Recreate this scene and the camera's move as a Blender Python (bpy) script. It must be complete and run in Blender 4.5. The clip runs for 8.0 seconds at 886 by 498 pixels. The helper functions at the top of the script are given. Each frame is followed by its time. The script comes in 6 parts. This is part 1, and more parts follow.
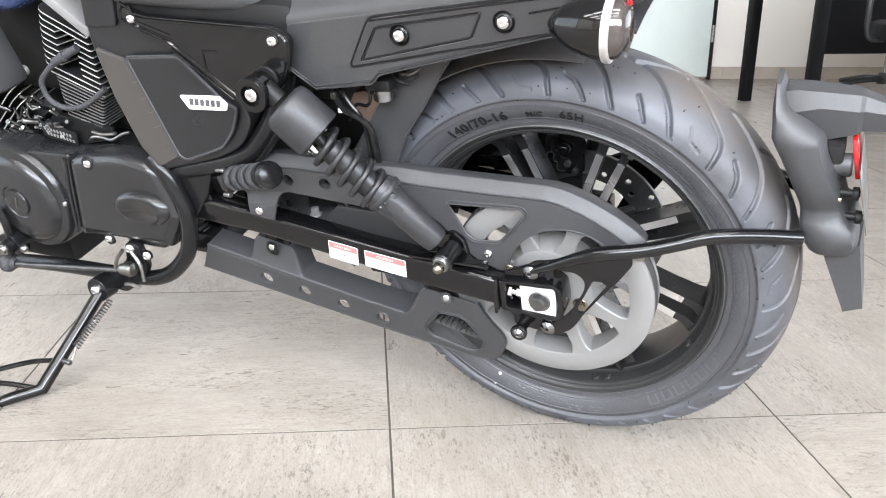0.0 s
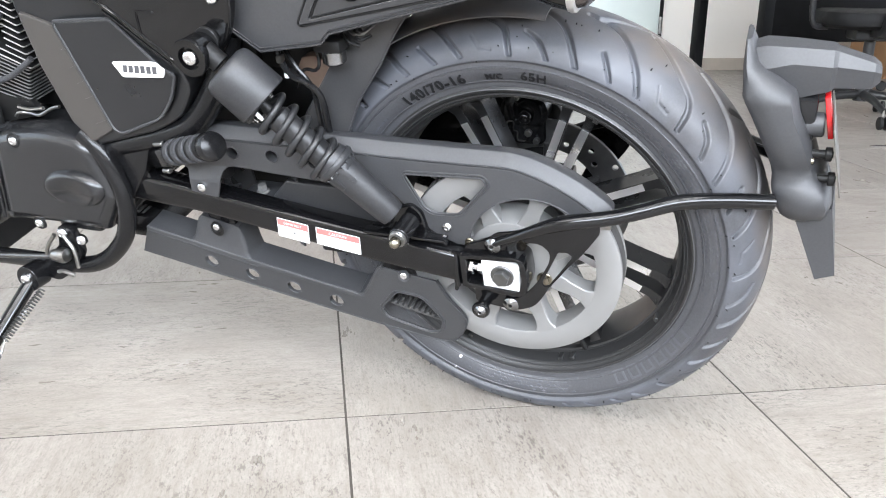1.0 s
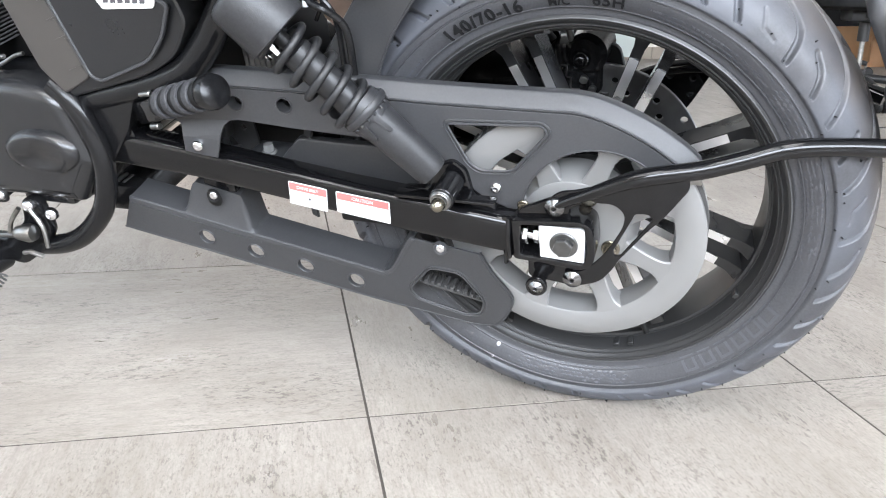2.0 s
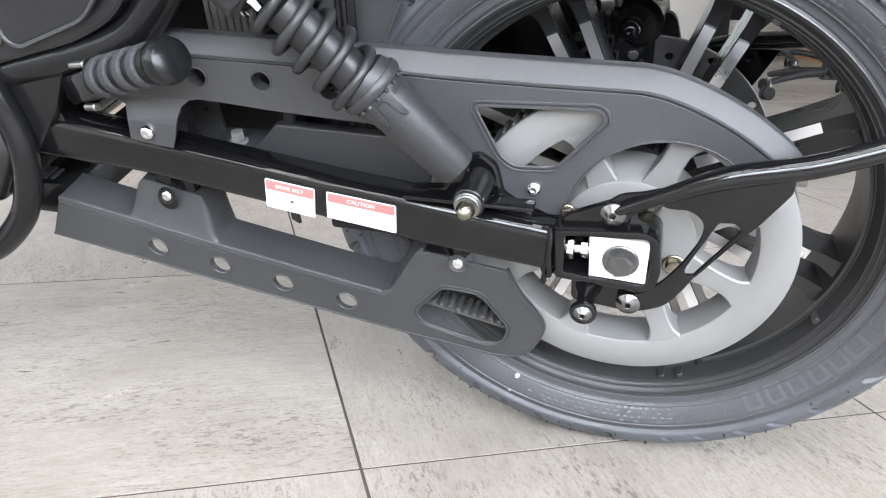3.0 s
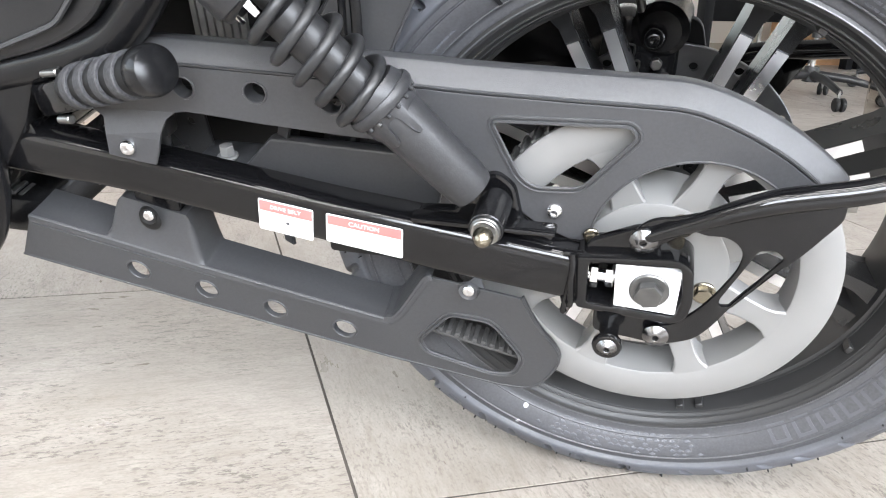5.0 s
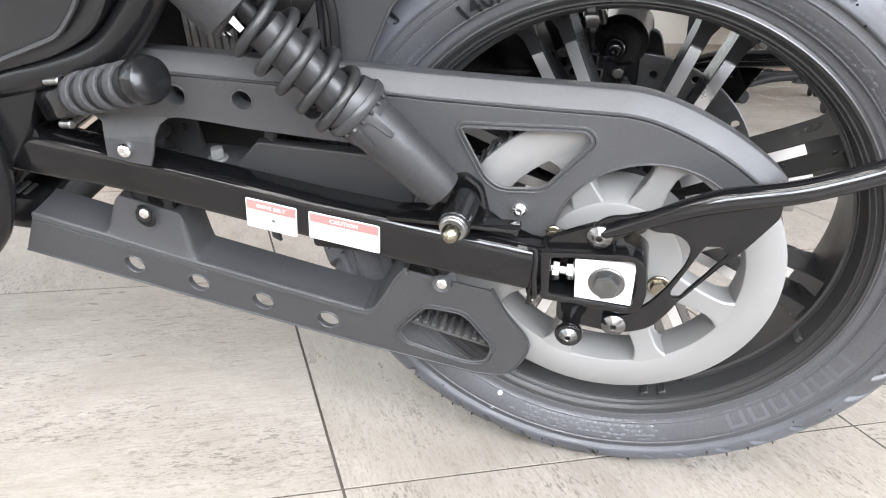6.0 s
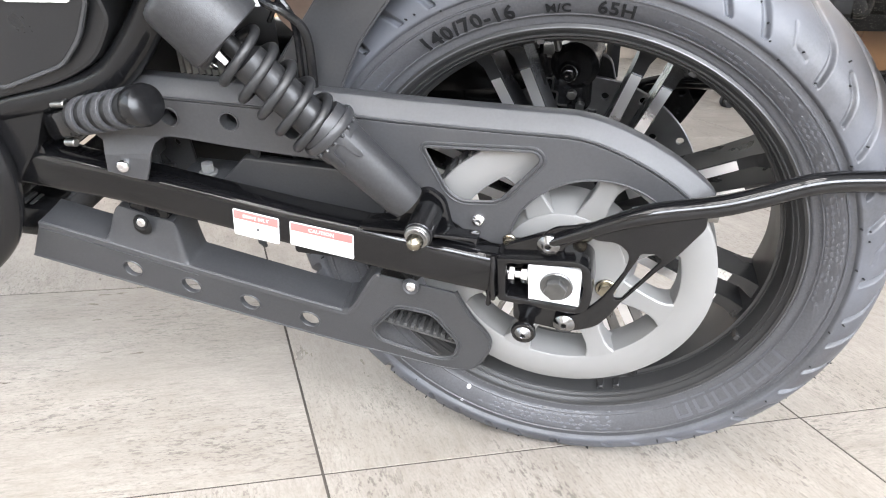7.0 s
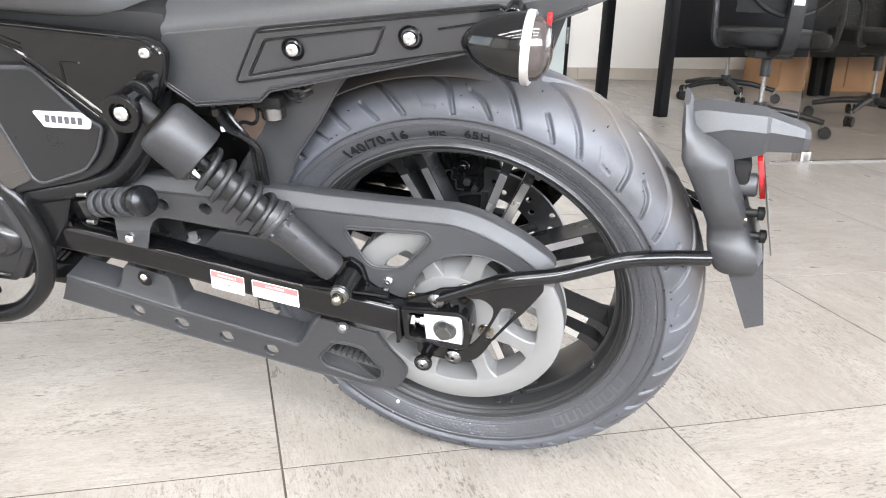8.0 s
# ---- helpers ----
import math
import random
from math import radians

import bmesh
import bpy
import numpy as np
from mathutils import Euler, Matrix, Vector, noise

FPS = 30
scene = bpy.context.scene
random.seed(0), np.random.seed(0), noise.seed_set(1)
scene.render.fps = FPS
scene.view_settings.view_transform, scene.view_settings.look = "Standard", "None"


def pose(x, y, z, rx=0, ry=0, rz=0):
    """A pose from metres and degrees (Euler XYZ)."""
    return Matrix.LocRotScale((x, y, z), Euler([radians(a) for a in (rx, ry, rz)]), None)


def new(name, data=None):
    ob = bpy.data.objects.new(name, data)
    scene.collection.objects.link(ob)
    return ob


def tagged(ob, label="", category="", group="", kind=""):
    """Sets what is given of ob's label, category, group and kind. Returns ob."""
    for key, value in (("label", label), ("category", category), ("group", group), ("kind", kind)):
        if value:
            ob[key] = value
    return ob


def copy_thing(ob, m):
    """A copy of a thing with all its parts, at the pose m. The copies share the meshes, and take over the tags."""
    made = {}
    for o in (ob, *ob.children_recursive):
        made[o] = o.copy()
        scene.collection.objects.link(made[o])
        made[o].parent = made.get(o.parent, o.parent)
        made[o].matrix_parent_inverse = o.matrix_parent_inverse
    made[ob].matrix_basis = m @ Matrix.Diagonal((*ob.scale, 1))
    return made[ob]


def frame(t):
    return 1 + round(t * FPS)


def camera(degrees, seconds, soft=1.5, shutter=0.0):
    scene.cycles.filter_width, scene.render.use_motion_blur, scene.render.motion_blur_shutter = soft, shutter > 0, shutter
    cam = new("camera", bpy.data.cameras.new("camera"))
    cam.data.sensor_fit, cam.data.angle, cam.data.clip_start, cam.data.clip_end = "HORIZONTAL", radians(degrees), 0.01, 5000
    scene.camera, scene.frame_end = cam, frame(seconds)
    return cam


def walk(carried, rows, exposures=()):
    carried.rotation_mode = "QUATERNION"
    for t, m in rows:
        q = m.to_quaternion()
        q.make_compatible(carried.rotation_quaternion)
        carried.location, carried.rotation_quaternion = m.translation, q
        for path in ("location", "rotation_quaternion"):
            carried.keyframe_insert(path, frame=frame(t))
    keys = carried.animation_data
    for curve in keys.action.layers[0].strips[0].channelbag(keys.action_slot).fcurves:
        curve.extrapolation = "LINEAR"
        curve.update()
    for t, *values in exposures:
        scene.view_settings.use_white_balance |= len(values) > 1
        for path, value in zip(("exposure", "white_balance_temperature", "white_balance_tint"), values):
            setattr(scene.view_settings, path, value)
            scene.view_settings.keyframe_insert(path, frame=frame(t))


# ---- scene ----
cam = camera(55.3, 8.0, 1.1)
ROWS = [  # t, x, y, z, rx, ry, rz
    (0.0, 0.3052, -1.1918, 0.6478, 72.16, -0.65, 24.67),
    (0.5, 0.3132, -1.1900, 0.6407, 72.19, -0.41, 23.20),
    (1.0, 0.2794, -1.1511, 0.5992, 72.15, -0.70, 21.22),
    (1.5, 0.2154, -1.0987, 0.5478, 72.00, -0.47, 19.90),
    (2.0, 0.1465, -1.0407, 0.5117, 72.20, -0.76, 18.89),
    (3.5, -0.0133, -0.8315, 0.4633, 71.82, -2.20, 14.21),
    (4.0, -0.0310, -0.8224, 0.4688, 71.82, -2.31, 13.90),
    (4.5, -0.0276, -0.8204, 0.4674, 71.86, -2.31, 13.83),
    (6.0, 0.0148, -0.8714, 0.4850, 71.84, -2.38, 13.83),
    (6.5, 0.0326, -0.8958, 0.4880, 71.85, -2.35, 13.84),
    (7.0, 0.0590, -0.9335, 0.5158, 71.83, -2.41, 13.79),
    (7.5, 0.1335, -1.0206, 0.5801, 71.89, -2.33, 13.95),
    (8.0, 0.2284, -1.1382, 0.6614, 72.11, -2.14, 15.05),
]
walk(cam, [(t, pose(x, y, z, rx, ry, rz)) for t, x, y, z, rx, ry, rz in ROWS],
     [(0.0, 0.70, 6560, 11), (1.0, 0.70, 6360, 10), (2.0, 0.66, 6330, 10), (3.5, 0.77, 6400, 10), (4.5, 0.90, 6500, 10), (6.0, 0.93, 6590, 11), (8.0, 0.89, 6590, 11)])
ROOM_TURN = 29.61  # the room's walls and tiles, turned against the motorcycle
LEAN = 17.5  # the motorcycle rests on its side stand

# ---------- world and light ----------
world = bpy.data.worlds.new("world")
scene.world = world
world.use_nodes = True
wn = world.node_tree.nodes
sky = wn.new("ShaderNodeTexSky")
sky.sky_type = "NISHITA"
sky.sun_disc = False
sky.sun_elevation = radians(42)
sky.sun_rotation = radians(200)
wn["Background"].inputs["Strength"].default_value = 0.12
world.node_tree.links.new(sky.outputs["Color"], wn["Background"].inputs["Color"])


def room(u, v, z, rx=0, ry=0, rz=0):
    """A pose in the room's own axes."""
    return pose(0, 0, 0, 0, 0, ROOM_TURN) @ pose(u, v, z, rx, ry, rz)


def area_light(name, m, w, h, watts, colour):
    data = bpy.data.lights.new(name, "AREA")
    data.shape, data.size, data.size_y, data.energy, data.color = "RECTANGLE", w, h, watts, colour
    ob = new(name, data)
    ob.matrix_world = m
    return ob


# daylight through the shop windows: the front behind the walk, and the side
area_light("window_light_front", room(0.3, -3.98, 2.10, 90, 0, 0), 7.2, 1.6, 594, (0.858, 0.915, 1.0))
area_light("window_light_side", room(6.38, 0.6, 1.75, 90, 0, 90), 4.8, 2.6, 140, (0.85, 0.895, 1.0))
# unseen far side source, added to lift the back wall
area_light("window_light_far", room(-5.38, 0.4, 1.75, 90, 0, -90), 4.2, 2.6, 60, (0.87, 0.935, 1.0))
# light panels in the ceiling, three rows
CEILING_PANELS = [(u, v) for v in (-3.1, -2.3, -1.5) for u in (-3.3, -1.95, -0.6, 0.75)]
for u, v in CEILING_PANELS:
    area_light("ceiling_panel_light", room(u, v, 3.155), 1.16, 0.26, 7, (1.0, 0.975, 0.985))


# ---------- materials ----------
def shader(name, colour, rough=0.5, metal=0.0, coat=0.0, grain=0.0, grain_scale=400.0, mottle=0.0, mottle_scale=6.0,
           bump=0.0, bump_scale=900.0, rough_var=0.1, spec=0.5):
    m = bpy.data.materials.new(name)
    m.use_nodes = True
    nt = m.node_tree
    b = nt.nodes["Principled BSDF"]
    b.inputs["Roughness"].default_value = rough
    b.inputs["Metallic"].default_value = metal
    b.inputs["Coat Weight"].default_value = coat
    b.inputs["Coat Roughness"].default_value = 0.06
    b.inputs["Specular IOR Level"].default_value = spec
    tc = nt.nodes.new("ShaderNodeTexCoord")
    base = nt.nodes.new("ShaderNodeRGB")
    base.outputs[0].default_value = (*colour, 1)
    last = base.outputs[0]
    for amount, scale, detail in ((mottle, mottle_scale, 4), (grain, grain_scale, 2)):
        if amount:
            n = nt.nodes.new("ShaderNodeTexNoise")
            n.inputs["Scale"].default_value, n.inputs["Detail"].default_value = scale, detail
            nt.links.new(tc.outputs["Object"], n.inputs["Vector"])
            r = nt.nodes.new("ShaderNodeMapRange")
            r.inputs["From Min"].default_value, r.inputs["From Max"].default_value = 0.3, 0.7
            r.inputs["To Min"].default_value, r.inputs["To Max"].default_value = 1 - amount, 1 + amount
            nt.links.new(n.outputs["Fac"], r.inputs["Value"])
            x = nt.nodes.new("ShaderNodeVectorMath")
            x.operation = "SCALE"
            nt.links.new(last, x.inputs[0])
            nt.links.new(r.outputs[0], x.inputs["Scale"])
            last = x.outputs[0]
    nt.links.new(last, b.inputs["Base Color"])
    if rough_var:
        n = nt.nodes.new("ShaderNodeTexNoise")
        n.inputs["Scale"].default_value, n.inputs["Detail"].default_value = 18, 5
        nt.links.new(tc.outputs["Object"], n.inputs["Vector"])
        r = nt.nodes.new("ShaderNodeMapRange")
        r.inputs["From Min"].default_value, r.inputs["From Max"].default_value = 0.3, 0.7
        r.inputs["To Min"].default_value = max(0.02, rough * (1 - rough_var))
        r.inputs["To Max"].default_value = rough * (1 + rough_var)
        nt.links.new(n.outputs["Fac"], r.inputs["Value"])
        nt.links.new(r.outputs[0], b.inputs["Roughness"])
    if bump:
        n = nt.nodes.new("ShaderNodeTexNoise")
        n.inputs["Scale"].default_value, n.inputs["Detail"].default_value = bump_scale, 2
        nt.links.new(tc.outputs["Object"], n.inputs["Vector"])
        k = nt.nodes.new("ShaderNodeBump")
        k.inputs["Strength"].default_value, k.inputs["Distance"].default_value = bump, 0.0006
        nt.links.new(n.outputs["Fac"], k.inputs["Height"])
        nt.links.new(k.outputs[0], b.inputs["Normal"])
    return m


PLASTIC = shader("satin_black_plastic", (0.034, 0.0347, 0.037), 0.49, spec=0.52, grain=0.1, mottle=0.08, mottle_scale=9, bump=0.22, bump_scale=1500)
PANEL = shader("matt_black_panel", (0.033, 0.0332, 0.0345), 0.33, spec=0.48, grain=0.1, mottle=0.08, bump=0.06, bump_scale=800)
TAUPE = shader("grey_brown_panel", (0.043, 0.039, 0.0355), 0.40, mottle=0.08, bump=0.1)
GLOSS = shader("gloss_black_paint", (0.0030, 0.0030, 0.0033), 0.065, spec=0.50, mottle=0.15, rough_var=0.25)
ENAMEL = shader("gloss_black_enamel", (0.0040, 0.0040, 0.0044), 0.085, spec=0.40, mottle=0.15, rough_var=0.25)
TRIM = shader("satin_gloss_black_trim", (0.024, 0.0242, 0.0255), 0.21, spec=0.6, mottle=0.12, rough_var=0.3)
FRAME = shader("semi_gloss_black_paint", (0.007, 0.007, 0.0075), 0.20, spec=0.3, mottle=0.15, rough_var=0.25)
CRINKLE = shader("engine_black_paint", (0.013, 0.0132, 0.014), 0.24, spec=0.5, bump=0.06, bump_scale=1200, mottle=0.1, rough_var=0.06)
# near-black of black parts; also stands in for shade inside recesses
DARK = shader("black_parts_and_recess_shade", (0.007, 0.007, 0.007), 0.5, spec=0.25, mottle=0.3, mottle_scale=30)
RUBBER_MARK = shader("raised_rubber", (0.062, 0.064, 0.071), 0.40, mottle=0.1)
SIZE_MARK = shader("raised_lettering_rubber", (0.009, 0.0092, 0.010), 0.50, spec=0.2, mottle=0.1)
RUBBER_SHINE = shader("polished_rubber_marks", (0.075, 0.078, 0.088), 0.26, spec=0.8, mottle=0.3)
PEG_RUBBER = shader("peg_rubber", (0.034, 0.0345, 0.038), 0.7, grain=0.45, grain_scale=500, bump=0.5, bump_scale=800)
BELT = shader("belt_rubber", (0.045, 0.044, 0.043), 0.7, mottle=0.2, mottle_scale=40)
RIM = shader("rim_satin_black", (0.020, 0.0198, 0.0198), 0.44, spec=0.42, mottle=0.1, rough_var=0.15)
SPOKE = shader("spoke_black_paint", (0.010, 0.010, 0.0103), 0.28, spec=0.5, mottle=0.1)
# paler tone for the flange line; its highlight is put into the colour
RIM_HIGHLIGHT = shader("rim_highlight_paint", (0.075, 0.075, 0.078), 0.36, metal=0.2, mottle=0.15, mottle_scale=40)
CAST = shader("cast_silver_paint", (0.218, 0.216, 0.213), 0.48, metal=0.3, mottle=0.06, bump=0.15, bump_scale=1200)
MACHINED = shader("machined_aluminium", (0.80, 0.80, 0.81), 0.34, metal=1.0, mottle=0.05, rough_var=0.3)
RING = shader("satin_bright_ring", (0.62, 0.61, 0.60), 0.42, metal=0.8, mottle=0.12, mottle_scale=60)
CHROME = shader("bright_steel", (0.72, 0.72, 0.73), 0.16, metal=1.0, mottle=0.08, rough_var=0.3)
TURNED = shader("turned_steel", (0.21, 0.21, 0.213), 0.24, metal=1.0, mottle=0.15, mottle_scale=90, rough_var=0.3)
ZINC = shader("zinc_plate", (0.73, 0.73, 0.735), 0.38, metal=0.25, mottle=0.04)
STEEL = shader("dull_steel", (0.25, 0.245, 0.235), 0.33, metal=1.0, mottle=0.25, mottle_scale=60)
DARK_STEEL = shader("dark_steel", (0.13, 0.13, 0.128), 0.34, metal=0.9, mottle=0.2, mottle_scale=60)
BRASS = shader("yellow_zinc", (0.25, 0.228, 0.180), 0.26, metal=1.0, mottle=0.15, mottle_scale=60)
SHOCK = shader("shock_grey_black", (0.019, 0.0194, 0.021), 0.42, spec=0.45, mottle=0.16, grain=0.25, bump=0.3, bump_scale=1100)
SPRING = shader("spring_black_paint", (0.013, 0.0132, 0.014), 0.40, spec=0.42, mottle=0.15, rough_var=0.3)
COVER = shader("side_cover_black", (0.012, 0.0122, 0.013), 0.30, spec=0.40, grain=0.1, mottle=0.1, bump=0.06, bump_scale=800)
TAN = shader("tan_wood_stand_in", (0.20, 0.138, 0.103), 0.5, mottle=0.15, mottle_scale=40)
LABEL = shader("label_white", (0.70, 0.69, 0.68), 0.4, mottle=0.03)
LABEL_RED = shader("label_red", (0.41, 0.135, 0.125), 0.45, mottle=0.08)
WHITE_DOT = shader("white_paint_dot", (0.75, 0.76, 0.78), 0.5, mottle=0.05)
BADGE = shader("badge_white", (0.78, 0.77, 0.75), 0.3, mottle=0.03)
BADGE_INK = shader("badge_dark", (0.06, 0.06, 0.065), 0.35)
RED_LENS = shader("red_lens", (0.40, 0.010, 0.012), 0.14, coat=0.5, mottle=0.2, mottle_scale=90)
CLEAR_LENS = shader("smoked_lens", (0.035, 0.028, 0.026), 0.10, coat=0.5, mottle=0.3, mottle_scale=70)
SEAT = shader("seat_vinyl", (0.115, 0.115, 0.120), 0.48, bump=0.35, bump_scale=1100, mottle=0.08)
TANK = shader("blue_tank_paint", (0.02, 0.035, 0.09), 0.15, coat=0.8)
CREAM = shader("cream_wall_paint", (0.85, 0.81, 0.75), 0.6, mottle=0.03, mottle_scale=1.2, bump=0.1, bump_scale=250)
CEIL = shader("grey_ceiling_paint", (0.30, 0.295, 0.285), 0.7, mottle=0.02)
SKIRT = shader("beige_skirting_tile", (0.42, 0.37, 0.31), 0.35, mottle=0.12, mottle_scale=5)
DESK = shader("black_desk_laminate", (0.004, 0.004, 0.0043), 0.5, spec=0.10, mottle=0.2, mottle_scale=20)
WOOD = shader("brown_wood_panel", (0.34, 0.19, 0.095), 0.4, mottle=0.15, mottle_scale=4)
CHAIR = shader("black_chair_mesh", (0.005, 0.005, 0.0052), 0.6, spec=0.15, grain=0.2, grain_scale=200, mottle=0.1)
CHAIR_PLASTIC = shader("grey_black_chair_plastic", (0.012, 0.012, 0.0125), 0.4, spec=0.3, mottle=0.1)
METER = shader("window_frame_metal", (0.10, 0.10, 0.10), 0.4, metal=0.6, mottle=0.1)


def glass(name, tint=(0.92, 0.97, 0.95)):
    m = bpy.data.materials.new(name)
    m.use_nodes = True
    b = m.node_tree.nodes["Principled BSDF"]
    b.inputs["Base Color"].default_value = (*tint, 1)
    b.inputs["Transmission Weight"].default_value = 1.0
    b.inputs["Roughness"].default_value = 0.02
    b.inputs["IOR"].default_value = 1.45
    return m


def tyre_material():
    """Black rubber, paler and bluish in patches on the tread, with brown dust on its crown."""
    m = bpy.data.materials.new("tyre_rubber")
    m.use_nodes = True
    nt = m.node_tree
    b = nt.nodes["Principled BSDF"]
    b.inputs["Specular IOR Level"].default_value = 0.5
    tc = nt.nodes.new("ShaderNodeTexCoord")

    def node(kind, **values):
        n = nt.nodes.new(kind)
        for key, value in values.items():
            n.inputs[key.replace("_", " ")].default_value = value
        return n

    def noise(scale, detail, lo, hi):
        n = node("ShaderNodeTexNoise", Scale=scale, Detail=detail)
        nt.links.new(tc.outputs["Object"], n.inputs["Vector"])
        return ramp(n.outputs["Fac"], lo, hi)

    def ramp(socket, lo, hi, a=0.0, z=1.0):
        r = node("ShaderNodeMapRange", From_Min=lo, From_Max=hi, To_Min=a, To_Max=z)
        nt.links.new(socket, r.inputs["Value"])
        return r.outputs[0]

    def times(p, q):
        x = nt.nodes.new("ShaderNodeMath")
        x.operation = "MULTIPLY"
        nt.links.new(p, x.inputs[0])
        nt.links.new(q, x.inputs[1])
        return x.outputs[0]

    def mix(fac, lower, colour):
        x = nt.nodes.new("ShaderNodeMix")
        x.data_type = "RGBA"
        nt.links.new(fac, x.inputs[0])
        if isinstance(lower, tuple):
            x.inputs[6].default_value = (*lower, 1)
        else:
            nt.links.new(lower, x.inputs[6])
        x.inputs[7].default_value = (*colour, 1)
        return x.outputs[2]

    flat = node("ShaderNodeVectorMath")
    flat.operation = "MULTIPLY_ADD"
    flat.inputs[1].default_value, flat.inputs[2].default_value = (1, 0, 1), (0, 0, -0.301)
    nt.links.new(tc.outputs["Object"], flat.inputs[0])
    length = node("ShaderNodeVectorMath")
    length.operation = "LENGTH"
    nt.links.new(flat.outputs[0], length.inputs[0])
    radius = length.outputs["Value"]
    tread, crown = ramp(radius, 0.2535, 0.2575), ramp(radius, 0.282, 0.297)
    colour = mix(noise(420, 2, 0.25, 0.75), (0.037, 0.0376, 0.041), (0.056, 0.0568, 0.062))
    colour = mix(times(tread, noise(11, 6, 0.36, 0.62)), colour, (0.076, 0.080, 0.092))
    colour = mix(times(crown, noise(16, 5, 0.30, 0.62)), colour, (0.080, 0.069, 0.061))
    nt.links.new(colour, b.inputs["Base Color"])
    nt.links.new(ramp(noise(13, 6, 0.28, 0.72), 0, 1, 0.36, 0.66), b.inputs["Roughness"])
    k = node("ShaderNodeBump", Strength=0.14, Distance=0.0006)
    grain = node("ShaderNodeTexNoise", Scale=1300, Detail=2)
    nt.links.new(tc.outputs["Object"], grain.inputs["Vector"])
    nt.links.new(grain.outputs["Fac"], k.inputs["Height"])
    nt.links.new(k.outputs[0], b.inputs["Normal"])
    return m


RUBBER = tyre_material()


GLASS = glass("clear_glass")
# grey tint stands in for dim reflections on the clear sheet
DIMMED = glass("clear_glass_dimmed", (0.57, 0.54, 0.50))
DIMMED.node_tree.nodes["Principled BSDF"].inputs["IOR"].default_value = 1.12
DIFFUSER = shader("lit_diffuser", (0.85, 0.85, 0.83), 0.6)
DIFFUSER.node_tree.nodes["Principled BSDF"].inputs["Emission Color"].default_value = (1.0, 0.985, 0.96, 1)
DIFFUSER.node_tree.nodes["Principled BSDF"].inputs["Emission Strength"].default_value = 6.0


def tile_material():
    """Grey-beige porcelain with streaks along the tile and short dark flecks."""
    m = bpy.data.materials.new("streaked_porcelain")
    m.use_nodes = True
    nt, b = m.node_tree, m.node_tree.nodes["Principled BSDF"]
    tc, info = nt.nodes.new("ShaderNodeTexCoord"), nt.nodes.new("ShaderNodeObjectInfo")
    shift = nt.nodes.new("ShaderNodeVectorMath")
    shift.operation = "MULTIPLY_ADD"
    comb = nt.nodes.new("ShaderNodeCombineXYZ")
    for i in range(3):
        nt.links.new(info.outputs["Random"], comb.inputs[i])
    nt.links.new(comb.outputs[0], shift.inputs[0])
    shift.inputs[1].default_value = (37.0, 23.0, 11.0)
    nt.links.new(tc.outputs["Object"], shift.inputs[2])

    def streak(sx, sy, scale, detail, lo, hi, a, c, rough=0.6):
        mp = nt.nodes.new("ShaderNodeMapping")
        mp.inputs["Scale"].default_value = (sx, sy, 1)
        nt.links.new(shift.outputs[0], mp.inputs["Vector"])
        n = nt.nodes.new("ShaderNodeTexNoise")
        n.inputs["Scale"].default_value, n.inputs["Detail"].default_value, n.inputs["Roughness"].default_value = scale, detail, rough
        nt.links.new(mp.outputs[0], n.inputs["Vector"])
        r = nt.nodes.new("ShaderNodeMapRange")
        for k, x in zip(("From Min", "From Max", "To Min", "To Max"), (lo, hi, a, c)):
            r.inputs[k].default_value = x
        nt.links.new(n.outputs["Fac"], r.inputs["Value"])
        return r.outputs[0]

    def mix(fac, a, c):
        x = nt.nodes.new("ShaderNodeMix")
        x.data_type = "RGBA"
        nt.links.new(fac, x.inputs[0])
        for socket, value in ((x.inputs[6], a), (x.inputs[7], c)):
            if isinstance(value, tuple):
                socket.default_value = (*value, 1)
            else:
                nt.links.new(value, socket)
        return x.outputs[2]

    cloud = streak(1, 1.5, 4.5, 5, 0.35, 0.65, 0, 1)
    colour = mix(cloud, (0.270, 0.243, 0.213), (0.338, 0.309, 0.277))
    colour = mix(streak(1, 2.2, 20, 5, 0.40, 0.70, 0, 0.5), colour, (0.221, 0.195, 0.168))
    colour = mix(streak(1, 7, 9, 6, 0.52, 0.72, 0, 0.45), colour, (0.183, 0.158, 0.132))
    colour = mix(streak(1, 1.5, 240, 2, 0.42, 0.70, 0, 0.38), colour, (0.194, 0.168, 0.143))
    colour = mix(streak(1, 6, 55, 3, 0.50, 0.66, 0, 0.40), colour, (0.180, 0.157, 0.133))
    patch = streak(1, 1.6, 5.5, 5, 0.42, 0.60, 0.10, 1)
    fleck = streak(1, 2.6, 75, 6, 0.535, 0.61, 0, 0.72, 0.68)
    both = nt.nodes.new("ShaderNodeMath")
    both.operation = "MULTIPLY"
    nt.links.new(patch, both.inputs[0])
    nt.links.new(fleck, both.inputs[1])
    colour = mix(both.outputs[0], colour, (0.070, 0.060, 0.051))
    fine = streak(1, 2.2, 140, 4, 0.55, 0.65, 0, 0.52)
    spread = streak(1, 1.2, 7, 4, 0.42, 0.58, 0.15, 1)
    grit = nt.nodes.new("ShaderNodeMath")
    grit.operation = "MULTIPLY"
    nt.links.new(fine, grit.inputs[0])
    nt.links.new(spread, grit.inputs[1])
    colour = mix(grit.outputs[0], colour, (0.118, 0.102, 0.088))
    colour = mix(streak(1, 5.5, 34, 4, 0.55, 0.70, 0, 0.38), colour, (0.170, 0.148, 0.125))
    nt.links.new(colour, b.inputs["Base Color"])
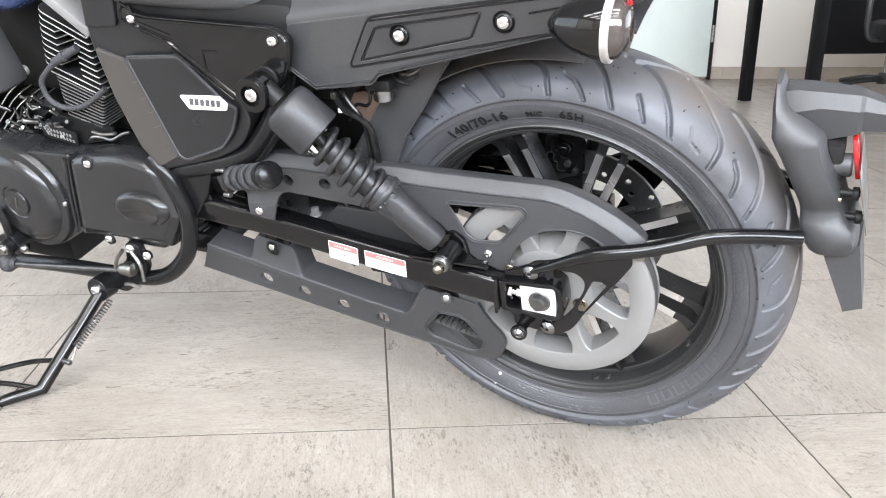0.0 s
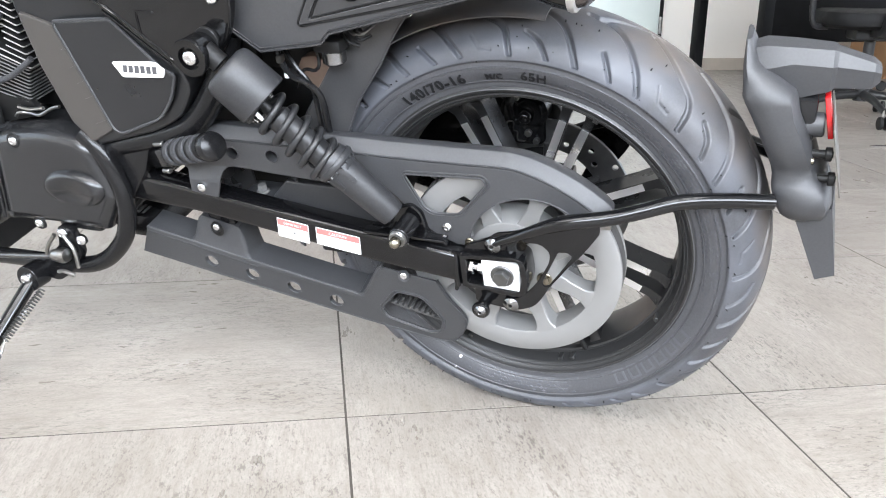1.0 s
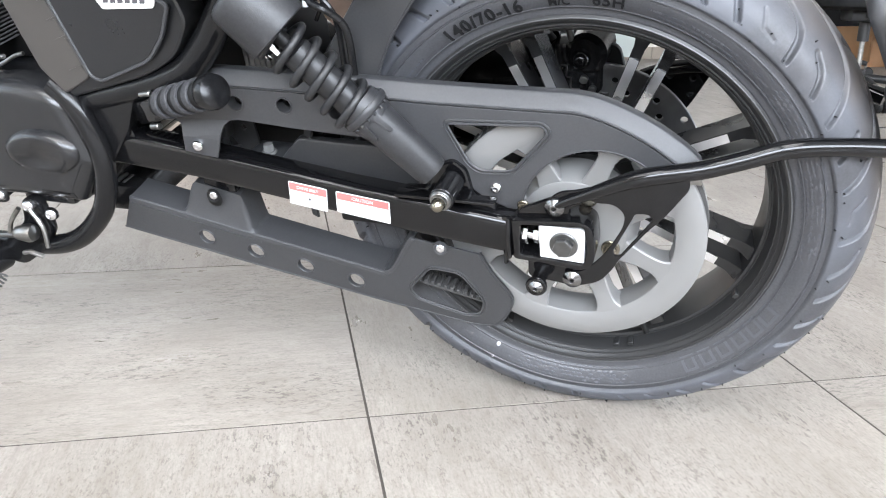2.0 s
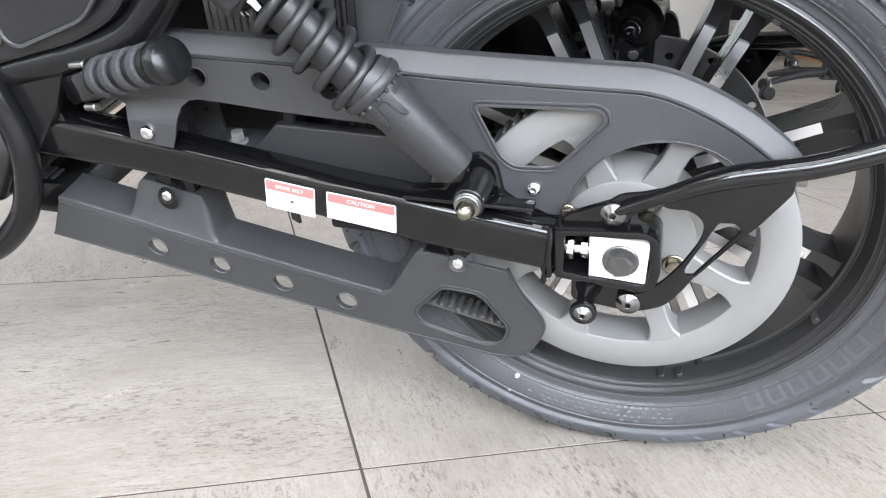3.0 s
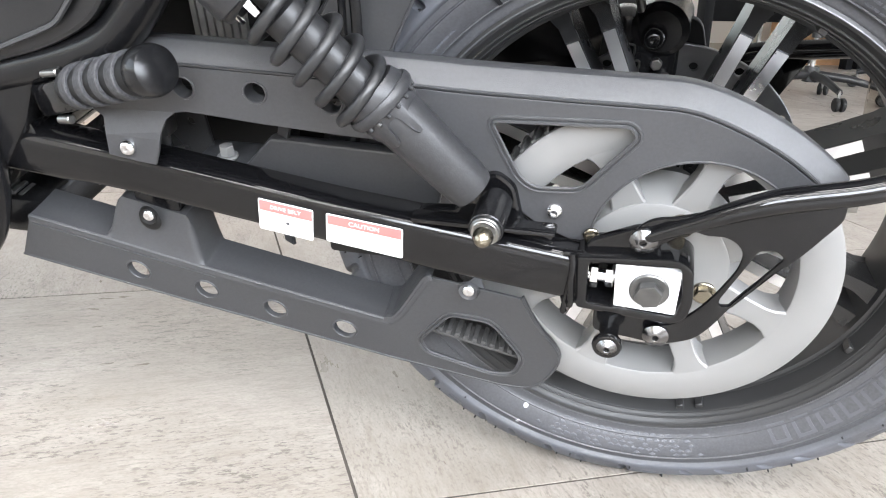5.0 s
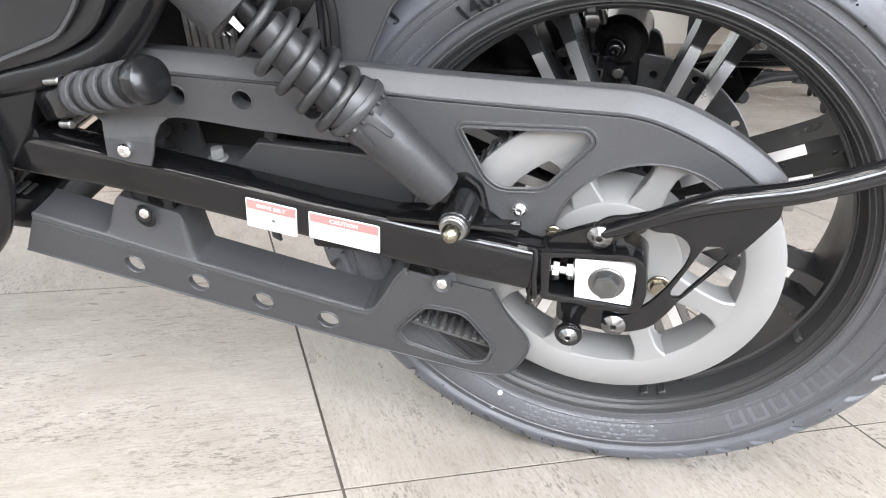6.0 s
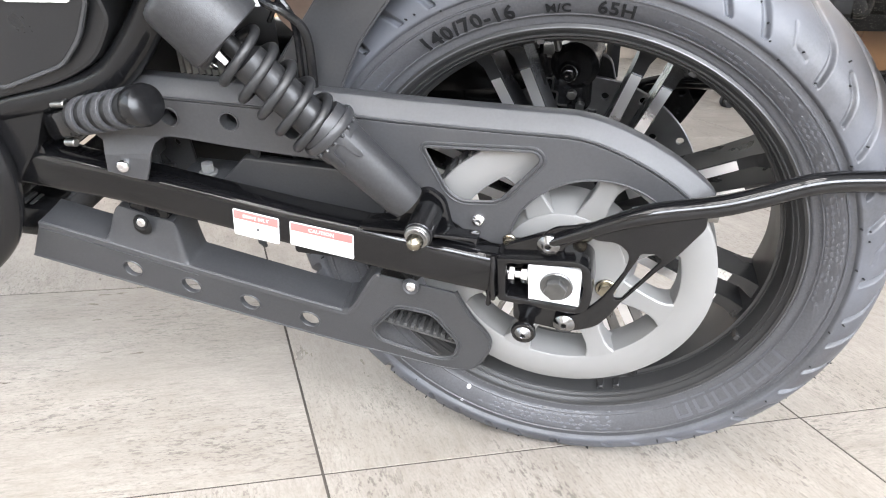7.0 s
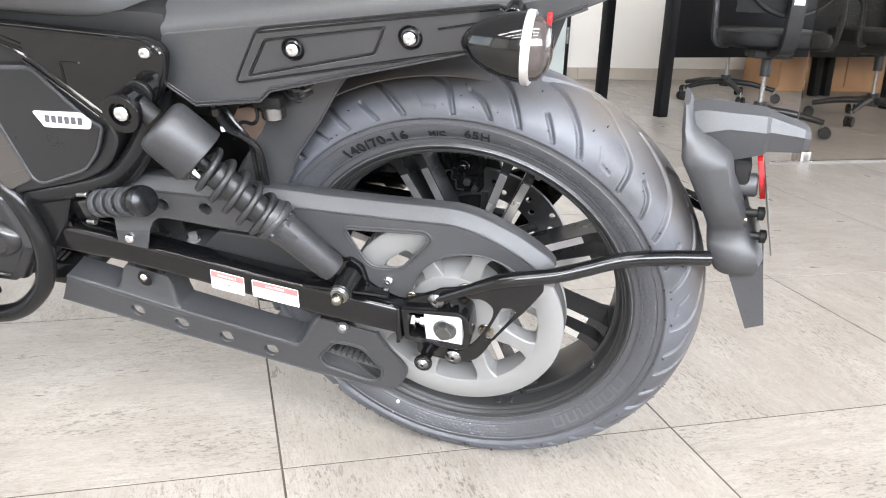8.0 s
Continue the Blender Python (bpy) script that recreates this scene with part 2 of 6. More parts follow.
    nt.links.new(streak(1, 3, 9, 4, 0.3, 0.7, 0.27, 0.42), b.inputs["Roughness"])
    k = nt.nodes.new("ShaderNodeBump")
    k.inputs["Strength"].default_value, k.inputs["Distance"].default_value, k.invert = 0.16, 0.0006, True
    nt.links.new(both.outputs[0], k.inputs["Height"])
    nt.links.new(k.outputs[0], b.inputs["Normal"])
    return m


TILE = tile_material()
GROUT = shader("dark_grout", (0.055, 0.047, 0.040), 0.85, mottle=0.2, mottle_scale=8)


# ---------- mesh helpers ----------
def part(name, bm, material, parent=None, label="", smooth=40):
    """Links a bmesh (or mesh) as one mesh object under a thing or a part."""
    if isinstance(bm, bpy.types.Mesh):
        data = bm
    else:
        data = bpy.data.meshes.new(name)
        bm.normal_update()
        bm.to_mesh(data)
        bm.free()
    data.materials.clear()
    data.materials.append(material)
    if smooth:
        data.shade_smooth()
        data.set_sharp_from_angle(angle=radians(smooth))
        if "cap" in data.attributes:
            for f, c in zip(data.polygons, data.attributes["cap"].data):
                f.use_smooth = not c.value
    ob = new(name, data)
    ob.parent = parent
    if label:
        tagged(ob, label)
    return ob


def thing(name, m, label, category, group="", kind=""):
    ob = new(name)
    ob.empty_display_size = 0.1
    ob.matrix_world = m
    return tagged(ob, label, category, group, kind)


def fillet(pts, r, n=5):
    """Rounds the corners of a closed outline; r is one radius or one for each corner."""
    out, count = [], len(pts)
    for i, p in enumerate(pts):
        ri = r[i] if isinstance(r, (list, tuple)) else r
        p, a, b = Vector(p[:2]), Vector(pts[i - 1][:2]), Vector(pts[(i + 1) % count][:2])
        u, w = (a - p), (b - p)
        cut = min(ri, u.length * 0.48, w.length * 0.48)
        if cut < 1e-5:
            out.append(tuple(p))
            continue
        s, e = p + u.normalized() * cut, p + w.normalized() * cut
        for k in range(n + 1):
            t = k / n
            out.append(tuple(s * (1 - t) ** 2 + p * 2 * t * (1 - t) + e * t ** 2))
    return out


def ring(cx, cz, r, n=24, squash=1.0):
    return [(cx + r * math.cos(2 * math.pi * i / n), cz + r * squash * math.sin(2 * math.pi * i / n)) for i in range(n)]


def plate(outline, y, thick, holes=(), bevel=0.001, warp=None, steps=1):
    """A plate in the x-z plane with holes through it; y is its outer (left) face."""
    cu = bpy.data.curves.new("outline", "CURVE")
    cu.dimensions, cu.fill_mode = "2D", "BOTH"
    cu.extrude, cu.bevel_depth, cu.bevel_resolution, cu.offset = max(thick / 2 - bevel, 1e-4), bevel, steps, -bevel
    for loop in (outline, *holes):
        s = cu.splines.new("POLY")
        s.points.add(len(loop) - 1)
        for q, p in zip(s.points, loop):
            q.co = (p[0], p[1], 0, 1)
        s.use_cyclic_u = True
    ob = bpy.data.objects.new("outline", cu)
    scene.collection.objects.link(ob)
    dg = bpy.context.evaluated_depsgraph_get()
    me = bpy.data.meshes.new_from_object(ob.evaluated_get(dg))
    bm = bmesh.new()
    bm.from_mesh(me)
    bpy.data.objects.remove(ob)
    bpy.data.curves.remove(cu)
    bpy.data.meshes.remove(me)
    bmesh.ops.remove_doubles(bm, verts=bm.verts, dist=2e-5)
    bm.normal_update()
    cap = bm.faces.layers.int.new("cap")
    for f in bm.faces:
        f[cap] = abs(f.normal.z) > 0.99
    for v in bm.verts:
        x, z, d = v.co
        v.co = (x, y + thick / 2 - d, z)
        if warp:
            v.co.y += warp(x, z)
    return bm


def smooth_path(pts, per=8):
    """Catmull-Rom through the points."""
    p = [Vector(q) for q in pts]
    p = [2 * p[0] - p[1]] + p + [2 * p[-1] - p[-2]]
    out = []
    for i in range(1, len(p) - 2):
        for k in range(per):
            t = k / per
            a, b, c, d = p[i - 1], p[i], p[i + 1], p[i + 2]
            out.append(0.5 * (2 * b + (c - a) * t + (2 * a - 5 * b + 4 * c - d) * t * t + (3 * b - a - 3 * c + d) * t ** 3))
    out.append(p[-2])
    return out


def sweep(path, radius, n=12, section=None, up=None):
    """A tube along a path; radius is one number, or one for each point; section: an own outline (a, b) in place of the circle."""
    bm = bmesh.new()
    path = [Vector(p) for p in path]
    rad = radius if isinstance(radius, (list, tuple)) else [radius] * len(path)
    rings, last = [], None
    for i, p in enumerate(path):
        d = (path[min(i + 1, len(path) - 1)] - path[max(i - 1, 0)]).normalized()
        if last is None:
            guide = Vector(up) if up else (Vector((0, 0, 1)) if abs(d.z) < 0.9 else Vector((1, 0, 0)))
            a = (guide - d * guide.dot(d)).normalized()
        else:
            a = (last - d * last.dot(d)).normalized()
        last, b = a, d.cross(a)
        shape = section or [(math.cos(2 * math.pi * k / n), math.sin(2 * math.pi * k / n)) for k in range(n)]
        rings.append([bm.verts.new(p + (a * s + b * t) * rad[i]) for s, t in shape])
    m = len(rings[0])
    for r, q in zip(rings, rings[1:]):
        for k in range(m):
            bm.faces.new((r[k], r[(k + 1) % m], q[(k + 1) % m], q[k]))
    bm.faces.new(rings[0][::-1])
    bm.faces.new(rings[-1])
    bmesh.ops.recalc_face_normals(bm, faces=bm.faces)
    return bm


def lathe(profile, centre, axis=(0, 1, 0), n=48, closed=False, start=0.0, end=360.0):
    """Turns a profile of (along the axis, radius) about the axis through centre."""
    bm = bmesh.new()
    ax = Vector(axis).normalized()
    a = (Vector((1, 0, 0)) - ax * ax.x) if abs(ax.x) < 0.9 else (Vector((0, 0, 1)) - ax * ax.z)
    a.normalize()
    b = ax.cross(a)
    c = Vector(centre)
    full = abs(end - start) >= 359.9
    steps = n if full else n + 1
    grid = []
    for k in range(steps):
        w = radians(start + (end - start) * k / n)
        d = a * math.cos(w) + b * math.sin(w)
        grid.append([bm.verts.new(c + ax * s + d * max(r, 1e-5)) for s, r in profile])
    m = len(profile)
    for k in range(n):
        g, h = grid[k], grid[(k + 1) % steps]
        for i in range(m if closed else m - 1):
            j = (i + 1) % m
            bm.faces.new((g[i], g[j], h[j], h[i]))
    if not full and closed:
        bm.faces.new(grid[0])
        bm.faces.new(grid[-1][::-1])
    bmesh.ops.remove_doubles(bm, verts=bm.verts, dist=1e-5)
    bmesh.ops.recalc_face_normals(bm, faces=bm.faces)
    return bm


def cylinder(a, b, r0, r1=None, n=24, bevel=0.0008):
    """A capped, bevelled cylinder from a to b."""
    a, b = Vector(a), Vector(b)
    length, r1 = (b - a).length, r0 if r1 is None else r1
    e = min(bevel, length * 0.4, r0 * 0.4)
    return lathe([(0, 0), (0, r0 - e), (e, r0), (length - e, r1), (length, r1 - e), (length, 0)], a, b - a, n)


def box(lo, hi, bevel=0.002, seg=2):
    bm = bmesh.new()
    bmesh.ops.create_cube(bm, size=1)
    for v in bm.verts:
        v.co = [l + (h - l) * (c + 0.5) for l, h, c in zip(lo, hi, v.co)]
    if bevel:
        bmesh.ops.bevel(bm, geom=bm.edges[:], offset=bevel, segments=seg, affect="EDGES", profile=0.5)
    return bm


def loft(rings, cap=True):
    """Joins rings of equally many points."""
    bm = bmesh.new()
    rows = [[bm.verts.new(p) for p in r] for r in rings]
    m = len(rows[0])
    for r, q in zip(rows, rows[1:]):
        for k in range(m):
            bm.faces.new((r[k], r[(k + 1) % m], q[(k + 1) % m], q[k]))
    if cap:
        bm.faces.new(rows[0][::-1])
        bm.faces.new(rows[-1])
    bmesh.ops.recalc_face_normals(bm, faces=bm.faces)
    return bm


def strip(rows):
    """An open sheet through rows of points."""
    bm = bmesh.new()
    vs = [[bm.verts.new(p) for p in r] for r in rows]
    for r, q in zip(vs, vs[1:]):
        for k in range(len(r) - 1):
            bm.faces.new((r[k], r[k + 1], q[k + 1], q[k]))
    return bm


def thicken(bm, t):
    bmesh.ops.recalc_face_normals(bm, faces=bm.faces)
    bmesh.ops.solidify(bm, geom=bm.faces[:], thickness=t)
    bmesh.ops.recalc_face_normals(bm, faces=bm.faces)
    return bm


def joined(*bms):
    me = bpy.data.meshes.new("joined")
    out = bmesh.new()
    for bm in bms:
        bm.to_mesh(me)
        bm.free()
        out.from_mesh(me)
    bpy.data.meshes.remove(me)
    return out


def moved(bm, m):
    bmesh.ops.transform(bm, matrix=m, verts=bm.verts)
    return bm


def text_mesh(words, size, depth=0.0, bold=0.0, spacing=1.0):
    """The words in the built-in font as a bmesh in the x-z plane, centred, facing the left side."""
    cu = bpy.data.curves.new("words", "FONT")
    cu.body, cu.size, cu.extrude, cu.align_x, cu.align_y, cu.resolution_u, cu.offset, cu.space_character = words, size, depth, "CENTER", "CENTER", 3, bold, spacing
    ob = bpy.data.objects.new("words", cu)
    scene.collection.objects.link(ob)
    dg = bpy.context.evaluated_depsgraph_get()
    me = bpy.data.meshes.new_from_object(ob.evaluated_get(dg))
    bm = bmesh.new()
    bm.from_mesh(me)
    bpy.data.objects.remove(ob)
    bpy.data.curves.remove(cu)
    bpy.data.meshes.remove(me)
    for v in bm.verts:
        v.co = (v.co.x, -v.co.z, v.co.y)
    return bm


def two_tone(ob, material, test):
    """Gives the faces that pass the test a second material."""
    ob.data.materials.append(material)
    for f in ob.data.polygons:
        if test(f):
            f.material_index = 1
    return ob


def dome_bolt(p, r, parent, material=None, name="bolt", label="", h=0.004):
    """A round-headed bolt with a shallow dimple, facing the left side."""
    x, y, z = p
    prof = [(-h * 0.90, 0), (-h * 0.92, r * 0.24), (-h, r * 0.30), (-h, r * 0.44), (-h * 0.88, r * 0.66), (-h * 0.5, r * 0.90), (0, r), (0.003, r)]
    return part(name, lathe(prof, (x, y, z), (0, 1, 0), 24), material or CHROME, parent, label)


def cone_bolt(p, r, parent, name="bolt", label="", h=0.006):
    """A socket bolt with a wide conical head; near-black in its hex socket stands in for shade."""
    x, y, z = p
    cone = lathe([(0.002, r), (0, r), (-h * 0.15, r * 0.97), (-h * 0.82, r * 0.47), (-h * 0.96, r * 0.42), (-h, r * 0.38), (-h, r * 0.29), (-h * 0.9, r * 0.25), (-h * 0.2, r * 0.23), (-h * 0.2, 0)], (x, y, z), (0, 1, 0), 32)
    ob = part(name, cone, TURNED, parent, label)
    return two_tone(ob, DARK, lambda f: math.hypot(f.center.x - x, f.center.z - z) < r * 0.245)


def hex_bolt(p, r, parent, material=None, name="bolt", label="", h=0.007, flange=0.0):
    x, y, z = p
    pts = [(x + r * math.cos(radians(60 * i + 12)), z + r * math.sin(radians(60 * i + 12))) for i in range(6)]
    bm = plate(pts, y - h, h, bevel=0.0008)
    if flange:
        bm = joined(bm, cylinder((x, y - 0.0022, z), (x, y + 0.001, z), flange))
    return part(name, bm, material or STEEL, parent, label, 30)


# ---------- the room ----------
U0, U1, V0, V1, HIGH = -5.3, 6.3, -3.9, 4.55, 3.2


def room_box(name, lo, hi, material, label="", category="", kind="structure", bevel=0.0, parent=None):
    ob = part(name, box(lo, hi, bevel), material, parent, smooth=0)
    if parent is None:
        ob.matrix_world = room(0, 0, 0)
        tagged(ob, label, category, kind=kind)
    return ob


def pierced_wall(name, a, b, at, along, opening, label):
    """A wall of five pieces in one mesh round an opening (from, to, sill, head)."""
    o0, o1, sill, head = opening
    bms = []
    for s0, s1, z0, z1 in ((a, o0, 0, HIGH), (o1, b, 0, HIGH), (o0, o1, 0, sill), (o0, o1, head, HIGH)):
        if s1 - s0 < 0.01 or z1 - z0 < 0.01:
            continue
        lo, hi = ((s0, at[0], z0), (s1, at[1], z1)) if along == "u" else ((at[0], s0, z0), (at[1], s1, z1))
        bms.append(box(lo, hi, 0))
    ob = part(name, joined(*bms), CREAM, smooth=0)
    ob.matrix_world = room(0, 0, 0)
    return tagged(ob, label, "wall", kind="structure")


def shop_window(name, a, b, at, along, sill, head, panes):
    """A glazed shop front: frame, mullions and panes."""
    win = tagged(new(name), "wide daylit shop window with slim dark metal frame", "window", kind="structure")
    win.matrix_world = room(0, 0, 0)

    def bar(n, s0, s1, z0, z1, t0, t1, mat):
        lo, hi = ((s0, at + t0, z0), (s1, at + t1, z1)) if along == "u" else ((at + t0, s0, z0), (at + t1, s1, z1))
        return part(n, box(lo, hi, 0), mat, win, smooth=0)
    step = (b - a) / panes
    for k in range(panes + 1):
        s = a + k * step
        s0 = min(max(s - 0.025, a), b - 0.05)
        bar("mullion", s0, s0 + 0.05, sill, head, -0.03, 0.03, METER)
    for z in (sill, head - 0.05):
        bar("window_frame", a, b, z, z + 0.05, -0.032, 0.032, METER)
    for k in range(panes):
        p = bar("pane", a + k * step + 0.025, a + (k + 1) * step - 0.025, sill + 0.05, head - 0.05, -0.004, 0.004, GLASS)
        p.visible_shadow = False


pierced_wall("wall_front", U0, U1, (V0 - 0.2, V0), "u", (-3.4, 4.0, 1.25, 2.95), "cream plastered wall round the shop window")
pierced_wall("wall_side", V0, V1, (U1, U1 + 0.2), "v", (-1.9, 3.1, 0.35, 3.05), "cream plastered side wall with a window")
pierced_wall("wall_far_side", V0, V1, (U0 - 0.2, U0), "v", (-1.8, 2.6, 0.35, 3.05), "cream plastered side wall with a window")
shop_window("window_1", -3.4, 4.0, V0 - 0.1, "u", 1.25, 2.95, 6)
shop_window("window_2", -1.9, 3.1, U1 + 0.1, "v", 0.35, 3.05, 4)
# unseen window, added to go with the far fill light
shop_window("window_3", -1.8, 2.6, U0 - 0.1, "v", 0.35, 3.05, 3)
room_box("wall_back", (U0, V1, 0), (U1, V1 + 0.2, HIGH), CREAM, "plain cream painted back wall", "wall")
room_box("ceiling", (U0 - 0.2, V0 - 0.2, HIGH), (U1 + 0.2, V1 + 0.2, HIGH + 0.15), CEIL, "plain grey painted ceiling", "ceiling")
# slim light panels set under the ceiling
for u, v in CEILING_PANELS:
    lamp = thing("ceiling_light", room(u, v, HIGH), "slim rectangular ceiling light panel with a grey frame", "ceiling light", "ceiling lights")
    part("frame", joined(box((-0.62, -0.17, -0.028), (-0.60, 0.17, 0.0), 0.002), box((0.60, -0.17, -0.028), (0.62, 0.17, 0.0), 0.002), box((-0.60, -0.17, -0.028), (0.60, -0.15, 0.0), 0.002), box((-0.60, 0.15, -0.028), (0.60, 0.17, 0.0), 0.002)), CEIL, lamp)
    part("diffuser", box((-0.598, -0.148, -0.020), (0.598, 0.148, -0.012), 0), DIFFUSER, lamp, "glowing white diffuser", 0)
# skirting of long tiles with open joints
skirting = tagged(new("baseboard"), "beige tiled skirting along the back wall", "baseboard", kind="structure")
skirting.matrix_world = room(0, 0, 0)
sk = box((0, 0, 0), (0.598, 0.012, 0.082), 0.0012, 1)
sk_mesh = bpy.data.meshes.new("skirting_tile")
sk.to_mesh(sk_mesh)
sk.free()
sk_mesh.materials.append(SKIRT)
for k in range(16):
    s = new("skirting_tile", sk_mesh)
    s.parent = skirting
    s.location = (-0.9 + 0.602 * k, V1 - 0.0125, 0.0)
# a frosted glass door leaf with a thin dark edge standing before the back wall
leaf = thing("glass_door", room(1.0, V1 - 0.06, 0.0), "pale frosted glass door leaf with a thin dark edge against the wall", "door")
part("pane", box((0.0, 0.0, 0.02), (0.98, 0.012, 2.2), 0.001), shader("frosted_glass", (0.62, 0.68, 0.65), 0.25, mottle=0.03), leaf)
part("edge_strip", box((0.98, -0.006, 0.0), (1.005, 0.02, 2.22), 0.002), DARK, leaf, "thin black metal edge strip")
part("hinge", cylinder((0.985, -0.02, 0.25), (0.985, -0.02, 0.36), 0.011), STEEL, leaf)


def desk(m):
    d = thing("office_desk", m, "black laminate office desk with panel legs and modesty panel", "desk", "office desks")
    part("desktop", box((-0.02, -0.02, 0.72), (1.72, 0.66, 0.75), 0.003), DESK, d)
    for u in (0.0, 1.66):
        for v in (0.0, 0.56):
            part("leg", box((u, v, 0.0), (u + 0.055, v + 0.055, 0.72), 0.003), DESK, d)
    part("modesty_panel", box((0.056, 0.07, 0.30), (1.659, 0.09, 0.719), 0.002), DESK, d)
    part("rail", box((0.056, 0.585, 0.66), (1.659, 0.605, 0.719), 0.002), DESK, d)
    return d


first_desk = desk(room(1.865, 2.885, 0, 0, 0, 9))
copy_thing(first_desk, room(3.602, 3.160, 0, 0, 0, 9))


def wood_cabinet(m, w, h, doors):
    c = thing("low_cabinet", m, "low brown wooden cabinet with plain doors against the floor", "cabinet", "wooden cabinets")
    part("body", box((0, 0, 0.0), (w, 0.4, h), 0.002), WOOD, c)
    for k in range(doors):
        a = w * k / doors
        dd = part("door", box((a + 0.003, -0.018, 0.03), (a + w / doors - 0.003, -0.002, h - 0.01), 0.0015), WOOD, c)
        part("handle", cylinder((a + w / doors - 0.05, -0.03, h * 0.6), (a + w / doors - 0.05, -0.03, h * 0.6 + 0.1), 0.005), STEEL, dd)
    return c


wood_cabinet(room(3.32, 3.95, 0), 2.6, 0.62, 5)
wood_cabinet(room(-1.0, 3.25, 0), 1.15, 0.55, 2)


def office_chair(m):
    c = thing("office_chair", m, "black mesh office chair on a five-star castor base", "chair", "office chairs")
    hub = part("base_hub", cylinder((0, 0, 0.085), (0, 0, 0.15), 0.035, 0.03), CHAIR_PLASTIC, c)
    for k in range(5):
        w = radians(72 * k + 20)
        d = Vector((math.cos(w), math.sin(w), 0))
        arm = part("base_arm", sweep(smooth_path([d * 0.02 + Vector((0, 0, 0.115)), d * 0.15 + Vector((0, 0, 0.105)), d * 0.29 + Vector((0, 0, 0.075))], 4), [0.02, 0.019, 0.018, 0.018, 0.017, 0.016, 0.015, 0.014, 0.013]), CHAIR_PLASTIC, c)
        q = d.cross(Vector((0, 0, 1)))
        for s in (-1, 1):
            e = d * 0.30 + q * 0.013 * s + Vector((0, 0, 0.028))
            part("castor_wheel", cylinder(e - q * 0.008, e + q * 0.008, 0.028, bevel=0.003), DARK, arm)
        part("castor_stem", cylinder(d * 0.285 + Vector((0, 0, 0.03)), d * 0.285 + Vector((0, 0, 0.085)), 0.007), STEEL, arm)
    part("gas_lift", cylinder((0, 0, 0.14), (0, 0, 0.36), 0.011), STEEL, c, "chrome gas lift")
    part("gas_lift_sleeve", cylinder((0, 0, 0.27), (0, 0, 0.37), 0.024), CHAIR_PLASTIC, c)
    part("tilt_box", box((-0.09, -0.07, 0.355), (0.09, 0.09, 0.41), 0.012), CHAIR_PLASTIC, c)
    seat = [[(0.24 * math.copysign(abs(math.cos(a)) ** 0.5, math.cos(a)) * k, 0.23 * math.copysign(abs(math.sin(a)) ** 0.5, math.sin(a)) * k, z)
             for a in [2 * math.pi * i / 28 for i in range(28)]] for z, k in ((0.405, 0.86), (0.42, 0.97), (0.45, 1.0), (0.475, 0.96), (0.485, 0.85))]
    part("seat", loft(seat), CHAIR, c)
    back = [[(x, 0.20 + 0.07 * (1 - (x / 0.23) ** 2) * 0.4 + 0.03 * (z - 0.55), z) for x in [-0.23 + 0.046 * i for i in range(11)]] for z in [0.56 + 0.05 * j for j in range(11)]]
    part("backrest", thicken(strip(back), 0.018), CHAIR, c)
    part("back_spine", sweep(smooth_path([(0, 0.09, 0.39), (0, 0.24, 0.42), (0, 0.285, 0.6), (0, 0.28, 0.85)], 5), 0.02, section=[(1, 1.6), (1, -1.6), (-1, -1.6), (-1, 1.6)]), CHAIR_PLASTIC, c)
    part("back_frame", sweep([Vector((0.235 * math.cos(a) if abs(math.cos(a)) < 0.97 else 0.23 * math.copysign(1, math.cos(a)), 0.232, 0.81 + 0.26 * math.sin(a))) for a in [2 * math.pi * i / 32 for i in range(33)]], 0.011, 8), CHAIR_PLASTIC, c)
    part("back_tag", box((-0.022, 0.306, 0.60), (0.022, 0.309, 0.65), 0.0005), LABEL, c, "small white tag")
    for s in (-1, 1):
        part("armrest", sweep(smooth_path([(0.20 * s, 0.05, 0.41), (0.27 * s, 0.06, 0.43), (0.285 * s, 0.06, 0.62), (0.285 * s, -0.10, 0.66), (0.285 * s, 0.10, 0.66)], 5), 0.014, 8), CHAIR_PLASTIC, c)
    return c


chair_a = office_chair(room(2.13, 2.42, 0, 0, 0, 163))
copy_thing(chair_a, room(2.66, 3.55, 0, 0, 0, 20))
copy_thing(chair_a, room(3.02, 2.72, 0, 0, 0, 192))


def glass_partition(m, w, h):
    """A clear glass sheet on small floor clips."""
    g = thing("glass_partition", m, "clear frameless glass partition standing on small metal floor clips", "partition")
    sheet = part("pane", box((0, 0, 0.008), (w, 0.010, h), 0.001, 1), DIMMED, g, smooth=0)
    sheet.visible_shadow = False
    for u in (0.03, w * 0.5, w - 0.08):
        part("floor_clip", box((u, -0.012, 0.0), (u + 0.045, 0.022, 0.045), 0.003), CHROME, g, "small bright floor clip")
    # bright strip added for the light streak along the sheet's bottom edge
    part("seal_strip", box((-0.10, -0.002, 0.0), (w, 0.012, 0.006), 0.001, 1), CHROME, g, "thin bright strip for the streak along the glass foot")
    return g


glass_partition(room(1.86, 1.775, 0), 2.6, 2.2)


# ---------- the motorcycle ----------
# its own axes: x to the tail, y to its right side, z up; the rear axle lies at (0, 0, 0.301)
bike = thing("motorcycle", pose(0, 0, 0, LEAN, 0, 0), "black cruiser motorcycle leaning on its side stand on the tiled floor", "motorcycle")
AXLE = Vector((0, 0, 0.301))
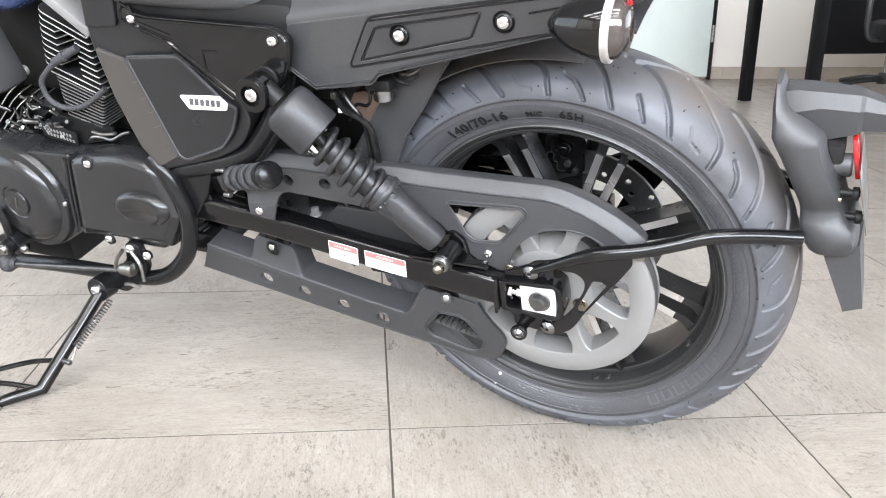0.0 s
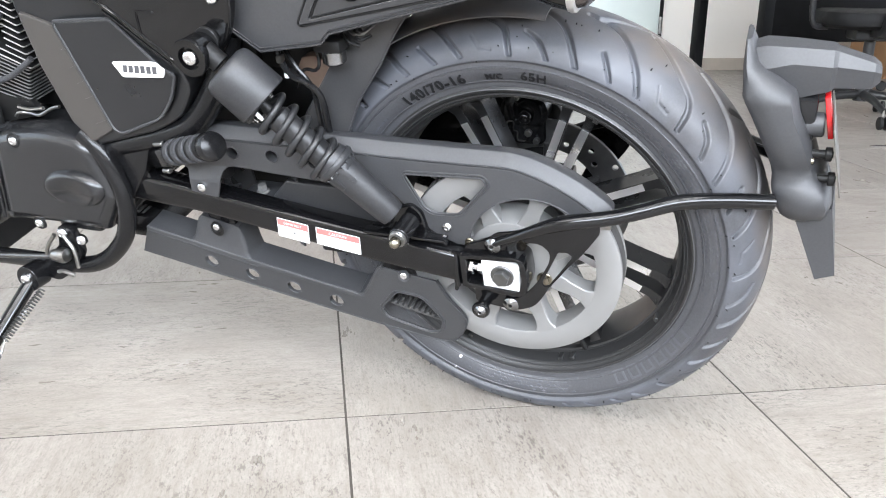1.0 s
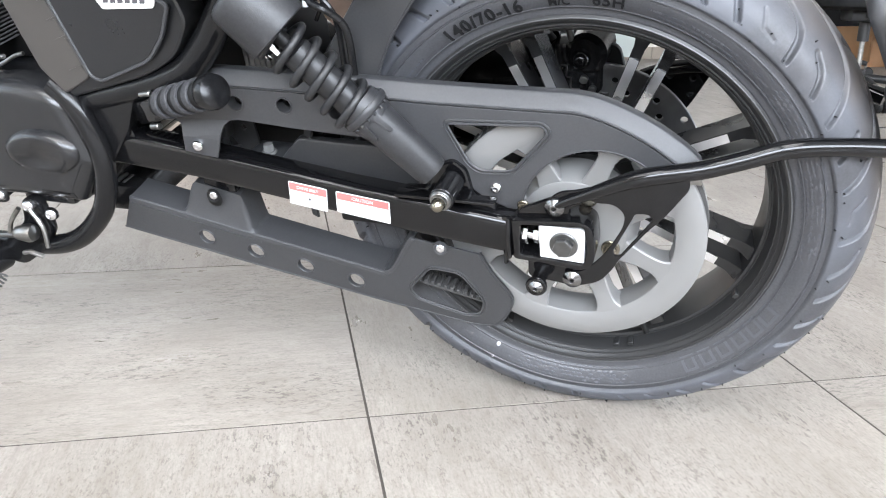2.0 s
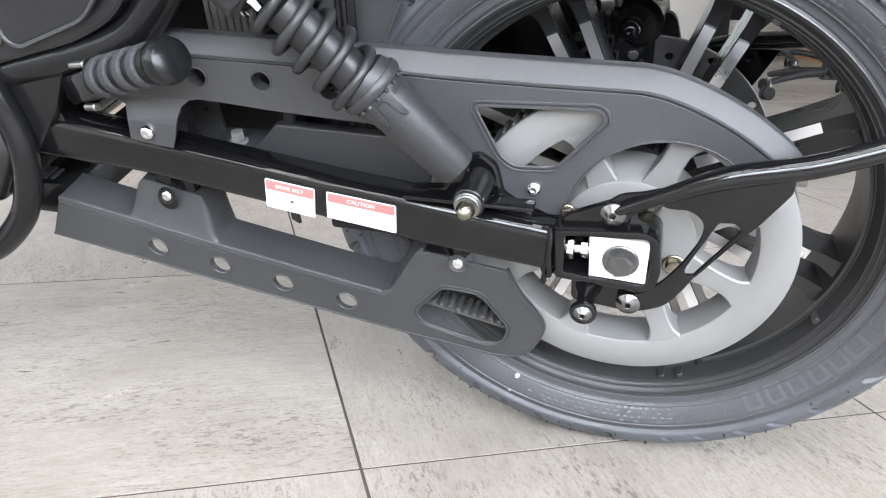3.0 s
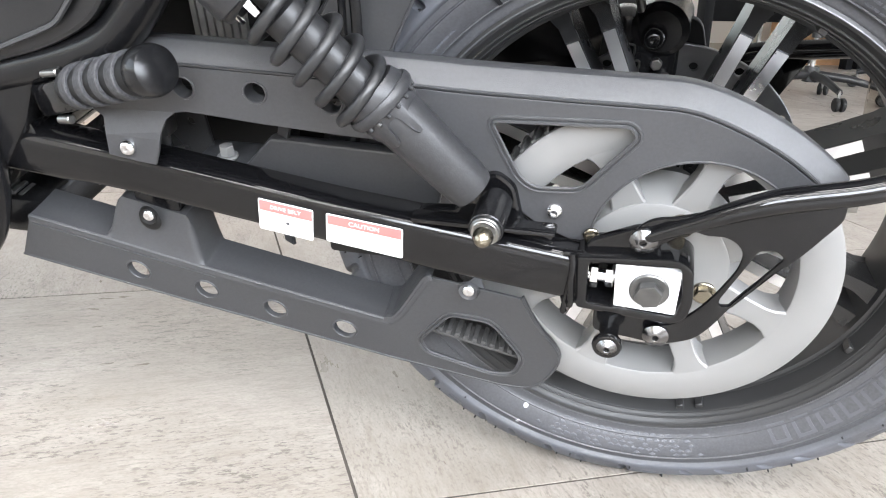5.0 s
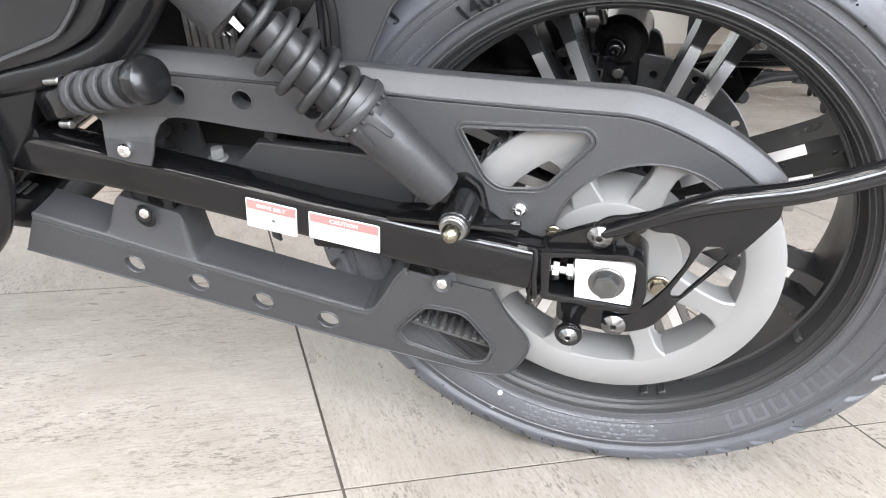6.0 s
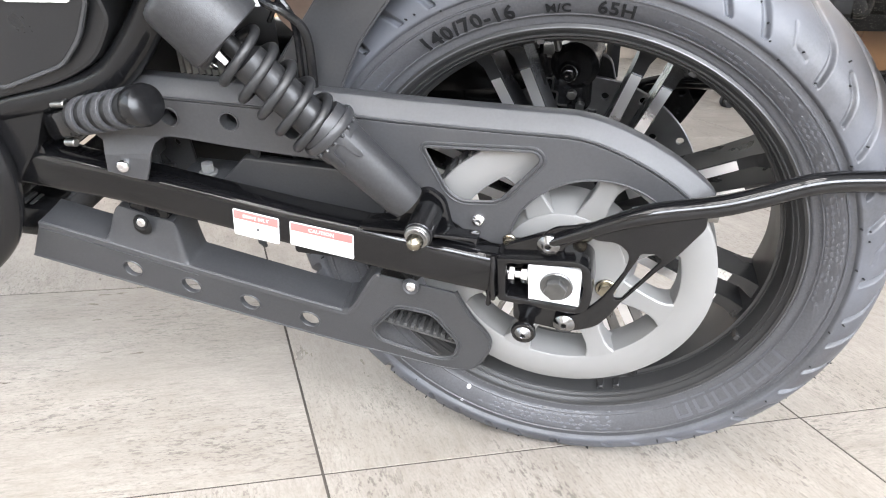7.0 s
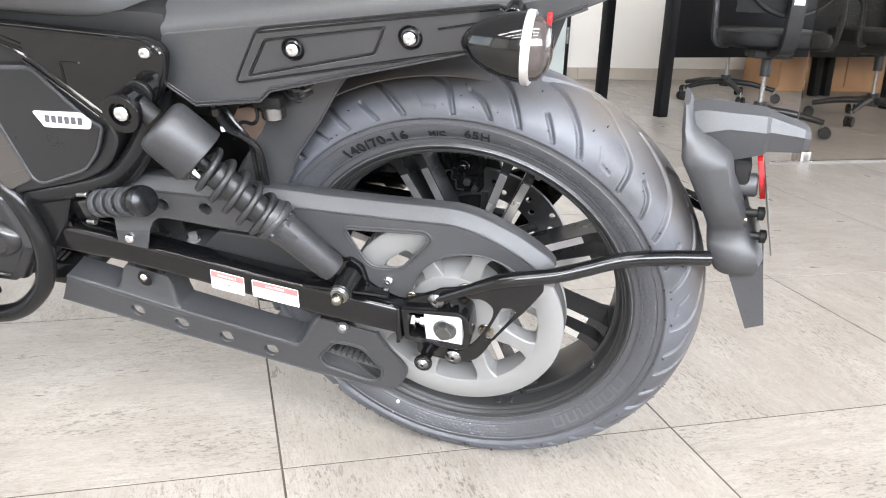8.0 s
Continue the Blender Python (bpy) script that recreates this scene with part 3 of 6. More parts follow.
TYRE_PROFILE = [(0.0, 0.3010), (0.015, 0.2995), (0.030, 0.2953), (0.045, 0.2888), (0.0565, 0.2808), (0.0635, 0.2722), (0.0672, 0.2635),
                (0.0684, 0.2580), (0.0676, 0.2562), (0.0645, 0.2542), (0.0642, 0.2500), (0.0656, 0.2478), (0.0636, 0.2400), (0.0598, 0.2320), (0.0556, 0.2262), (0.0548, 0.2250), (0.0545, 0.2215), (0.0540, 0.2195), (0.050, 0.2150)]


def sidewall(r):
    """The tyre's half width at a radius on its sidewall."""
    q = sorted((b, a) for a, b in TYRE_PROFILE[6:])
    return float(np.interp(r, [a for a, _ in q], [b for _, b in q]))


# tread grooves: degrees from the arrow mark and sideways metres, eight times round the tyre
GROOVES = [
    ([(22.3, -0.0054), (14.9, -0.0186), (9.3, -0.047), (5.0, -0.067)], 0.0029, 0.0052),
    ([(7.8, 0.0074), (0.0, -0.0268), (-5.6, -0.0467), (-7.7, -0.067)], 0.0029, 0.0052),
    ([(-11.0, -0.050), (-14.3, -0.0583), (-17.0, -0.0675)], 0.0023, 0.0045),
    ([(-2.2, 0.0097), (-11.3, -0.0126), (-18.2, -0.0336), (-24.2, -0.0686)], 0.0029, 0.0052),
    ([(16.0, -0.0528), (12.1, -0.068)], 0.0023, 0.0045),
    ([(1.9, -0.0537), (0.0, -0.0639), (-3.1, -0.0651)], 0.0012, 0.0015),
]


def tyre_mesh():
    """The tyre's outside as a fine grid, with the tread grooves pressed in."""
    dense, half = [], []
    prof = [(p.x, p.y) for p in smooth_path([(a, b, 0) for a, b in [(-0.015, 0.2995)] + TYRE_PROFILE[:8]], 6)][6:-1] + TYRE_PROFILE[7:]
    for (a, b), (c, d) in zip(prof, prof[1:]):
        n = max(1, int(math.hypot(c - a, d - b) / (0.0011 if b > 0.262 else 0.0035)))
        half += [(a + (c - a) * k / n, b + (d - b) * k / n) for k in range(n)]
    half.append(prof[-1])
    left = [(-a, b) for a, b in half][::-1]
    dense = np.array(left + half[1:])
    seg = np.hypot(*np.diff(dense, axis=0).T)
    s = np.concatenate([[0], np.cumsum(seg)])
    mid = len(left) - 1
    s -= s[mid]
    tang = np.gradient(dense, axis=0)
    tang /= np.linalg.norm(tang, axis=1)[:, None]
    normal = np.stack([-tang[:, 1], tang[:, 0]], 1)
    # sideways metres to length along the section
    n = 2000
    ang = np.arange(n) * 2 * math.pi / n
    depth = np.zeros((n, len(dense)))
    use = dense[:, 1] > 0.2615
    ys, ss = dense[use, 0], s[use]
    order = np.argsort(ys)
    ys_s, ss_s = ys[order], ss[order]
    ai, si = np.meshgrid(np.degrees(ang), ss, indexing="ij")
    dep = np.zeros_like(ai)
    for side, offset in ((1, 52.3), (-1, 52.3 + 22.5)):
        for strokes, w, dmax in GROOVES:
            pts = [(a * math.pi / 180 * 0.29, side * np.interp(y, ys_s, ss_s)) for a, y in strokes]
            pts = [tuple(p[:2]) for p in smooth_path([(p[0], p[1], 0) for p in pts], 6)] if len(pts) > 2 and dmax > 0.002 else pts
            rel = ((ai - offset + 22.5) % 45.0 - 22.5)
            best = np.full(ai.shape, 9.0)
            for shift in (-45, 0, 45):
                x = (rel + shift) * math.pi / 180 * 0.29
                for (x0, y0), (x1, y1) in zip(pts, pts[1:]):
                    lx, ly = x1 - x0, y1 - y0
                    t = np.clip(((x - x0) * lx + (si - y0) * ly) / (lx * lx + ly * ly + 1e-12), 0, 1)
                    best = np.minimum(best, np.hypot(x - x0 - t * lx, si - y0 - t * ly))
            dep = np.maximum(dep, dmax * np.clip((w + 0.0012 - best) / 0.0026, 0, 1))
    depth[:, use] = dep
    yy = dense[None, :, 0] - depth * normal[None, :, 0]
    rr = dense[None, :, 1] - depth * normal[None, :, 1]
    co = np.stack([rr * np.cos(ang)[:, None], yy, 0.301 + rr * np.sin(ang)[:, None]], -1).reshape(-1, 3)
    m = len(dense)
    i, j = np.meshgrid(np.arange(n), np.arange(m - 1), indexing="ij")
    i2 = (i + 1) % n
    quads = np.stack([i * m + j, i2 * m + j, i2 * m + j + 1, i * m + j + 1], -1).reshape(-1, 4)
    me = bpy.data.meshes.new("tyre")
    me.from_pydata(co.tolist(), [], quads.tolist())
    bm = bmesh.new()
    bm.from_mesh(me)
    bpy.data.meshes.remove(me)
    bmesh.ops.recalc_face_normals(bm, faces=bm.faces)
    return bm


tyre = part("rear_tyre", tyre_mesh(), RUBBER, bike, "wide black rear tyre with curved tread grooves", smooth=50)


def polar(r, deg, y):
    w = radians(deg)
    return (r * math.cos(w), y, 0.301 + r * math.sin(w))


def on_sidewall(bm, r0, deg, proud=0.0006):
    """Bends flat lettering in the x-z plane round the tyre's left sidewall."""
    bmesh.ops.subdivide_edges(bm, edges=[e for e in bm.edges if e.calc_length() > 0.006], cuts=2)
    for v in bm.verts:
        r = r0 + v.co.z
        v.co = polar(r, deg - math.degrees(v.co.x / r0), -sidewall(r) - proud + v.co.y)
    return bm


part("tyre_size_lettering", on_sidewall(text_mesh("140/70-16", 0.0190, 0.0007, 0.00045, 1.14), 0.2350, 114.2), SIZE_MARK, tyre, "raised size lettering 140/70-16")
part("tyre_size_lettering", on_sidewall(text_mesh("M/C", 0.0112, 0.0005, 0.0003, 1.1), 0.2345, 94.6), SIZE_MARK, tyre, "raised lettering M/C")
part("tyre_size_lettering", on_sidewall(text_mesh("65H", 0.0168, 0.0005, 0.0004, 1.1), 0.2365, 83.2), SIZE_MARK, tyre, "raised lettering 65H")
# moulding nubs on shoulder and tread
bms = []
for k in range(100):
    a, i = random.uniform(-150, 190), random.choice((2, 3, 4, 5, 6, 8))
    y, r = TYRE_PROFILE[i]
    n = Vector((math.cos(radians(a)) * 0.6, -0.8, math.sin(radians(a)) * 0.6)).normalized() if i > 3 else Vector((math.cos(radians(a)), -0.3, math.sin(radians(a)))).normalized()
    p = Vector(polar(r - 0.0005, a, -y))
    bms.append(cylinder(p, p + n * random.uniform(0.0015, 0.0035), 0.0009, 0.0006, n=6, bevel=0.0001))
tagged(part("rubber_nub", joined(*bms), SIZE_MARK, tyre, "tiny moulding nubs"), kind="stuff")
# moulded ribs round the sidewall
for r0, w in ((0.2285, 0.0009), (0.2478, 0.0008)):
    y = -sidewall(r0)
    part("sidewall_rib", lathe([(y + 0.0004, r0 - w * 1.6), (y - 0.0007, r0 - w * 0.5), (y - 0.0007, r0 + w * 0.5), (y + 0.0004, r0 + w * 1.6)], AXLE, (0, 1, 0), 160), RUBBER, tyre)
# small print on the sidewall as plain bars
for r0, d0, d1 in ((0.2375, 74, 45), (0.2325, 71, 47), (0.2345, 141, 133)):
    bms, d = [], d0
    while d > d1:
        w = random.uniform(0.0016, 0.0055)
        bms.append(on_sidewall(plate([(-w / 2, -0.0010), (w / 2, -0.0010), (w / 2, 0.0010), (-w / 2, 0.0010)], 0, 0.0006, bevel=0.0001), r0, d, 0.0003))
        d -= math.degrees((w + random.choice((0.0012, 0.0012, 0.0035))) / r0)
    part("small_print", joined(*bms), RUBBER_SHINE, tyre, "small unreadable raised print")
# the maker's mark as plain blocks
for k in range(6):
    w = 0.0085 if k else 0.011
    bm = plate([(-w, -0.0085), (w, -0.0085), (w, 0.0085), (-w, 0.0085)], 0, 0.0007, [[(-w * 0.6, -0.0055), (-w * 0.6, 0.0055), (w * 0.6, 0.0055), (w * 0.6, -0.0055)]], bevel=0.0001)
    part("maker_mark_block", on_sidewall(bm, 0.2345, -27.5 - 5.6 * k, 0.0004), RUBBER_MARK, tyre, "plain raised block of the maker's mark")
# fields of small shiny diamonds moulded into the sidewall
for d0, d1, name in ((-112, -70, "lower"), (46, -12, "rear"), (164, 150, "front")):
    bms, step = [], 1.75 if d1 > d0 else -1.75
    count = int(abs(d1 - d0) / 1.75)
    for k in range(count):
        for row in range(6):
            r = 0.2270 + 0.0042 * row
            a = d0 + step * (k + 0.5 * (row % 2))
            fade = min(1.0, (k + 1) / 5, (count - k) / 7, 1.15 - 0.12 * row)
            if random.random() > fade * 0.96:
                continue
            w, h = 0.0034, 0.0016
            bms.append(on_sidewall(plate([(-w, 0), (0, -h), (w, 0), (0, h)], 0, 0.0005, bevel=0.0001), r, a, 0.0002))
    tagged(part("diamond_field", joined(*bms), RUBBER_MARK if name == "front" else RUBBER_SHINE, tyre, "small shiny raised diamonds", smooth=0), kind="stuff")
for r, a in ((0.2310, -115.6), (0.2490, -115.4)):
    bm = lathe([(-0.0004, 0), (-0.0003, 0.0020), (0.0003, 0.0023)], (0, 0, 0), (0, 1, 0), 16)
    part("paint_dot", on_sidewall(bm, r, a, 0.0004), WHITE_DOT, tyre, "white balance dot")

# rim: barrel, double spokes with machined faces, hub
RIM_PROFILE = [(-0.0535, 0.2190), (-0.0555, 0.2165), (-0.0545, 0.2135), (-0.0515, 0.2120), (-0.0490, 0.2065), (-0.0460, 0.2040), (-0.0300, 0.1985), (-0.0285, 0.1945), (-0.002, 0.1925),
               (0.020, 0.1900), (0.042, 0.1950), (0.0500, 0.2120), (0.0535, 0.2185), (0.0490, 0.2200), (0.0440, 0.2065), (-0.0440, 0.2065), (-0.0480, 0.2190)]
rim = part("rear_rim", lathe(RIM_PROFILE, AXLE, (0, 1, 0), 180, closed=True), RIM, bike, "satin black cast rear rim")
for y, r, w in ((-0.0500, 0.2080, 0.0012), (-0.0462, 0.2042, 0.0012), (-0.0300, 0.1985, 0.0014)):
    part("rim_step", lathe([(y, r + w), (y - w, r + w * 0.3), (y - w, r - w * 0.3), (y, r - w)], AXLE, (0, 1, 0), 120, closed=True), RIM, rim)
part("rim_edge_line", lathe([(-0.0562, 0.2172), (-0.0567, 0.2165), (-0.0564, 0.2158), (-0.0552, 0.2160)], AXLE, (0, 1, 0), 180, closed=True), RIM_HIGHLIGHT, rim, "thin rim edge line in its highlight colour")
part("hub", lathe([(-0.062, 0.0), (-0.062, 0.036), (-0.05, 0.043), (0.05, 0.043), (0.062, 0.04), (0.064, 0.0)], AXLE, (0, 1, 0), 48), RIM, rim)
for k in range(8):
    for side in (-1, 1):
        def spoke_ring(r, w, y0, y1, off):
            pts = [(off - w, y0), (off + w, y0), (off + w * 0.8, y1), (off - w * 0.8, y1)]
            return [Vector((r, q[1], q[0])) for q in pts]
        rows = [spoke_ring(0.038, 0.008, -0.004, 0.036, side * 0.0095), spoke_ring(0.075, 0.0062, -0.008, 0.030, side * 0.0112),
                spoke_ring(0.150, 0.0056, -0.012, 0.026, side * 0.0142), spoke_ring(0.180, 0.0060, -0.014, 0.026, side * 0.0152), spoke_ring(0.1945, 0.0085, -0.022, 0.028, side * 0.0158)]
        turn = Matrix.Translation(AXLE) @ Matrix.Rotation(-radians(68.2 + 45 * k), 4, "Y")
        part("spoke", moved(loft(rows), turn), SPOKE, rim, "black spoke")
        face = [spoke_ring(0.060, 0.0058, -0.0088, -0.0074, side * 0.0106), spoke_ring(0.110, 0.0052, -0.0114, -0.0098, side * 0.0126),
                spoke_ring(0.166, 0.0050, -0.0144, -0.0126, side * 0.0148)]
        part("machined_spoke_face", moved(loft(face), turn), MACHINED, rim, "bright machined spoke face")
valve = Vector(polar(0.196, -66, -0.032))
part("valve_stem", cylinder(valve, valve - (Vector((math.cos(radians(-66)), 0, math.sin(radians(-66))))) * 0.03, 0.0038, 0.003), DARK, rim)
for a in (-116, -77, -72, -30, 20, 62, 100):  # casting pads on the barrel
    p0, p1 = Vector(polar(0.2015, a - 0.7, -0.041)), Vector(polar(0.1965, a + 0.7, -0.031))
    d = Vector((math.cos(radians(a)), 0, math.sin(radians(a))))
    bm = box((-0.0035, -0.008, -0.0025), (0.0035, 0.008, 0.0025), 0.0008, 1)
    part("casting_pad", moved(bm, Matrix.Translation(polar(0.2005, a, -0.036)) @ Matrix.Rotation(-radians(a - 90), 4, "Y")), RIM, rim)

# drive pulley on the left of the hub
pulley = part("drive_pulley", lathe([(-0.1005, 0.1075), (-0.1015, 0.1090), (-0.1015, 0.1365), (-0.1000, 0.1385), (-0.0955, 0.1385), (-0.0940, 0.1352), (-0.0710, 0.1352), (-0.0700, 0.1380), (-0.0675, 0.1380), (-0.0665, 0.1070), (-0.0820, 0.1045)],
                                    AXLE + Vector((0, 0.003, 0)), (0, 1, 0), 160, closed=True), CAST, bike, "silver cast belt pulley")
part("pulley_hub", lathe([(-0.0955, 0.0), (-0.0955, 0.0555), (-0.0945, 0.0580), (-0.0915, 0.0592), (-0.0760, 0.0655), (-0.0700, 0.0680), (-0.0600, 0.0680), (-0.0600, 0.0)], AXLE, (0, 1, 0), 64), CAST, pulley)
for k in range(8):
    rows = []
    for r, w, y0, y1 in ((0.050, 0.0155, -0.0935, -0.070), (0.062, 0.0125, -0.0940, -0.071), (0.080, 0.0095, -0.0945, -0.072), (0.094, 0.0095, -0.0960, -0.072), (0.101, 0.0115, -0.0975, -0.071), (0.1095, 0.0175, -0.0985, -0.070)):
        rows.append([Vector((r, y0 + 0.0012, -w)), Vector((r, y0, -w * 0.86)), Vector((r, y0, w * 0.86)), Vector((r, y0 + 0.0012, w)), Vector((r, y1, w * 0.8)), Vector((r, y1, -w * 0.8))])
    part("pulley_spoke", moved(loft(rows), Matrix.Translation(AXLE) @ Matrix.Rotation(-radians(-67.0 + 45 * k), 4, "Y")), CAST, pulley, smooth=28)
bms = []
for k in range(22):
    bm = box((-0.0021, -0.0945, 0.1300), (0.0021, -0.0700, 0.1405), 0.0007, 1)
    bms.append(moved(bm, Matrix.Translation(AXLE) @ Matrix.Rotation(radians(-95 + 5.14 * k), 4, "Y")))
tagged(part("pulley_tooth", joined(*bms), BELT, pulley, "dark teeth round the pulley"), kind="stuff")
for k in range(4):
    p = polar(0.0455, -23 + 90 * k, -0.0957)
    hex_bolt(p, 0.0072, pulley, BRASS, "pulley_bolt", "yellow zinc pulley bolt", 0.006, 0.0100)

# toothed belt round the pulley to the hidden front sprocket
FRONT = Vector((-0.60, 0, 0.352))


def belt_path(r_rear, r_front):
    d = FRONT - AXLE
    base = math.atan2(d.z, d.x)
    g = math.acos((r_rear - r_front) / d.length)
    pts = []
    for k in range(61):
        a = base + g + (2 * math.pi - 2 * g) * k / 60
        pts.append((AXLE.x + r_rear * math.cos(a), AXLE.z + r_rear * math.sin(a)))
    for k in range(25):
        a = base - g + 2 * g * k / 24
        pts.append((FRONT.x + r_front * math.cos(a), FRONT.z + r_front * math.sin(a)))
    return pts


belt = part("drive_belt", plate(belt_path(0.1382, 0.0500), -0.0930, 0.021, [belt_path(0.1356, 0.0472)[::-1]], bevel=0.0004), BELT, bike, "black toothed rubber drive belt")
loop = belt_path(0.1337, 0.0455)
bms, carry = [], 0.0
for (x0, z0), (x1, z1) in zip(loop, loop[1:] + loop[:1]):
    length = math.hypot(x1 - x0, z1 - z0)
    while carry < length:
        t = carry / length
        x, z = x0 + (x1 - x0) * t, z0 + (z1 - z0) * t
        inner = math.hypot(x - AXLE.x, z - AXLE.z) < 0.1350 and x > -0.03
        if not inner:
            a = math.atan2(z1 - z0, x1 - x0)
            bm = box((-0.0024, -0.0105, -0.0022), (0.0024, 0.0105, 0.0022), 0.0008, 1)
            bms.append(moved(bm, Matrix.Translation((x, -0.0825, z)) @ Matrix.Rotation(-a, 4, "Y")))
        carry += 0.0082
    carry -= length
tagged(part("belt_tooth", joined(*bms), BELT, belt), kind="stuff")
part("front_sprocket", cylinder((FRONT.x, -0.095, FRONT.z), (FRONT.x, -0.066, FRONT.z), 0.0455, n=40), DARK_STEEL, bike)

# brake disc and caliper on the far side
DISC = shader("worn_disc_steel", (0.15, 0.15, 0.15), 0.34, metal=0.9, mottle=0.15, mottle_scale=50)
disc_out = ring(0, 0.301, 0.120, 72)
holes = [ring(0, 0.301, 0.078, 60)[::-1]]
for k in range(24):
    for r, o in ((0.112, 0), (0.101, 5), (0.090, 10)):
        if (k + (o // 5)) % 2 == 0:
            p = polar(r, 15 * k + o, 0)
            holes.append(ring(p[0], p[2], 0.0041, 12)[::-1])
disc = part("brake_disc", plate(disc_out, 0.068, 0.0045, holes, bevel=0.0004), DISC, bike, "drilled steel rear brake disc")
for k in range(6):
    a = 60 * k + 20
    part("disc_arm", sweep([polar(0.03, a, 0.070), polar(0.085, a + 6, 0.070)], [0.009, 0.006], 8), RIM, disc)
caliper = part("brake_caliper", joined(cylinder((-0.014, 0.052, 0.436), (-0.010, 0.105, 0.436), 0.024, bevel=0.006), box((-0.044, 0.058, 0.384), (0.004, 0.098, 0.428), 0.010, 3), cylinder((-0.030, 0.052, 0.405), (-0.030, 0.100, 0.405), 0.016, bevel=0.004), box((-0.052, 0.060, 0.396), (-0.034, 0.095, 0.446), 0.005)), FRAME, bike, "black rear brake caliper")
dome_bolt((-0.018, 0.050, 0.432), 0.0105, caliper, GLOSS, "caliper_bolt", "gloss black domed pin", h=0.010)
hex_bolt((-0.014, 0.050, 0.410), 0.0052, caliper, STEEL, "caliper_bolt")
part("bleed_nipple", cylinder((-0.030, 0.060, 0.45), (-0.034, 0.058, 0.468), 0.004), STEEL, caliper)
for z in (0.394,):
    part("pad_pin", cylinder((-0.006, 0.052, z), (-0.006, 0.064, z), 0.0045), DARK_STEEL, caliper)
part("pad_spring", sweep(smooth_path([(-0.041, 0.044, 0.404), (-0.042, 0.044, 0.424), (-0.033, 0.044, 0.426), (-0.033, 0.044, 0.414), (-0.028, 0.044, 0.412), (-0.028, 0.044, 0.400), (-0.018, 0.044, 0.399)], 4), 0.0011, 6), STEEL, caliper, "bright bent wire spring")
muffler = part("muffler", lathe([(0.0, 0.0), (0.0, 0.030), (0.05, 0.044), (0.12, 0.052), (0.50, 0.055), (0.535, 0.054), (0.545, 0.048), (0.548, 0.040), (0.540, 0.020), (0.520, 0.018), (0.520, 0.0)], (-0.560, 0.170, 0.360), (1, 0.0, 0.045), 40), FRAME, bike, "black exhaust silencer on the far side")
part("muffler_band", lathe([(0.40, 0.0555), (0.40, 0.0575), (0.42, 0.0578), (0.42, 0.0556)], (-0.560, 0.170, 0.360), (1, 0.0, 0.045), 40), FRAME, muffler)
# backing plate added to block the pale view between the spokes
part("far_side_shield", plate(fillet([(-0.31, 0.36), (-0.10, 0.385), (-0.050, 0.43), (-0.07, 0.53), (-0.22, 0.53)], 0.01), 0.100, 0.006, bevel=0.001), FRAME, bike, "black backing plate behind the wheel")
part("caliper_bracket", plate(fillet([(-0.075, 0.30), (-0.03, 0.29), (0.03, 0.40), (0.02, 0.44), (-0.06, 0.44)], 0.012), 0.078, 0.008), DARK, bike)
part("brake_hose", sweep(smooth_path([(-0.055, 0.085, 0.44), (-0.09, 0.09, 0.47), (-0.16, 0.10, 0.47), (-0.26, 0.11, 0.44)], 6), 0.0042, 8), DARK, bike)

# swingarm: a box tube on either side
def arm_ring(x, z0, z1, y0, y1, r=0.0105):
    out = []
    for cy, cz, a0 in ((y1 - r, z1 - r, 0), (y0 + r, z1 - r, 90), (y0 + r, z0 + r, 180), (y1 - r, z0 + r, 270)):
        for k in range(7):
            a = radians(a0 + 15 * k)
            out.append((x, cy + r * math.cos(a), cz + r * math.sin(a)))
    return out


swingarm = part("swingarm", loft([arm_ring(-0.560, 0.3490, 0.3945, -0.128, -0.088), arm_ring(-0.490, 0.3435, 0.3865, -0.130, -0.092), arm_ring(-0.455, 0.3420, 0.3825, -0.1305, -0.094), arm_ring(-0.42, 0.3380, 0.3775, -0.1305, -0.095), arm_ring(-0.25, 0.3105, 0.3520, -0.1305, -0.095), arm_ring(-0.17, 0.2962, 0.3425, -0.1305, -0.095),
                                  arm_ring(-0.060, 0.2832, 0.3285, -0.1305, -0.0965), arm_ring(-0.050, 0.2850, 0.3270, -0.1300, -0.0970)]), ENAMEL, bike, "gloss black box-section swingarm")
part("right_arm", loft([arm_ring(-0.530, 0.340, 0.392, 0.088, 0.128), arm_ring(-0.25, 0.3135, 0.3515, 0.095, 0.1305), arm_ring(0.03, 0.280, 0.325, 0.097, 0.130)]), ENAMEL, swingarm)
part("cross_tube", cylinder((-0.455, -0.10, 0.365), (-0.455, 0.10, 0.365), 0.020), ENAMEL, swingarm)
part("pivot_boss", cylinder((-0.53, -0.125, 0.385), (-0.53, 0.125, 0.385), 0.026), ENAMEL, swingarm)
for z, y in ((0.3290, -0.128), (0.2850, -0.128)):
    part("weld_bead", sweep([(-0.066 + 0.0026 * k, y + 0.0008 * (k % 2), z + 0.0004 * (k % 3)) for k in range(9)], [0.0022 + 0.0006 * (k % 2) for k in range(9)], 8), ENAMEL, swingarm)
part("weld_bead", sweep([(-0.0552 + 0.0004 * (k % 2), -0.1305, 0.2868 + 0.0022 * k) for k in range(19)], [0.0022 + 0.0006 * (k % 2) for k in range(19)], 8), ENAMEL, swingarm)
# shock mount on the arm
part("shock_mount", plate(fillet([(-0.185, 0.334), (-0.180, 0.348), (-0.150, 0.350), (-0.136, 0.380), (-0.119, 0.387), (-0.105, 0.376), (-0.099, 0.346), (-0.075, 0.335), (-0.075, 0.328)], 0.006), -0.118, 0.012, bevel=0.003), ENAMEL, swingarm)
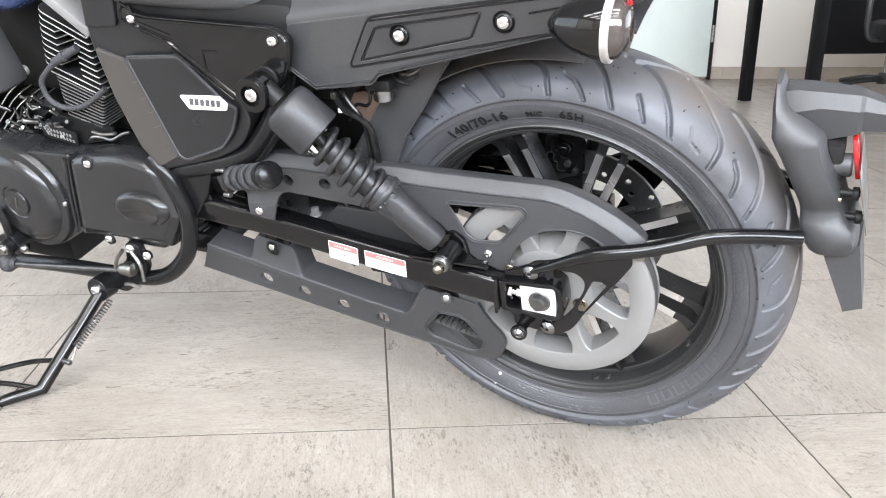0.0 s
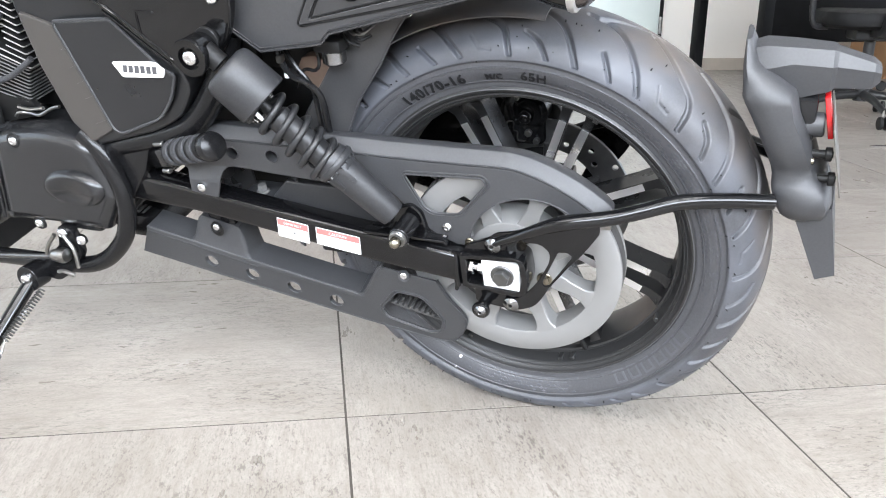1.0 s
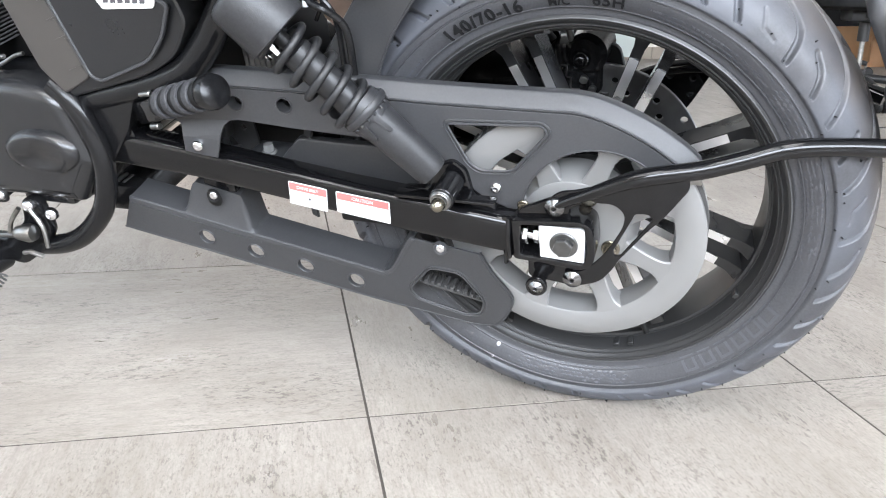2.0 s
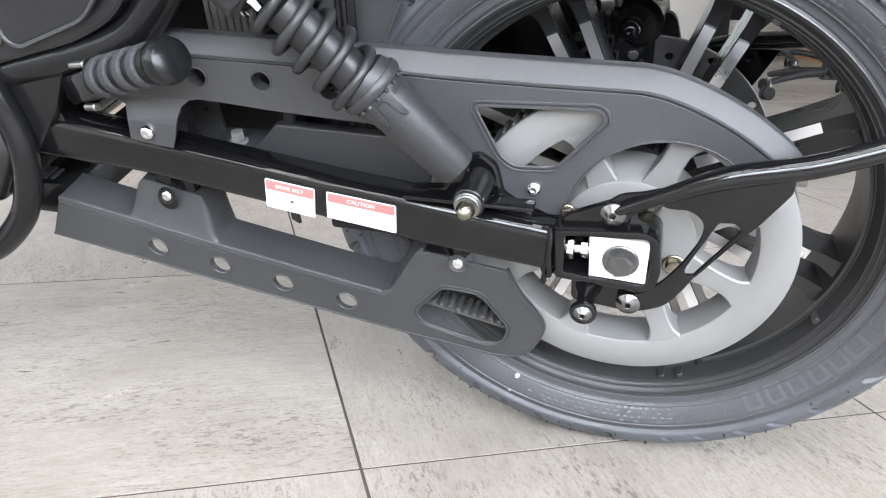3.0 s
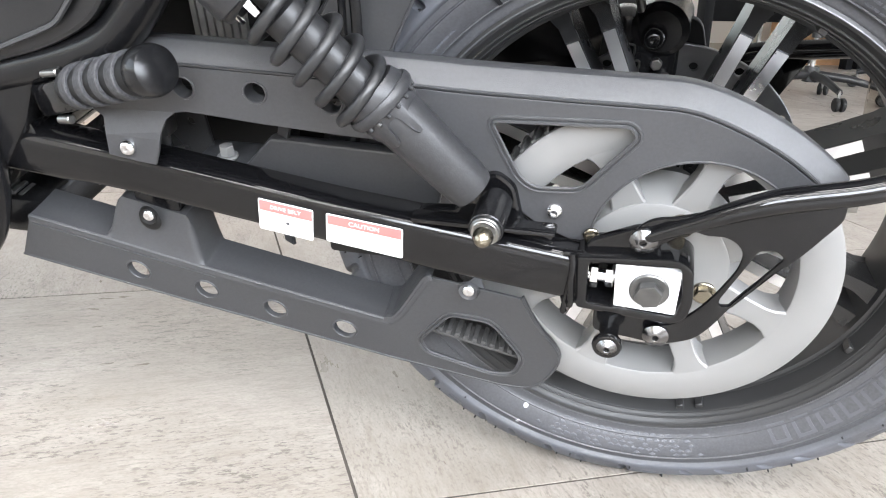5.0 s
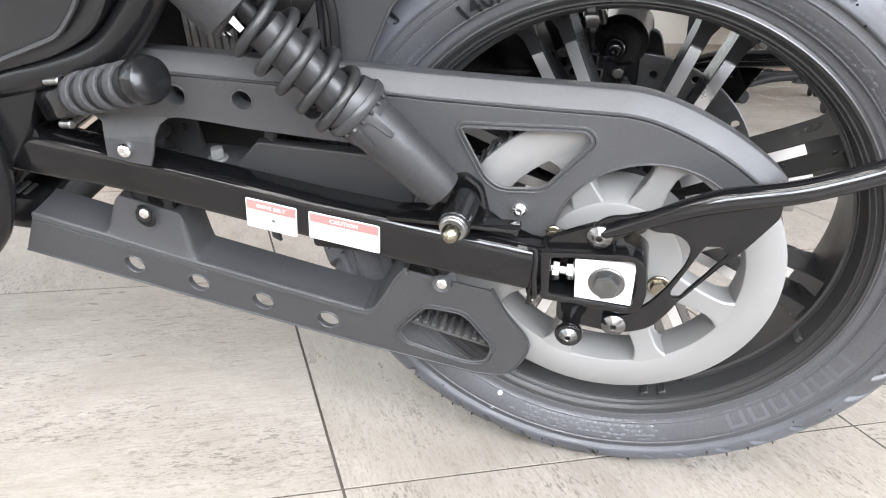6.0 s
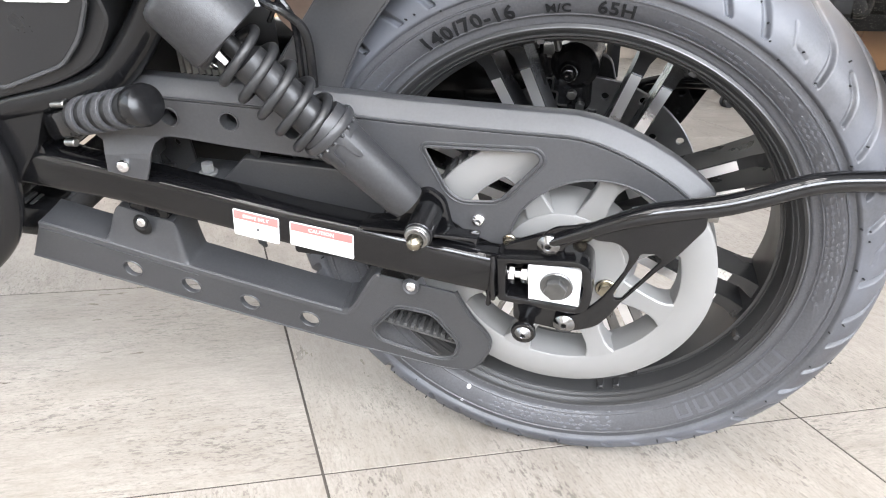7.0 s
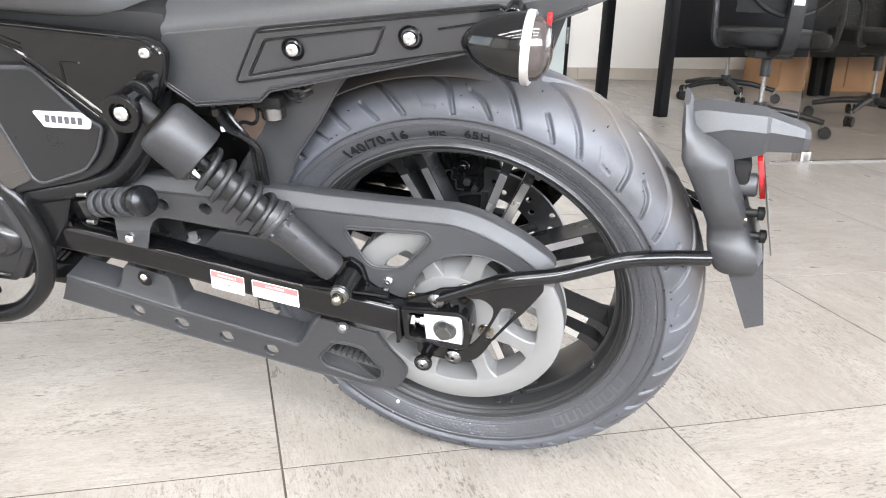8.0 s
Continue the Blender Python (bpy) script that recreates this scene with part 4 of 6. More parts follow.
part("mount_ledge", box((-0.183, -0.1335, 0.3445), (-0.072, -0.118, 0.3490), 0.0021), ENAMEL, swingarm)
swingarm.children[-1].matrix_local = Matrix.Translation((-0.127, 0, 0.346)) @ Matrix.Rotation(radians(7.2), 4, "Y") @ Matrix.Translation((0.127, 0, -0.350))

# axle carrier, adjuster block and bolts
carrier = part("axle_carrier", plate(fillet([(-0.056, 0.331), (0.016, 0.3375), (0.029, 0.331), (0.032, 0.300), (0.029, 0.284), (0.018, 0.2775), (-0.054, 0.2835)], [0.004, 0.006, 0.008, 0.01, 0.008, 0.006, 0.004]), -0.1345, 0.036,
                                     [fillet([(-0.046, 0.3265), (-0.046, 0.2895), (0.020, 0.2850), (0.0235, 0.305), (0.020, 0.3305)], 0.004)], bevel=0.002), ENAMEL, bike, "gloss black slotted axle carrier")
block = part("adjuster_block", plate([(-0.0265, 0.3285), (-0.0255, 0.2885), (0.0205, 0.2860), (0.0215, 0.3260)], -0.1325, 0.020, bevel=0.0008), ZINC, bike, "bright zinc axle adjuster block")
hex_bolt((-0.0005, -0.1328, 0.3072), 0.0105, block, DARK_STEEL, "axle_bolt", "dull steel axle bolt", 0.0095, 0.0148)
part("adjuster_bolt", joined(cylinder((-0.050, -0.122, 0.309), (-0.026, -0.122, 0.3085), 0.0052), moved(plate(ring(0, 0, 0.0108, 6), -0.003, 0.006), Matrix.Translation((-0.0420, -0.122, 0.309)) @ Matrix.Rotation(radians(90), 4, "Z")), moved(plate(ring(0, 0, 0.0092, 6), -0.003, 0.006), Matrix.Translation((-0.0305, -0.122, 0.309)) @ Matrix.Rotation(radians(90), 4, "Z"))), CHROME, carrier, "bright adjuster bolt and nuts")
part("slot_back", box((-0.046, -0.104, 0.288), (-0.02, -0.100, 0.328), 0), DARK, carrier)
part("lower_lug", plate(fillet([(-0.040, 0.285), (-0.040, 0.258), (0.012, 0.2515), (0.020, 0.262), (0.018, 0.285)], 0.006), -0.128, 0.012, bevel=0.0015), ENAMEL, carrier)
part("upper_lug", plate(fillet([(-0.052, 0.328), (-0.048, 0.3400), (-0.012, 0.3570), (0.004, 0.352), (0.004, 0.334)], 0.005), -0.126, 0.008, bevel=0.0015), ENAMEL, carrier)
hex_bolt((-0.0470, -0.1120, 0.3370), 0.0050, carrier, BRASS, "lug_bolt", "brass-toned hex bolt", 0.006, 0.0062)
part("weld_bead", sweep([(-0.0585, -0.1330, 0.2840), (-0.0575, -0.1352, 0.2900), (-0.0585, -0.1356, 0.3080), (-0.0575, -0.1352, 0.3260), (-0.0585, -0.1330, 0.3320)], 0.0026, 8), ENAMEL, carrier, "glossy weld seam")
bobbin = part("stand_bobbin", lathe([(0.035, 0.0), (0.035, 0.0085), (0.012, 0.0075), (0.006, 0.0085), (0.003, 0.0112), (-0.001, 0.0116), (-0.003, 0.0105), (-0.003, 0.005)], (-0.0268, -0.147, 0.2608), (0, 1, 0), 28), GLOSS, bike, "black stand bobbin with a bright bolt")
cone_bolt((-0.0268, -0.1500, 0.2608), 0.0080, bobbin, "bobbin_bolt", "bright conical socket bolt", 0.0034)

# mudguard stay: flattened tube and gusset
STAY = smooth_path([(-0.014, -0.1355, 0.352), (0.018, -0.1350, 0.3680), (0.070, -0.1320, 0.3910), (0.125, -0.1240, 0.4010), (0.160, -0.1140, 0.4085), (0.200, -0.1000, 0.4165), (0.245, -0.0780, 0.4110), (0.294, -0.0560, 0.4020)], 6)
stay = part("mudguard_stay", sweep(STAY, [0.0045 + 0.0045 * min(1, max(0, (p.x + 0.005) / 0.08)) for p in STAY], 14), ENAMEL, bike, "gloss black tubular mudguard stay")
part("gusset", plate(fillet([(-0.0180, 0.3470), (-0.0150, 0.3610), (-0.0040, 0.3700), (0.0110, 0.3725), (0.0300, 0.3790), (0.0700, 0.3940), (0.1180, 0.4010), (0.1180, 0.3830), (0.0970, 0.3502), (0.0732, 0.3223), (0.0581, 0.2993), (0.0492, 0.2818), (0.0375, 0.2659),
                             (0.0220, 0.2591), (0.0060, 0.2545), (-0.0015, 0.2640), (0.0040, 0.2745), (0.0177, 0.2763), (0.0328, 0.2898), (0.0451, 0.3077), (0.0585, 0.3349), (0.0600, 0.3510), (0.0480, 0.3610), (0.0330, 0.3600), (0.0250, 0.3630), (0.0113, 0.3550), (0.0000, 0.3455)],
                            [0.006, 0.008, 0.006, 0.004, 0.01, 0.01, 0.003, 0.004, 0.01, 0.01, 0.01, 0.01, 0.012, 0.01, 0.008, 0.008, 0.006, 0.01, 0.012, 0.01, 0.01, 0.012, 0.012, 0.004, 0.004, 0.01, 0.006]), -0.1335, 0.0045,
                     [fillet([(0.0700, 0.3520), (0.0500, 0.3060), (0.0505, 0.3005), (0.0575, 0.3015), (0.0870, 0.3480), (0.0810, 0.3530)], 0.0022)], bevel=0.0018), ENAMEL, stay, "gloss black triangular gusset")
part("clip", box((0.098, -0.118, 0.381), (0.128, -0.112, 0.393), 0.001), STEEL, stay)
for p in ((-0.0090, -0.1365, 0.3525), (0.0085, -0.1345, 0.2655)):
    cone_bolt(p, 0.0102, stay, "stay_bolt", "bright conical socket bolt", 0.0034)
STAY_R = [Vector((p.x, -p.y, p.z)) for p in STAY]
far_stay = part("mudguard_stay", sweep(STAY_R, 0.009, 10), GLOSS, bike, "gloss black tubular mudguard stay")
part("gusset", plate(fillet([(-0.006, 0.361), (0.070, 0.395), (0.1265, 0.400), (0.100, 0.350), (0.035, 0.258), (0.012, 0.2515), (0.044, 0.318), (0.056, 0.345)], 0.006), 0.129, 0.0045), GLOSS, far_stay)

# upper belt guard
def ease(t):
    t = min(1.0, max(0.0, t))
    return t * t * (3 - 2 * t)


def guard_warp(x, z):
    """The face runs outwards to the front, and its front tab steps out over the arm."""
    return 0.051 * (x + 0.03) - 0.0085 * ease((-0.350 - x) / 0.02) * min(1.0, max(0.0, (0.418 - z) / 0.018))


def guard_y(x):
    return -0.1085 + guard_warp(x, 0.45)


FACE_EDGE = [(-0.4400, 0.4580), (-0.3580, 0.4558), (-0.2950, 0.4530), (-0.1850, 0.4485), (-0.1445, 0.4460), (-0.0670, 0.4430), (-0.0110, 0.4414), (0.0070, 0.4402), (0.0260, 0.4355), (0.0530, 0.4238), (0.0800, 0.4080), (0.1040, 0.3895), (0.1130, 0.3800)]
FACE_TOP = [(p.x, p.z) for p in smooth_path([(x, 0, z) for x, z in FACE_EDGE], 5)]
arch = [(0.0280 + 0.0770 * math.cos(radians(a)), 0.3270 + 0.0765 * math.sin(radians(a))) for a in range(40, 174, 6)]
guard_outline = ([(x, z) for x, z in FACE_TOP] + [(0.1000, 0.3830)] + arch + [(-0.0500, 0.3290), (-0.0640, 0.3300), (-0.0850, 0.3390), (-0.1000, 0.3500), (-0.1070, 0.3640), (-0.1160, 0.3730), (-0.1283, 0.3815), (-0.1408, 0.3960), (-0.1534, 0.4000),
                  (-0.2160, 0.4050), (-0.2450, 0.4070), (-0.3010, 0.4120), (-0.3400, 0.4165), (-0.3600, 0.4185), (-0.3690, 0.4170), (-0.3760, 0.4120), (-0.3800, 0.4030), (-0.3815, 0.3970), (-0.3850, 0.3860), (-0.3900, 0.3745), (-0.4050, 0.3765), (-0.4290, 0.3815), (-0.4280, 0.3900), (-0.4270, 0.4000), (-0.4290, 0.4120), (-0.4400, 0.4180)])
tri = fillet([(-0.1240, 0.4262), (-0.0260, 0.4275), (-0.0205, 0.4190), (-0.0580, 0.3750), (-0.0920, 0.3735), (-0.1030, 0.3820)], [0.006, 0.008, 0.006, 0.008, 0.008, 0.008])
guard_holes = [tri[::-1]] + [ring(x, z, 0.0088, 24)[::-1] for x, z in ((-0.3570, 0.4390), (-0.3000, 0.4380), (-0.2420, 0.4330))]
guard = part("belt_guard", plate(guard_outline, -0.1085, 0.003, guard_holes, bevel=0.0009, warp=guard_warp), PLASTIC, bike, "satin black plastic belt guard with a triangular window")


def shoulder_rows():
    """The guard's rolled top: from the face edge up and in."""
    pts = [Vector((x, 0, z)) for x, z in FACE_TOP]
    rows = [[] for _ in range(11)]
    for i, p in enumerate(pts):
        d = (pts[min(i + 1, len(pts) - 1)] - pts[max(i - 1, 0)]).normalized()
        n = Vector((-d.z, 0, d.x))
        y = guard_y(p.x)
        for k, (up, iny) in enumerate(((-0.0006, 0.0024), (0.0010, 0.0024), (0.0011, -0.0008), (0.0024, -0.0012), (0.0030, 0.0004), (0.0034, 0.0004), (0.0150, 0.0105), (0.0162, 0.0122), (0.0166, 0.0150), (0.0135, 0.0290), (0.0050, 0.0460))):
            q = p + n * up
            rows[k].append((q.x, y + iny, q.z))
    return rows


part("guard_shoulder", thicken(strip(shoulder_rows()), 0.0022), PLASTIC, guard, smooth=24)


def grown(loop, d):
    """A closed outline moved outwards by d."""
    c = Vector((sum(p[0] for p in loop), sum(p[1] for p in loop))) / len(loop)
    out = []
    for i, p in enumerate(loop):
        t = Vector(loop[(i + 1) % len(loop)]) - Vector(loop[i - 1])
        n = Vector((t.y, -t.x)).normalized()
        n = n if n.dot(Vector(p) - c) > 0 else -n
        out.append(tuple(Vector(p) + n * d))
    return out


def rim_bead(loop, y, r, warp=None, closed=True):
    pts = [Vector((x, y + (warp(x, z) if warp else 0), z)) for x, z in loop]
    if closed:
        pts += pts[:2]
    return sweep(pts, r, 6)


part("window_rim", joined(rim_bead(tri, -0.1090, 0.0014, guard_warp), rim_bead(grown(tri, 0.0036), -0.1086, 0.0013, guard_warp)), PLASTIC, guard)
for h in guard_holes[1:]:
    part("hole_collar", joined(rim_bead(h, -0.1088, 0.0010, guard_warp), lathe([(0.0, 0.0086), (0.012, 0.0082)], (sum(p[0] for p in h) / 24, guard_y(sum(p[0] for p in h) / 24) + 0.001, sum(p[1] for p in h) / 24), (0, 1, 0), 24)), PLASTIC, guard)
part("arch_rim", rim_bead(arch, -0.1085, 0.0010, guard_warp, closed=False), PLASTIC, guard)
dome_bolt((-0.0760, -0.1105, 0.3540), 0.0068, guard, CHROME, "guard_bolt", "bright dome bolt")
part("bolt_seat", lathe([(0, 0.0065), (-0.0012, 0.0090), (0.001, 0.0098)], (-0.0760, -0.1090, 0.3540), (0, 1, 0), 24), PLASTIC, guard)
dome_bolt((-0.4095, -0.1385, 0.3900), 0.0068, guard, CHROME, "guard_bolt", "bright dome bolt")
# inner cover and clutter seen in the slot below the guard
part("inner_belt_cover", plate(fillet([(-0.340, 0.352), (-0.313, 0.381), (-0.196, 0.378), (-0.170, 0.345), (-0.180, 0.300), (-0.31, 0.322)], 0.004), -0.088, 0.012, bevel=0.002), PANEL, bike, "dark grey inner belt cover")
part("slot_bracket", plate(fillet([(-0.44, 0.33), (-0.44, 0.365), (-0.405, 0.40), (-0.385, 0.395), (-0.380, 0.345), (-0.35, 0.325)], 0.004), -0.062, 0.004, [ring(-0.398, 0.376, 0.0035, 12)[::-1]]), PANEL, bike)
shelf = part("bracket_shelf", joined(box((-0.385, -0.100, 0.3505), (-0.335, -0.050, 0.3545), 0.0018), box((-0.335, -0.098, 0.338), (-0.318, -0.060, 0.3535), 0.003)), PLASTIC, bike)
part("bracket_bolt", joined(moved(plate(ring(0, 0, 0.0064, 6), -0.004, 0.009, bevel=0.0008), Matrix.Translation((-0.358, -0.080, 0.3615)) @ Matrix.Rotation(radians(90), 4, "X")), cylinder((-0.358, -0.080, 0.3545), (-0.358, -0.080, 0.3575), 0.0092)), CAST, shelf, "bright flanged hex bolt", 30)
# pale plate added to stand for the bright gap in the slot
part("bracket_foot", box((-0.4170, -0.0850, 0.3410), (-0.3880, -0.0825, 0.3500), 0.0008), CAST, shelf, "small pale plate in the slot gap")
part("bracket_gap", box((-0.420, -0.085, 0.352), (-0.398, -0.078, 0.360), 0.001), DARK_STEEL, shelf)
part("wire_loom", sweep(smooth_path([(-0.43, -0.05, 0.41), (-0.425, -0.055, 0.37), (-0.415, -0.06, 0.35), (-0.40, -0.05, 0.332)], 5), 0.006, 8), DARK, bike)
# backing plate added so the open slot reads dark
part("inner_shield", plate(fillet([(-0.47, 0.32), (-0.47, 0.43), (-0.375, 0.43), (-0.352, 0.385), (-0.33, 0.385), (-0.30, 0.42), (-0.15, 0.42), (-0.15, 0.36), (-0.37, 0.30)], 0.006), -0.022, 0.004), DARK, bike, "dark backing plate closing the slot")
part("wire_plug", joined(box((-0.430, -0.078, 0.366), (-0.412, -0.056, 0.396), 0.004), cylinder((-0.421, -0.072, 0.352), (-0.421, -0.072, 0.368), 0.0055), box((-0.436, -0.082, 0.344), (-0.405, -0.060, 0.3525), 0.002)), PANEL, bike)

# lower belt guard: face with a sill that turns inwards
TAB_H = 0.047


def lower_warp(x, z):
    return 0.15 * (0.31 - z)


LOWER_TOP = [(-0.5460, 0.2970), (-0.4800, 0.2815), (-0.4300, 0.2690), (-0.3760, 0.2560), (-0.2330, 0.2240), (-0.2180, 0.2240), (-0.2060, 0.2330), (-0.1800, 0.2770), (-0.1720, 0.2820)]
NOSE = [(p.x, p.z) for p in smooth_path([(-0.0930, 0, 0.2540), (-0.0840, 0, 0.2350), (-0.0710, 0, 0.2150), (-0.0670, 0, 0.2000), (-0.0725, 0, 0.1820), (-0.0835, 0, 0.1640), (-0.0970, 0, 0.1560), (-0.1180, 0, 0.1550)], 4)]
lower_outline = LOWER_TOP + [(-0.0990, 0.2700), *NOSE, (-0.2215, 0.1725), (-0.3980, 0.2090), (-0.5750, 0.2475)]
trap = fillet([(-0.1600, 0.2400), (-0.1240, 0.2370), (-0.0990, 0.1970), (-0.1060, 0.1740), (-0.1240, 0.1700), (-0.1830, 0.1880), (-0.1900, 0.2020)], [0.008, 0.010, 0.008, 0.008, 0.008, 0.006, 0.008])
LG_HOLES = [(-0.4535, 0.2455), (-0.3890, 0.2310), (-0.3245, 0.2168), (-0.2600, 0.2025)]
lower = part("lower_belt_guard", plate(lower_outline, -0.122, 0.003, [trap[::-1]] + [ring(x, z, 0.0112, 24)[::-1] for x, z in LG_HOLES], bevel=0.0009, warp=lower_warp), PLASTIC, bike, "satin black lower belt guard with four round holes")

# the sill behind the face, with a sloping tab that carries the front bolt
SILL = ((-0.0004, -0.0050), (-0.0010, -0.0030), (-0.0008, -0.0008), (0.0004, 0.0012), (0.0024, 0.0022), (0.0036, 0.0022), (0.0050, 0.0022), (0.0064, 0.0022), (0.010, 0.0024), (0.014, 0.003), (0.022, 0.0035), (0.031, 0.0045), (0.040, 0.006))
rows = [[] for _ in SILL]
path = smooth_path([(x, 0, z) for x, z in LOWER_TOP], 40)
for i, p in enumerate(path):
    d = (path[min(i + 1, len(path) - 1)] - path[max(i - 1, 0)]).normalized()
    tab = ease((p.x + 0.478) / 0.028) * ease((-0.384 - p.x) / 0.010)
    for k, (iny, dz) in enumerate(SILL):
        rise = TAB_H * tab * min(1.0, max(0.0, iny - 0.0004) / 0.006)
        rows[k].append((p.x - d.z * dz, -0.122 + lower_warp(p.x, p.z) + iny, p.z + d.x * dz + rise))
rows += [[(x, y + 0.0012, z - 0.0020) for x, y, z in r] for r in rows[:0:-1]]
part("guard_sill", strip(rows), PLASTIC, lower, smooth=40)
part("sill_lip", rim_bead([(p.x, p.z + 0.0006) for p in path[::3]], -0.1212, 0.0021, lower_warp, closed=False), PLASTIC, lower)
low_edge = [(-0.5750, 0.2475), (-0.3980, 0.2090), (-0.2215, 0.1725), *NOSE[::-1], (-0.0990, 0.2700)]
rows = [[], [], []]
for x, z in low_edge:
    for k, iny in enumerate((0.0004, 0.002, 0.005)):
        rows[k].append((x, -0.1215 + lower_warp(x, z) + iny, z - 0.0004 * k))
part("guard_hem", thicken(strip(rows), 0.002), PLASTIC, lower)
part("front_end_wall", strip([[(-0.546, -0.118, 0.297), (-0.572, -0.112, 0.2525)], [(-0.550, -0.07, 0.295), (-0.566, -0.07, 0.256)]]), PLASTIC, lower)
line = [(p.x, p.z - 0.0075) for p in smooth_path([(x, 0, z) for x, z in LOWER_TOP[:-5]], 6)]
part("edge_line", rim_bead(line, -0.1220, 0.0011, lower_warp, closed=False), PLASTIC, lower)
part("edge_line", rim_bead(low_edge, -0.122, 0.0008, lower_warp, closed=False), PLASTIC, lower)
part("window_rim", joined(rim_bead(trap, -0.1222, 0.0013, lower_warp), rim_bead(grown(trap, 0.0034), -0.1221, 0.0012, lower_warp)), PLASTIC, lower)
for x, z in LG_HOLES:
    part("hole_collar", joined(rim_bead(ring(x, z, 0.0112, 24), -0.1222, 0.0009, lower_warp), lathe([(0.0, 0.0108), (0.006, 0.0106)], (x, -0.1215 + lower_warp(x, z), z), (0, 1, 0), 24)), PLASTIC, lower)
for p, shaded_cup in (((-0.4225, -0.1185, 0.3125), True), ((-0.1410, -0.1205, 0.2755), False)):
    dome_bolt(p, 0.0058, lower, CHROME, "guard_bolt", "bright dome bolt", 0.003)
    # flat dark disc and dark seat paint the shadow round the recessed bolt
    if shaded_cup:
        part("bolt_cup", lathe([(-0.0008, 0.0), (-0.0010, 0.0085), (0.0005, 0.0105)], (p[0], p[1] - 0.0002, p[2] - 0.0045), (0, 1, 0), 24), DARK, lower)
    part("bolt_seat", lathe([(-0.001, 0.0055), (-0.0022, 0.0078), (0.001, 0.0088)], p, (0, 1, 0), 24), DARK if shaded_cup else PLASTIC, lower)
part("guard_bracket", box((-0.605, -0.085, 0.262), (-0.548, -0.070, 0.276), 0.003), FRAME, lower)
part("guard_bracket", box((-0.440, -0.108, 0.312), (-0.398, -0.094, 0.336), 0.002), FRAME, lower)
part("chain_slider_pad", box((-0.262, -0.112, 0.292), (-0.205, -0.098, 0.318), 0.004), DARK, swingarm)

# warning labels on the swingarm
def sticker(name, corners, title, size, label):
    """A white label with a red head band along the slant of the arm."""
    (x0, z0), (x1, z1), (x2, z2), (x3, z3) = corners
    st = part(name, plate(fillet(corners, 0.0018), -0.1318, 0.0006, bevel=0.0001), LABEL, swingarm, label)
    lerp = lambda a, b, t: a + (b - a) * t
    q = lambda s, t: (lerp(lerp(x0, x1, s), lerp(x3, x2, s), t), lerp(lerp(z0, z1, s), lerp(z3, z2, s), t))
    part("red_band", plate([q(0.02, 0.04), q(0.98, 0.04), q(0.98, 0.36), q(0.02, 0.36)], -0.1321, 0.0004, bevel=0.00005), LABEL_RED, swingarm, "red head band")
    bm = text_mesh(title, size * 0.88, 0.0, 0.00002)
    a = math.atan2(z1 - z0, x1 - x0)
    cx, cz = q(0.5, 0.20)
    moved(bm, Matrix.Translation((cx, -0.1324, cz)) @ Matrix.Rotation(-a, 4, "Y"))
    part("label_words", bm, LABEL, swingarm, "white words " + title, smooth=0)
    return q


q = sticker("warning_label", [(-0.3085, 0.3515), (-0.2625, 0.3450), (-0.2660, 0.3155), (-0.3115, 0.3225)], "DRIVE BELT", 0.0058, "white label with a red band, DRIVE BELT")
c = q(0.54, 0.62)
part("label_dot", lathe([(0, 0), (0, 0.0017)], (c[0], -0.1322, c[1]), (0, 1, 0), 12), BADGE_INK, swingarm)
sticker("warning_label", [(-0.2520, 0.3440), (-0.1895, 0.3365), (-0.1915, 0.3085), (-0.2545, 0.3175)], "CAUTION", 0.0064, "white label with a red band, CAUTION")

# rear shock absorber
TOP, LOW = Vector((-0.3235, -0.1730, 0.6030)), Vector((-0.1180, -0.1530, 0.3660))
BOSS = Vector((-0.3290, -0.1690, 0.5940))
AX = (Vector((-0.1165, -0.1400, 0.3690)) - TOP).normalized()
at = lambda s: TOP + AX * s
shock = part("shock_absorber", lathe([(0.188, 0.0), (0.188, 0.0215), (0.196, 0.0240), (0.202, 0.0225), (0.204, 0.0205), (0.232, 0.0196), (0.284, 0.0178), (0.292, 0.0160), (0.296, 0.0)], TOP, AX, 36), SHOCK, bike, "black coil-over rear shock absorber")
part("reservoir_can", lathe([(0.034, 0.0), (0.034, 0.024), (0.0365, 0.0300), (0.041, 0.0325), (0.047, 0.0335), (0.088, 0.0345), (0.0910, 0.0340), (0.0920, 0.031), (0.084, 0.030), (0.084, 0.0)], TOP, AX, 48), SHOCK, shock, "satin grey-black upper can")
g = Vector((0, 1, 0)).cross(AX).normalized()
h = AX.cross(g)
part("inner_tube", cylinder(at(0.112) + g * 0.004, at(0.205) + g * 0.003, 0.0158, bevel=0.003), SPRING, shock)
part("damper_rod", cylinder(at(0.075) + g * 0.004, at(0.116) + g * 0.004, 0.0075), DARK, shock)
coil = []
for k in range(-14, 148):
    w = 2 * math.pi * k / 28
    coil.append(at(0.0955 + 0.0194 * k / 28) + g * 0.0058 + (g * math.cos(w) + h * math.sin(w)) * 0.0232)
part("coil_spring", sweep(coil, 0.0041, 12), SPRING, shock, "satin black coil spring")
part("spring_collar", lathe([(0.196, 0.019), (0.196, 0.0255), (0.198, 0.0265), (0.201, 0.0265), (0.204, 0.0250), (0.206, 0.019)], TOP, AX, 36), SHOCK, shock)
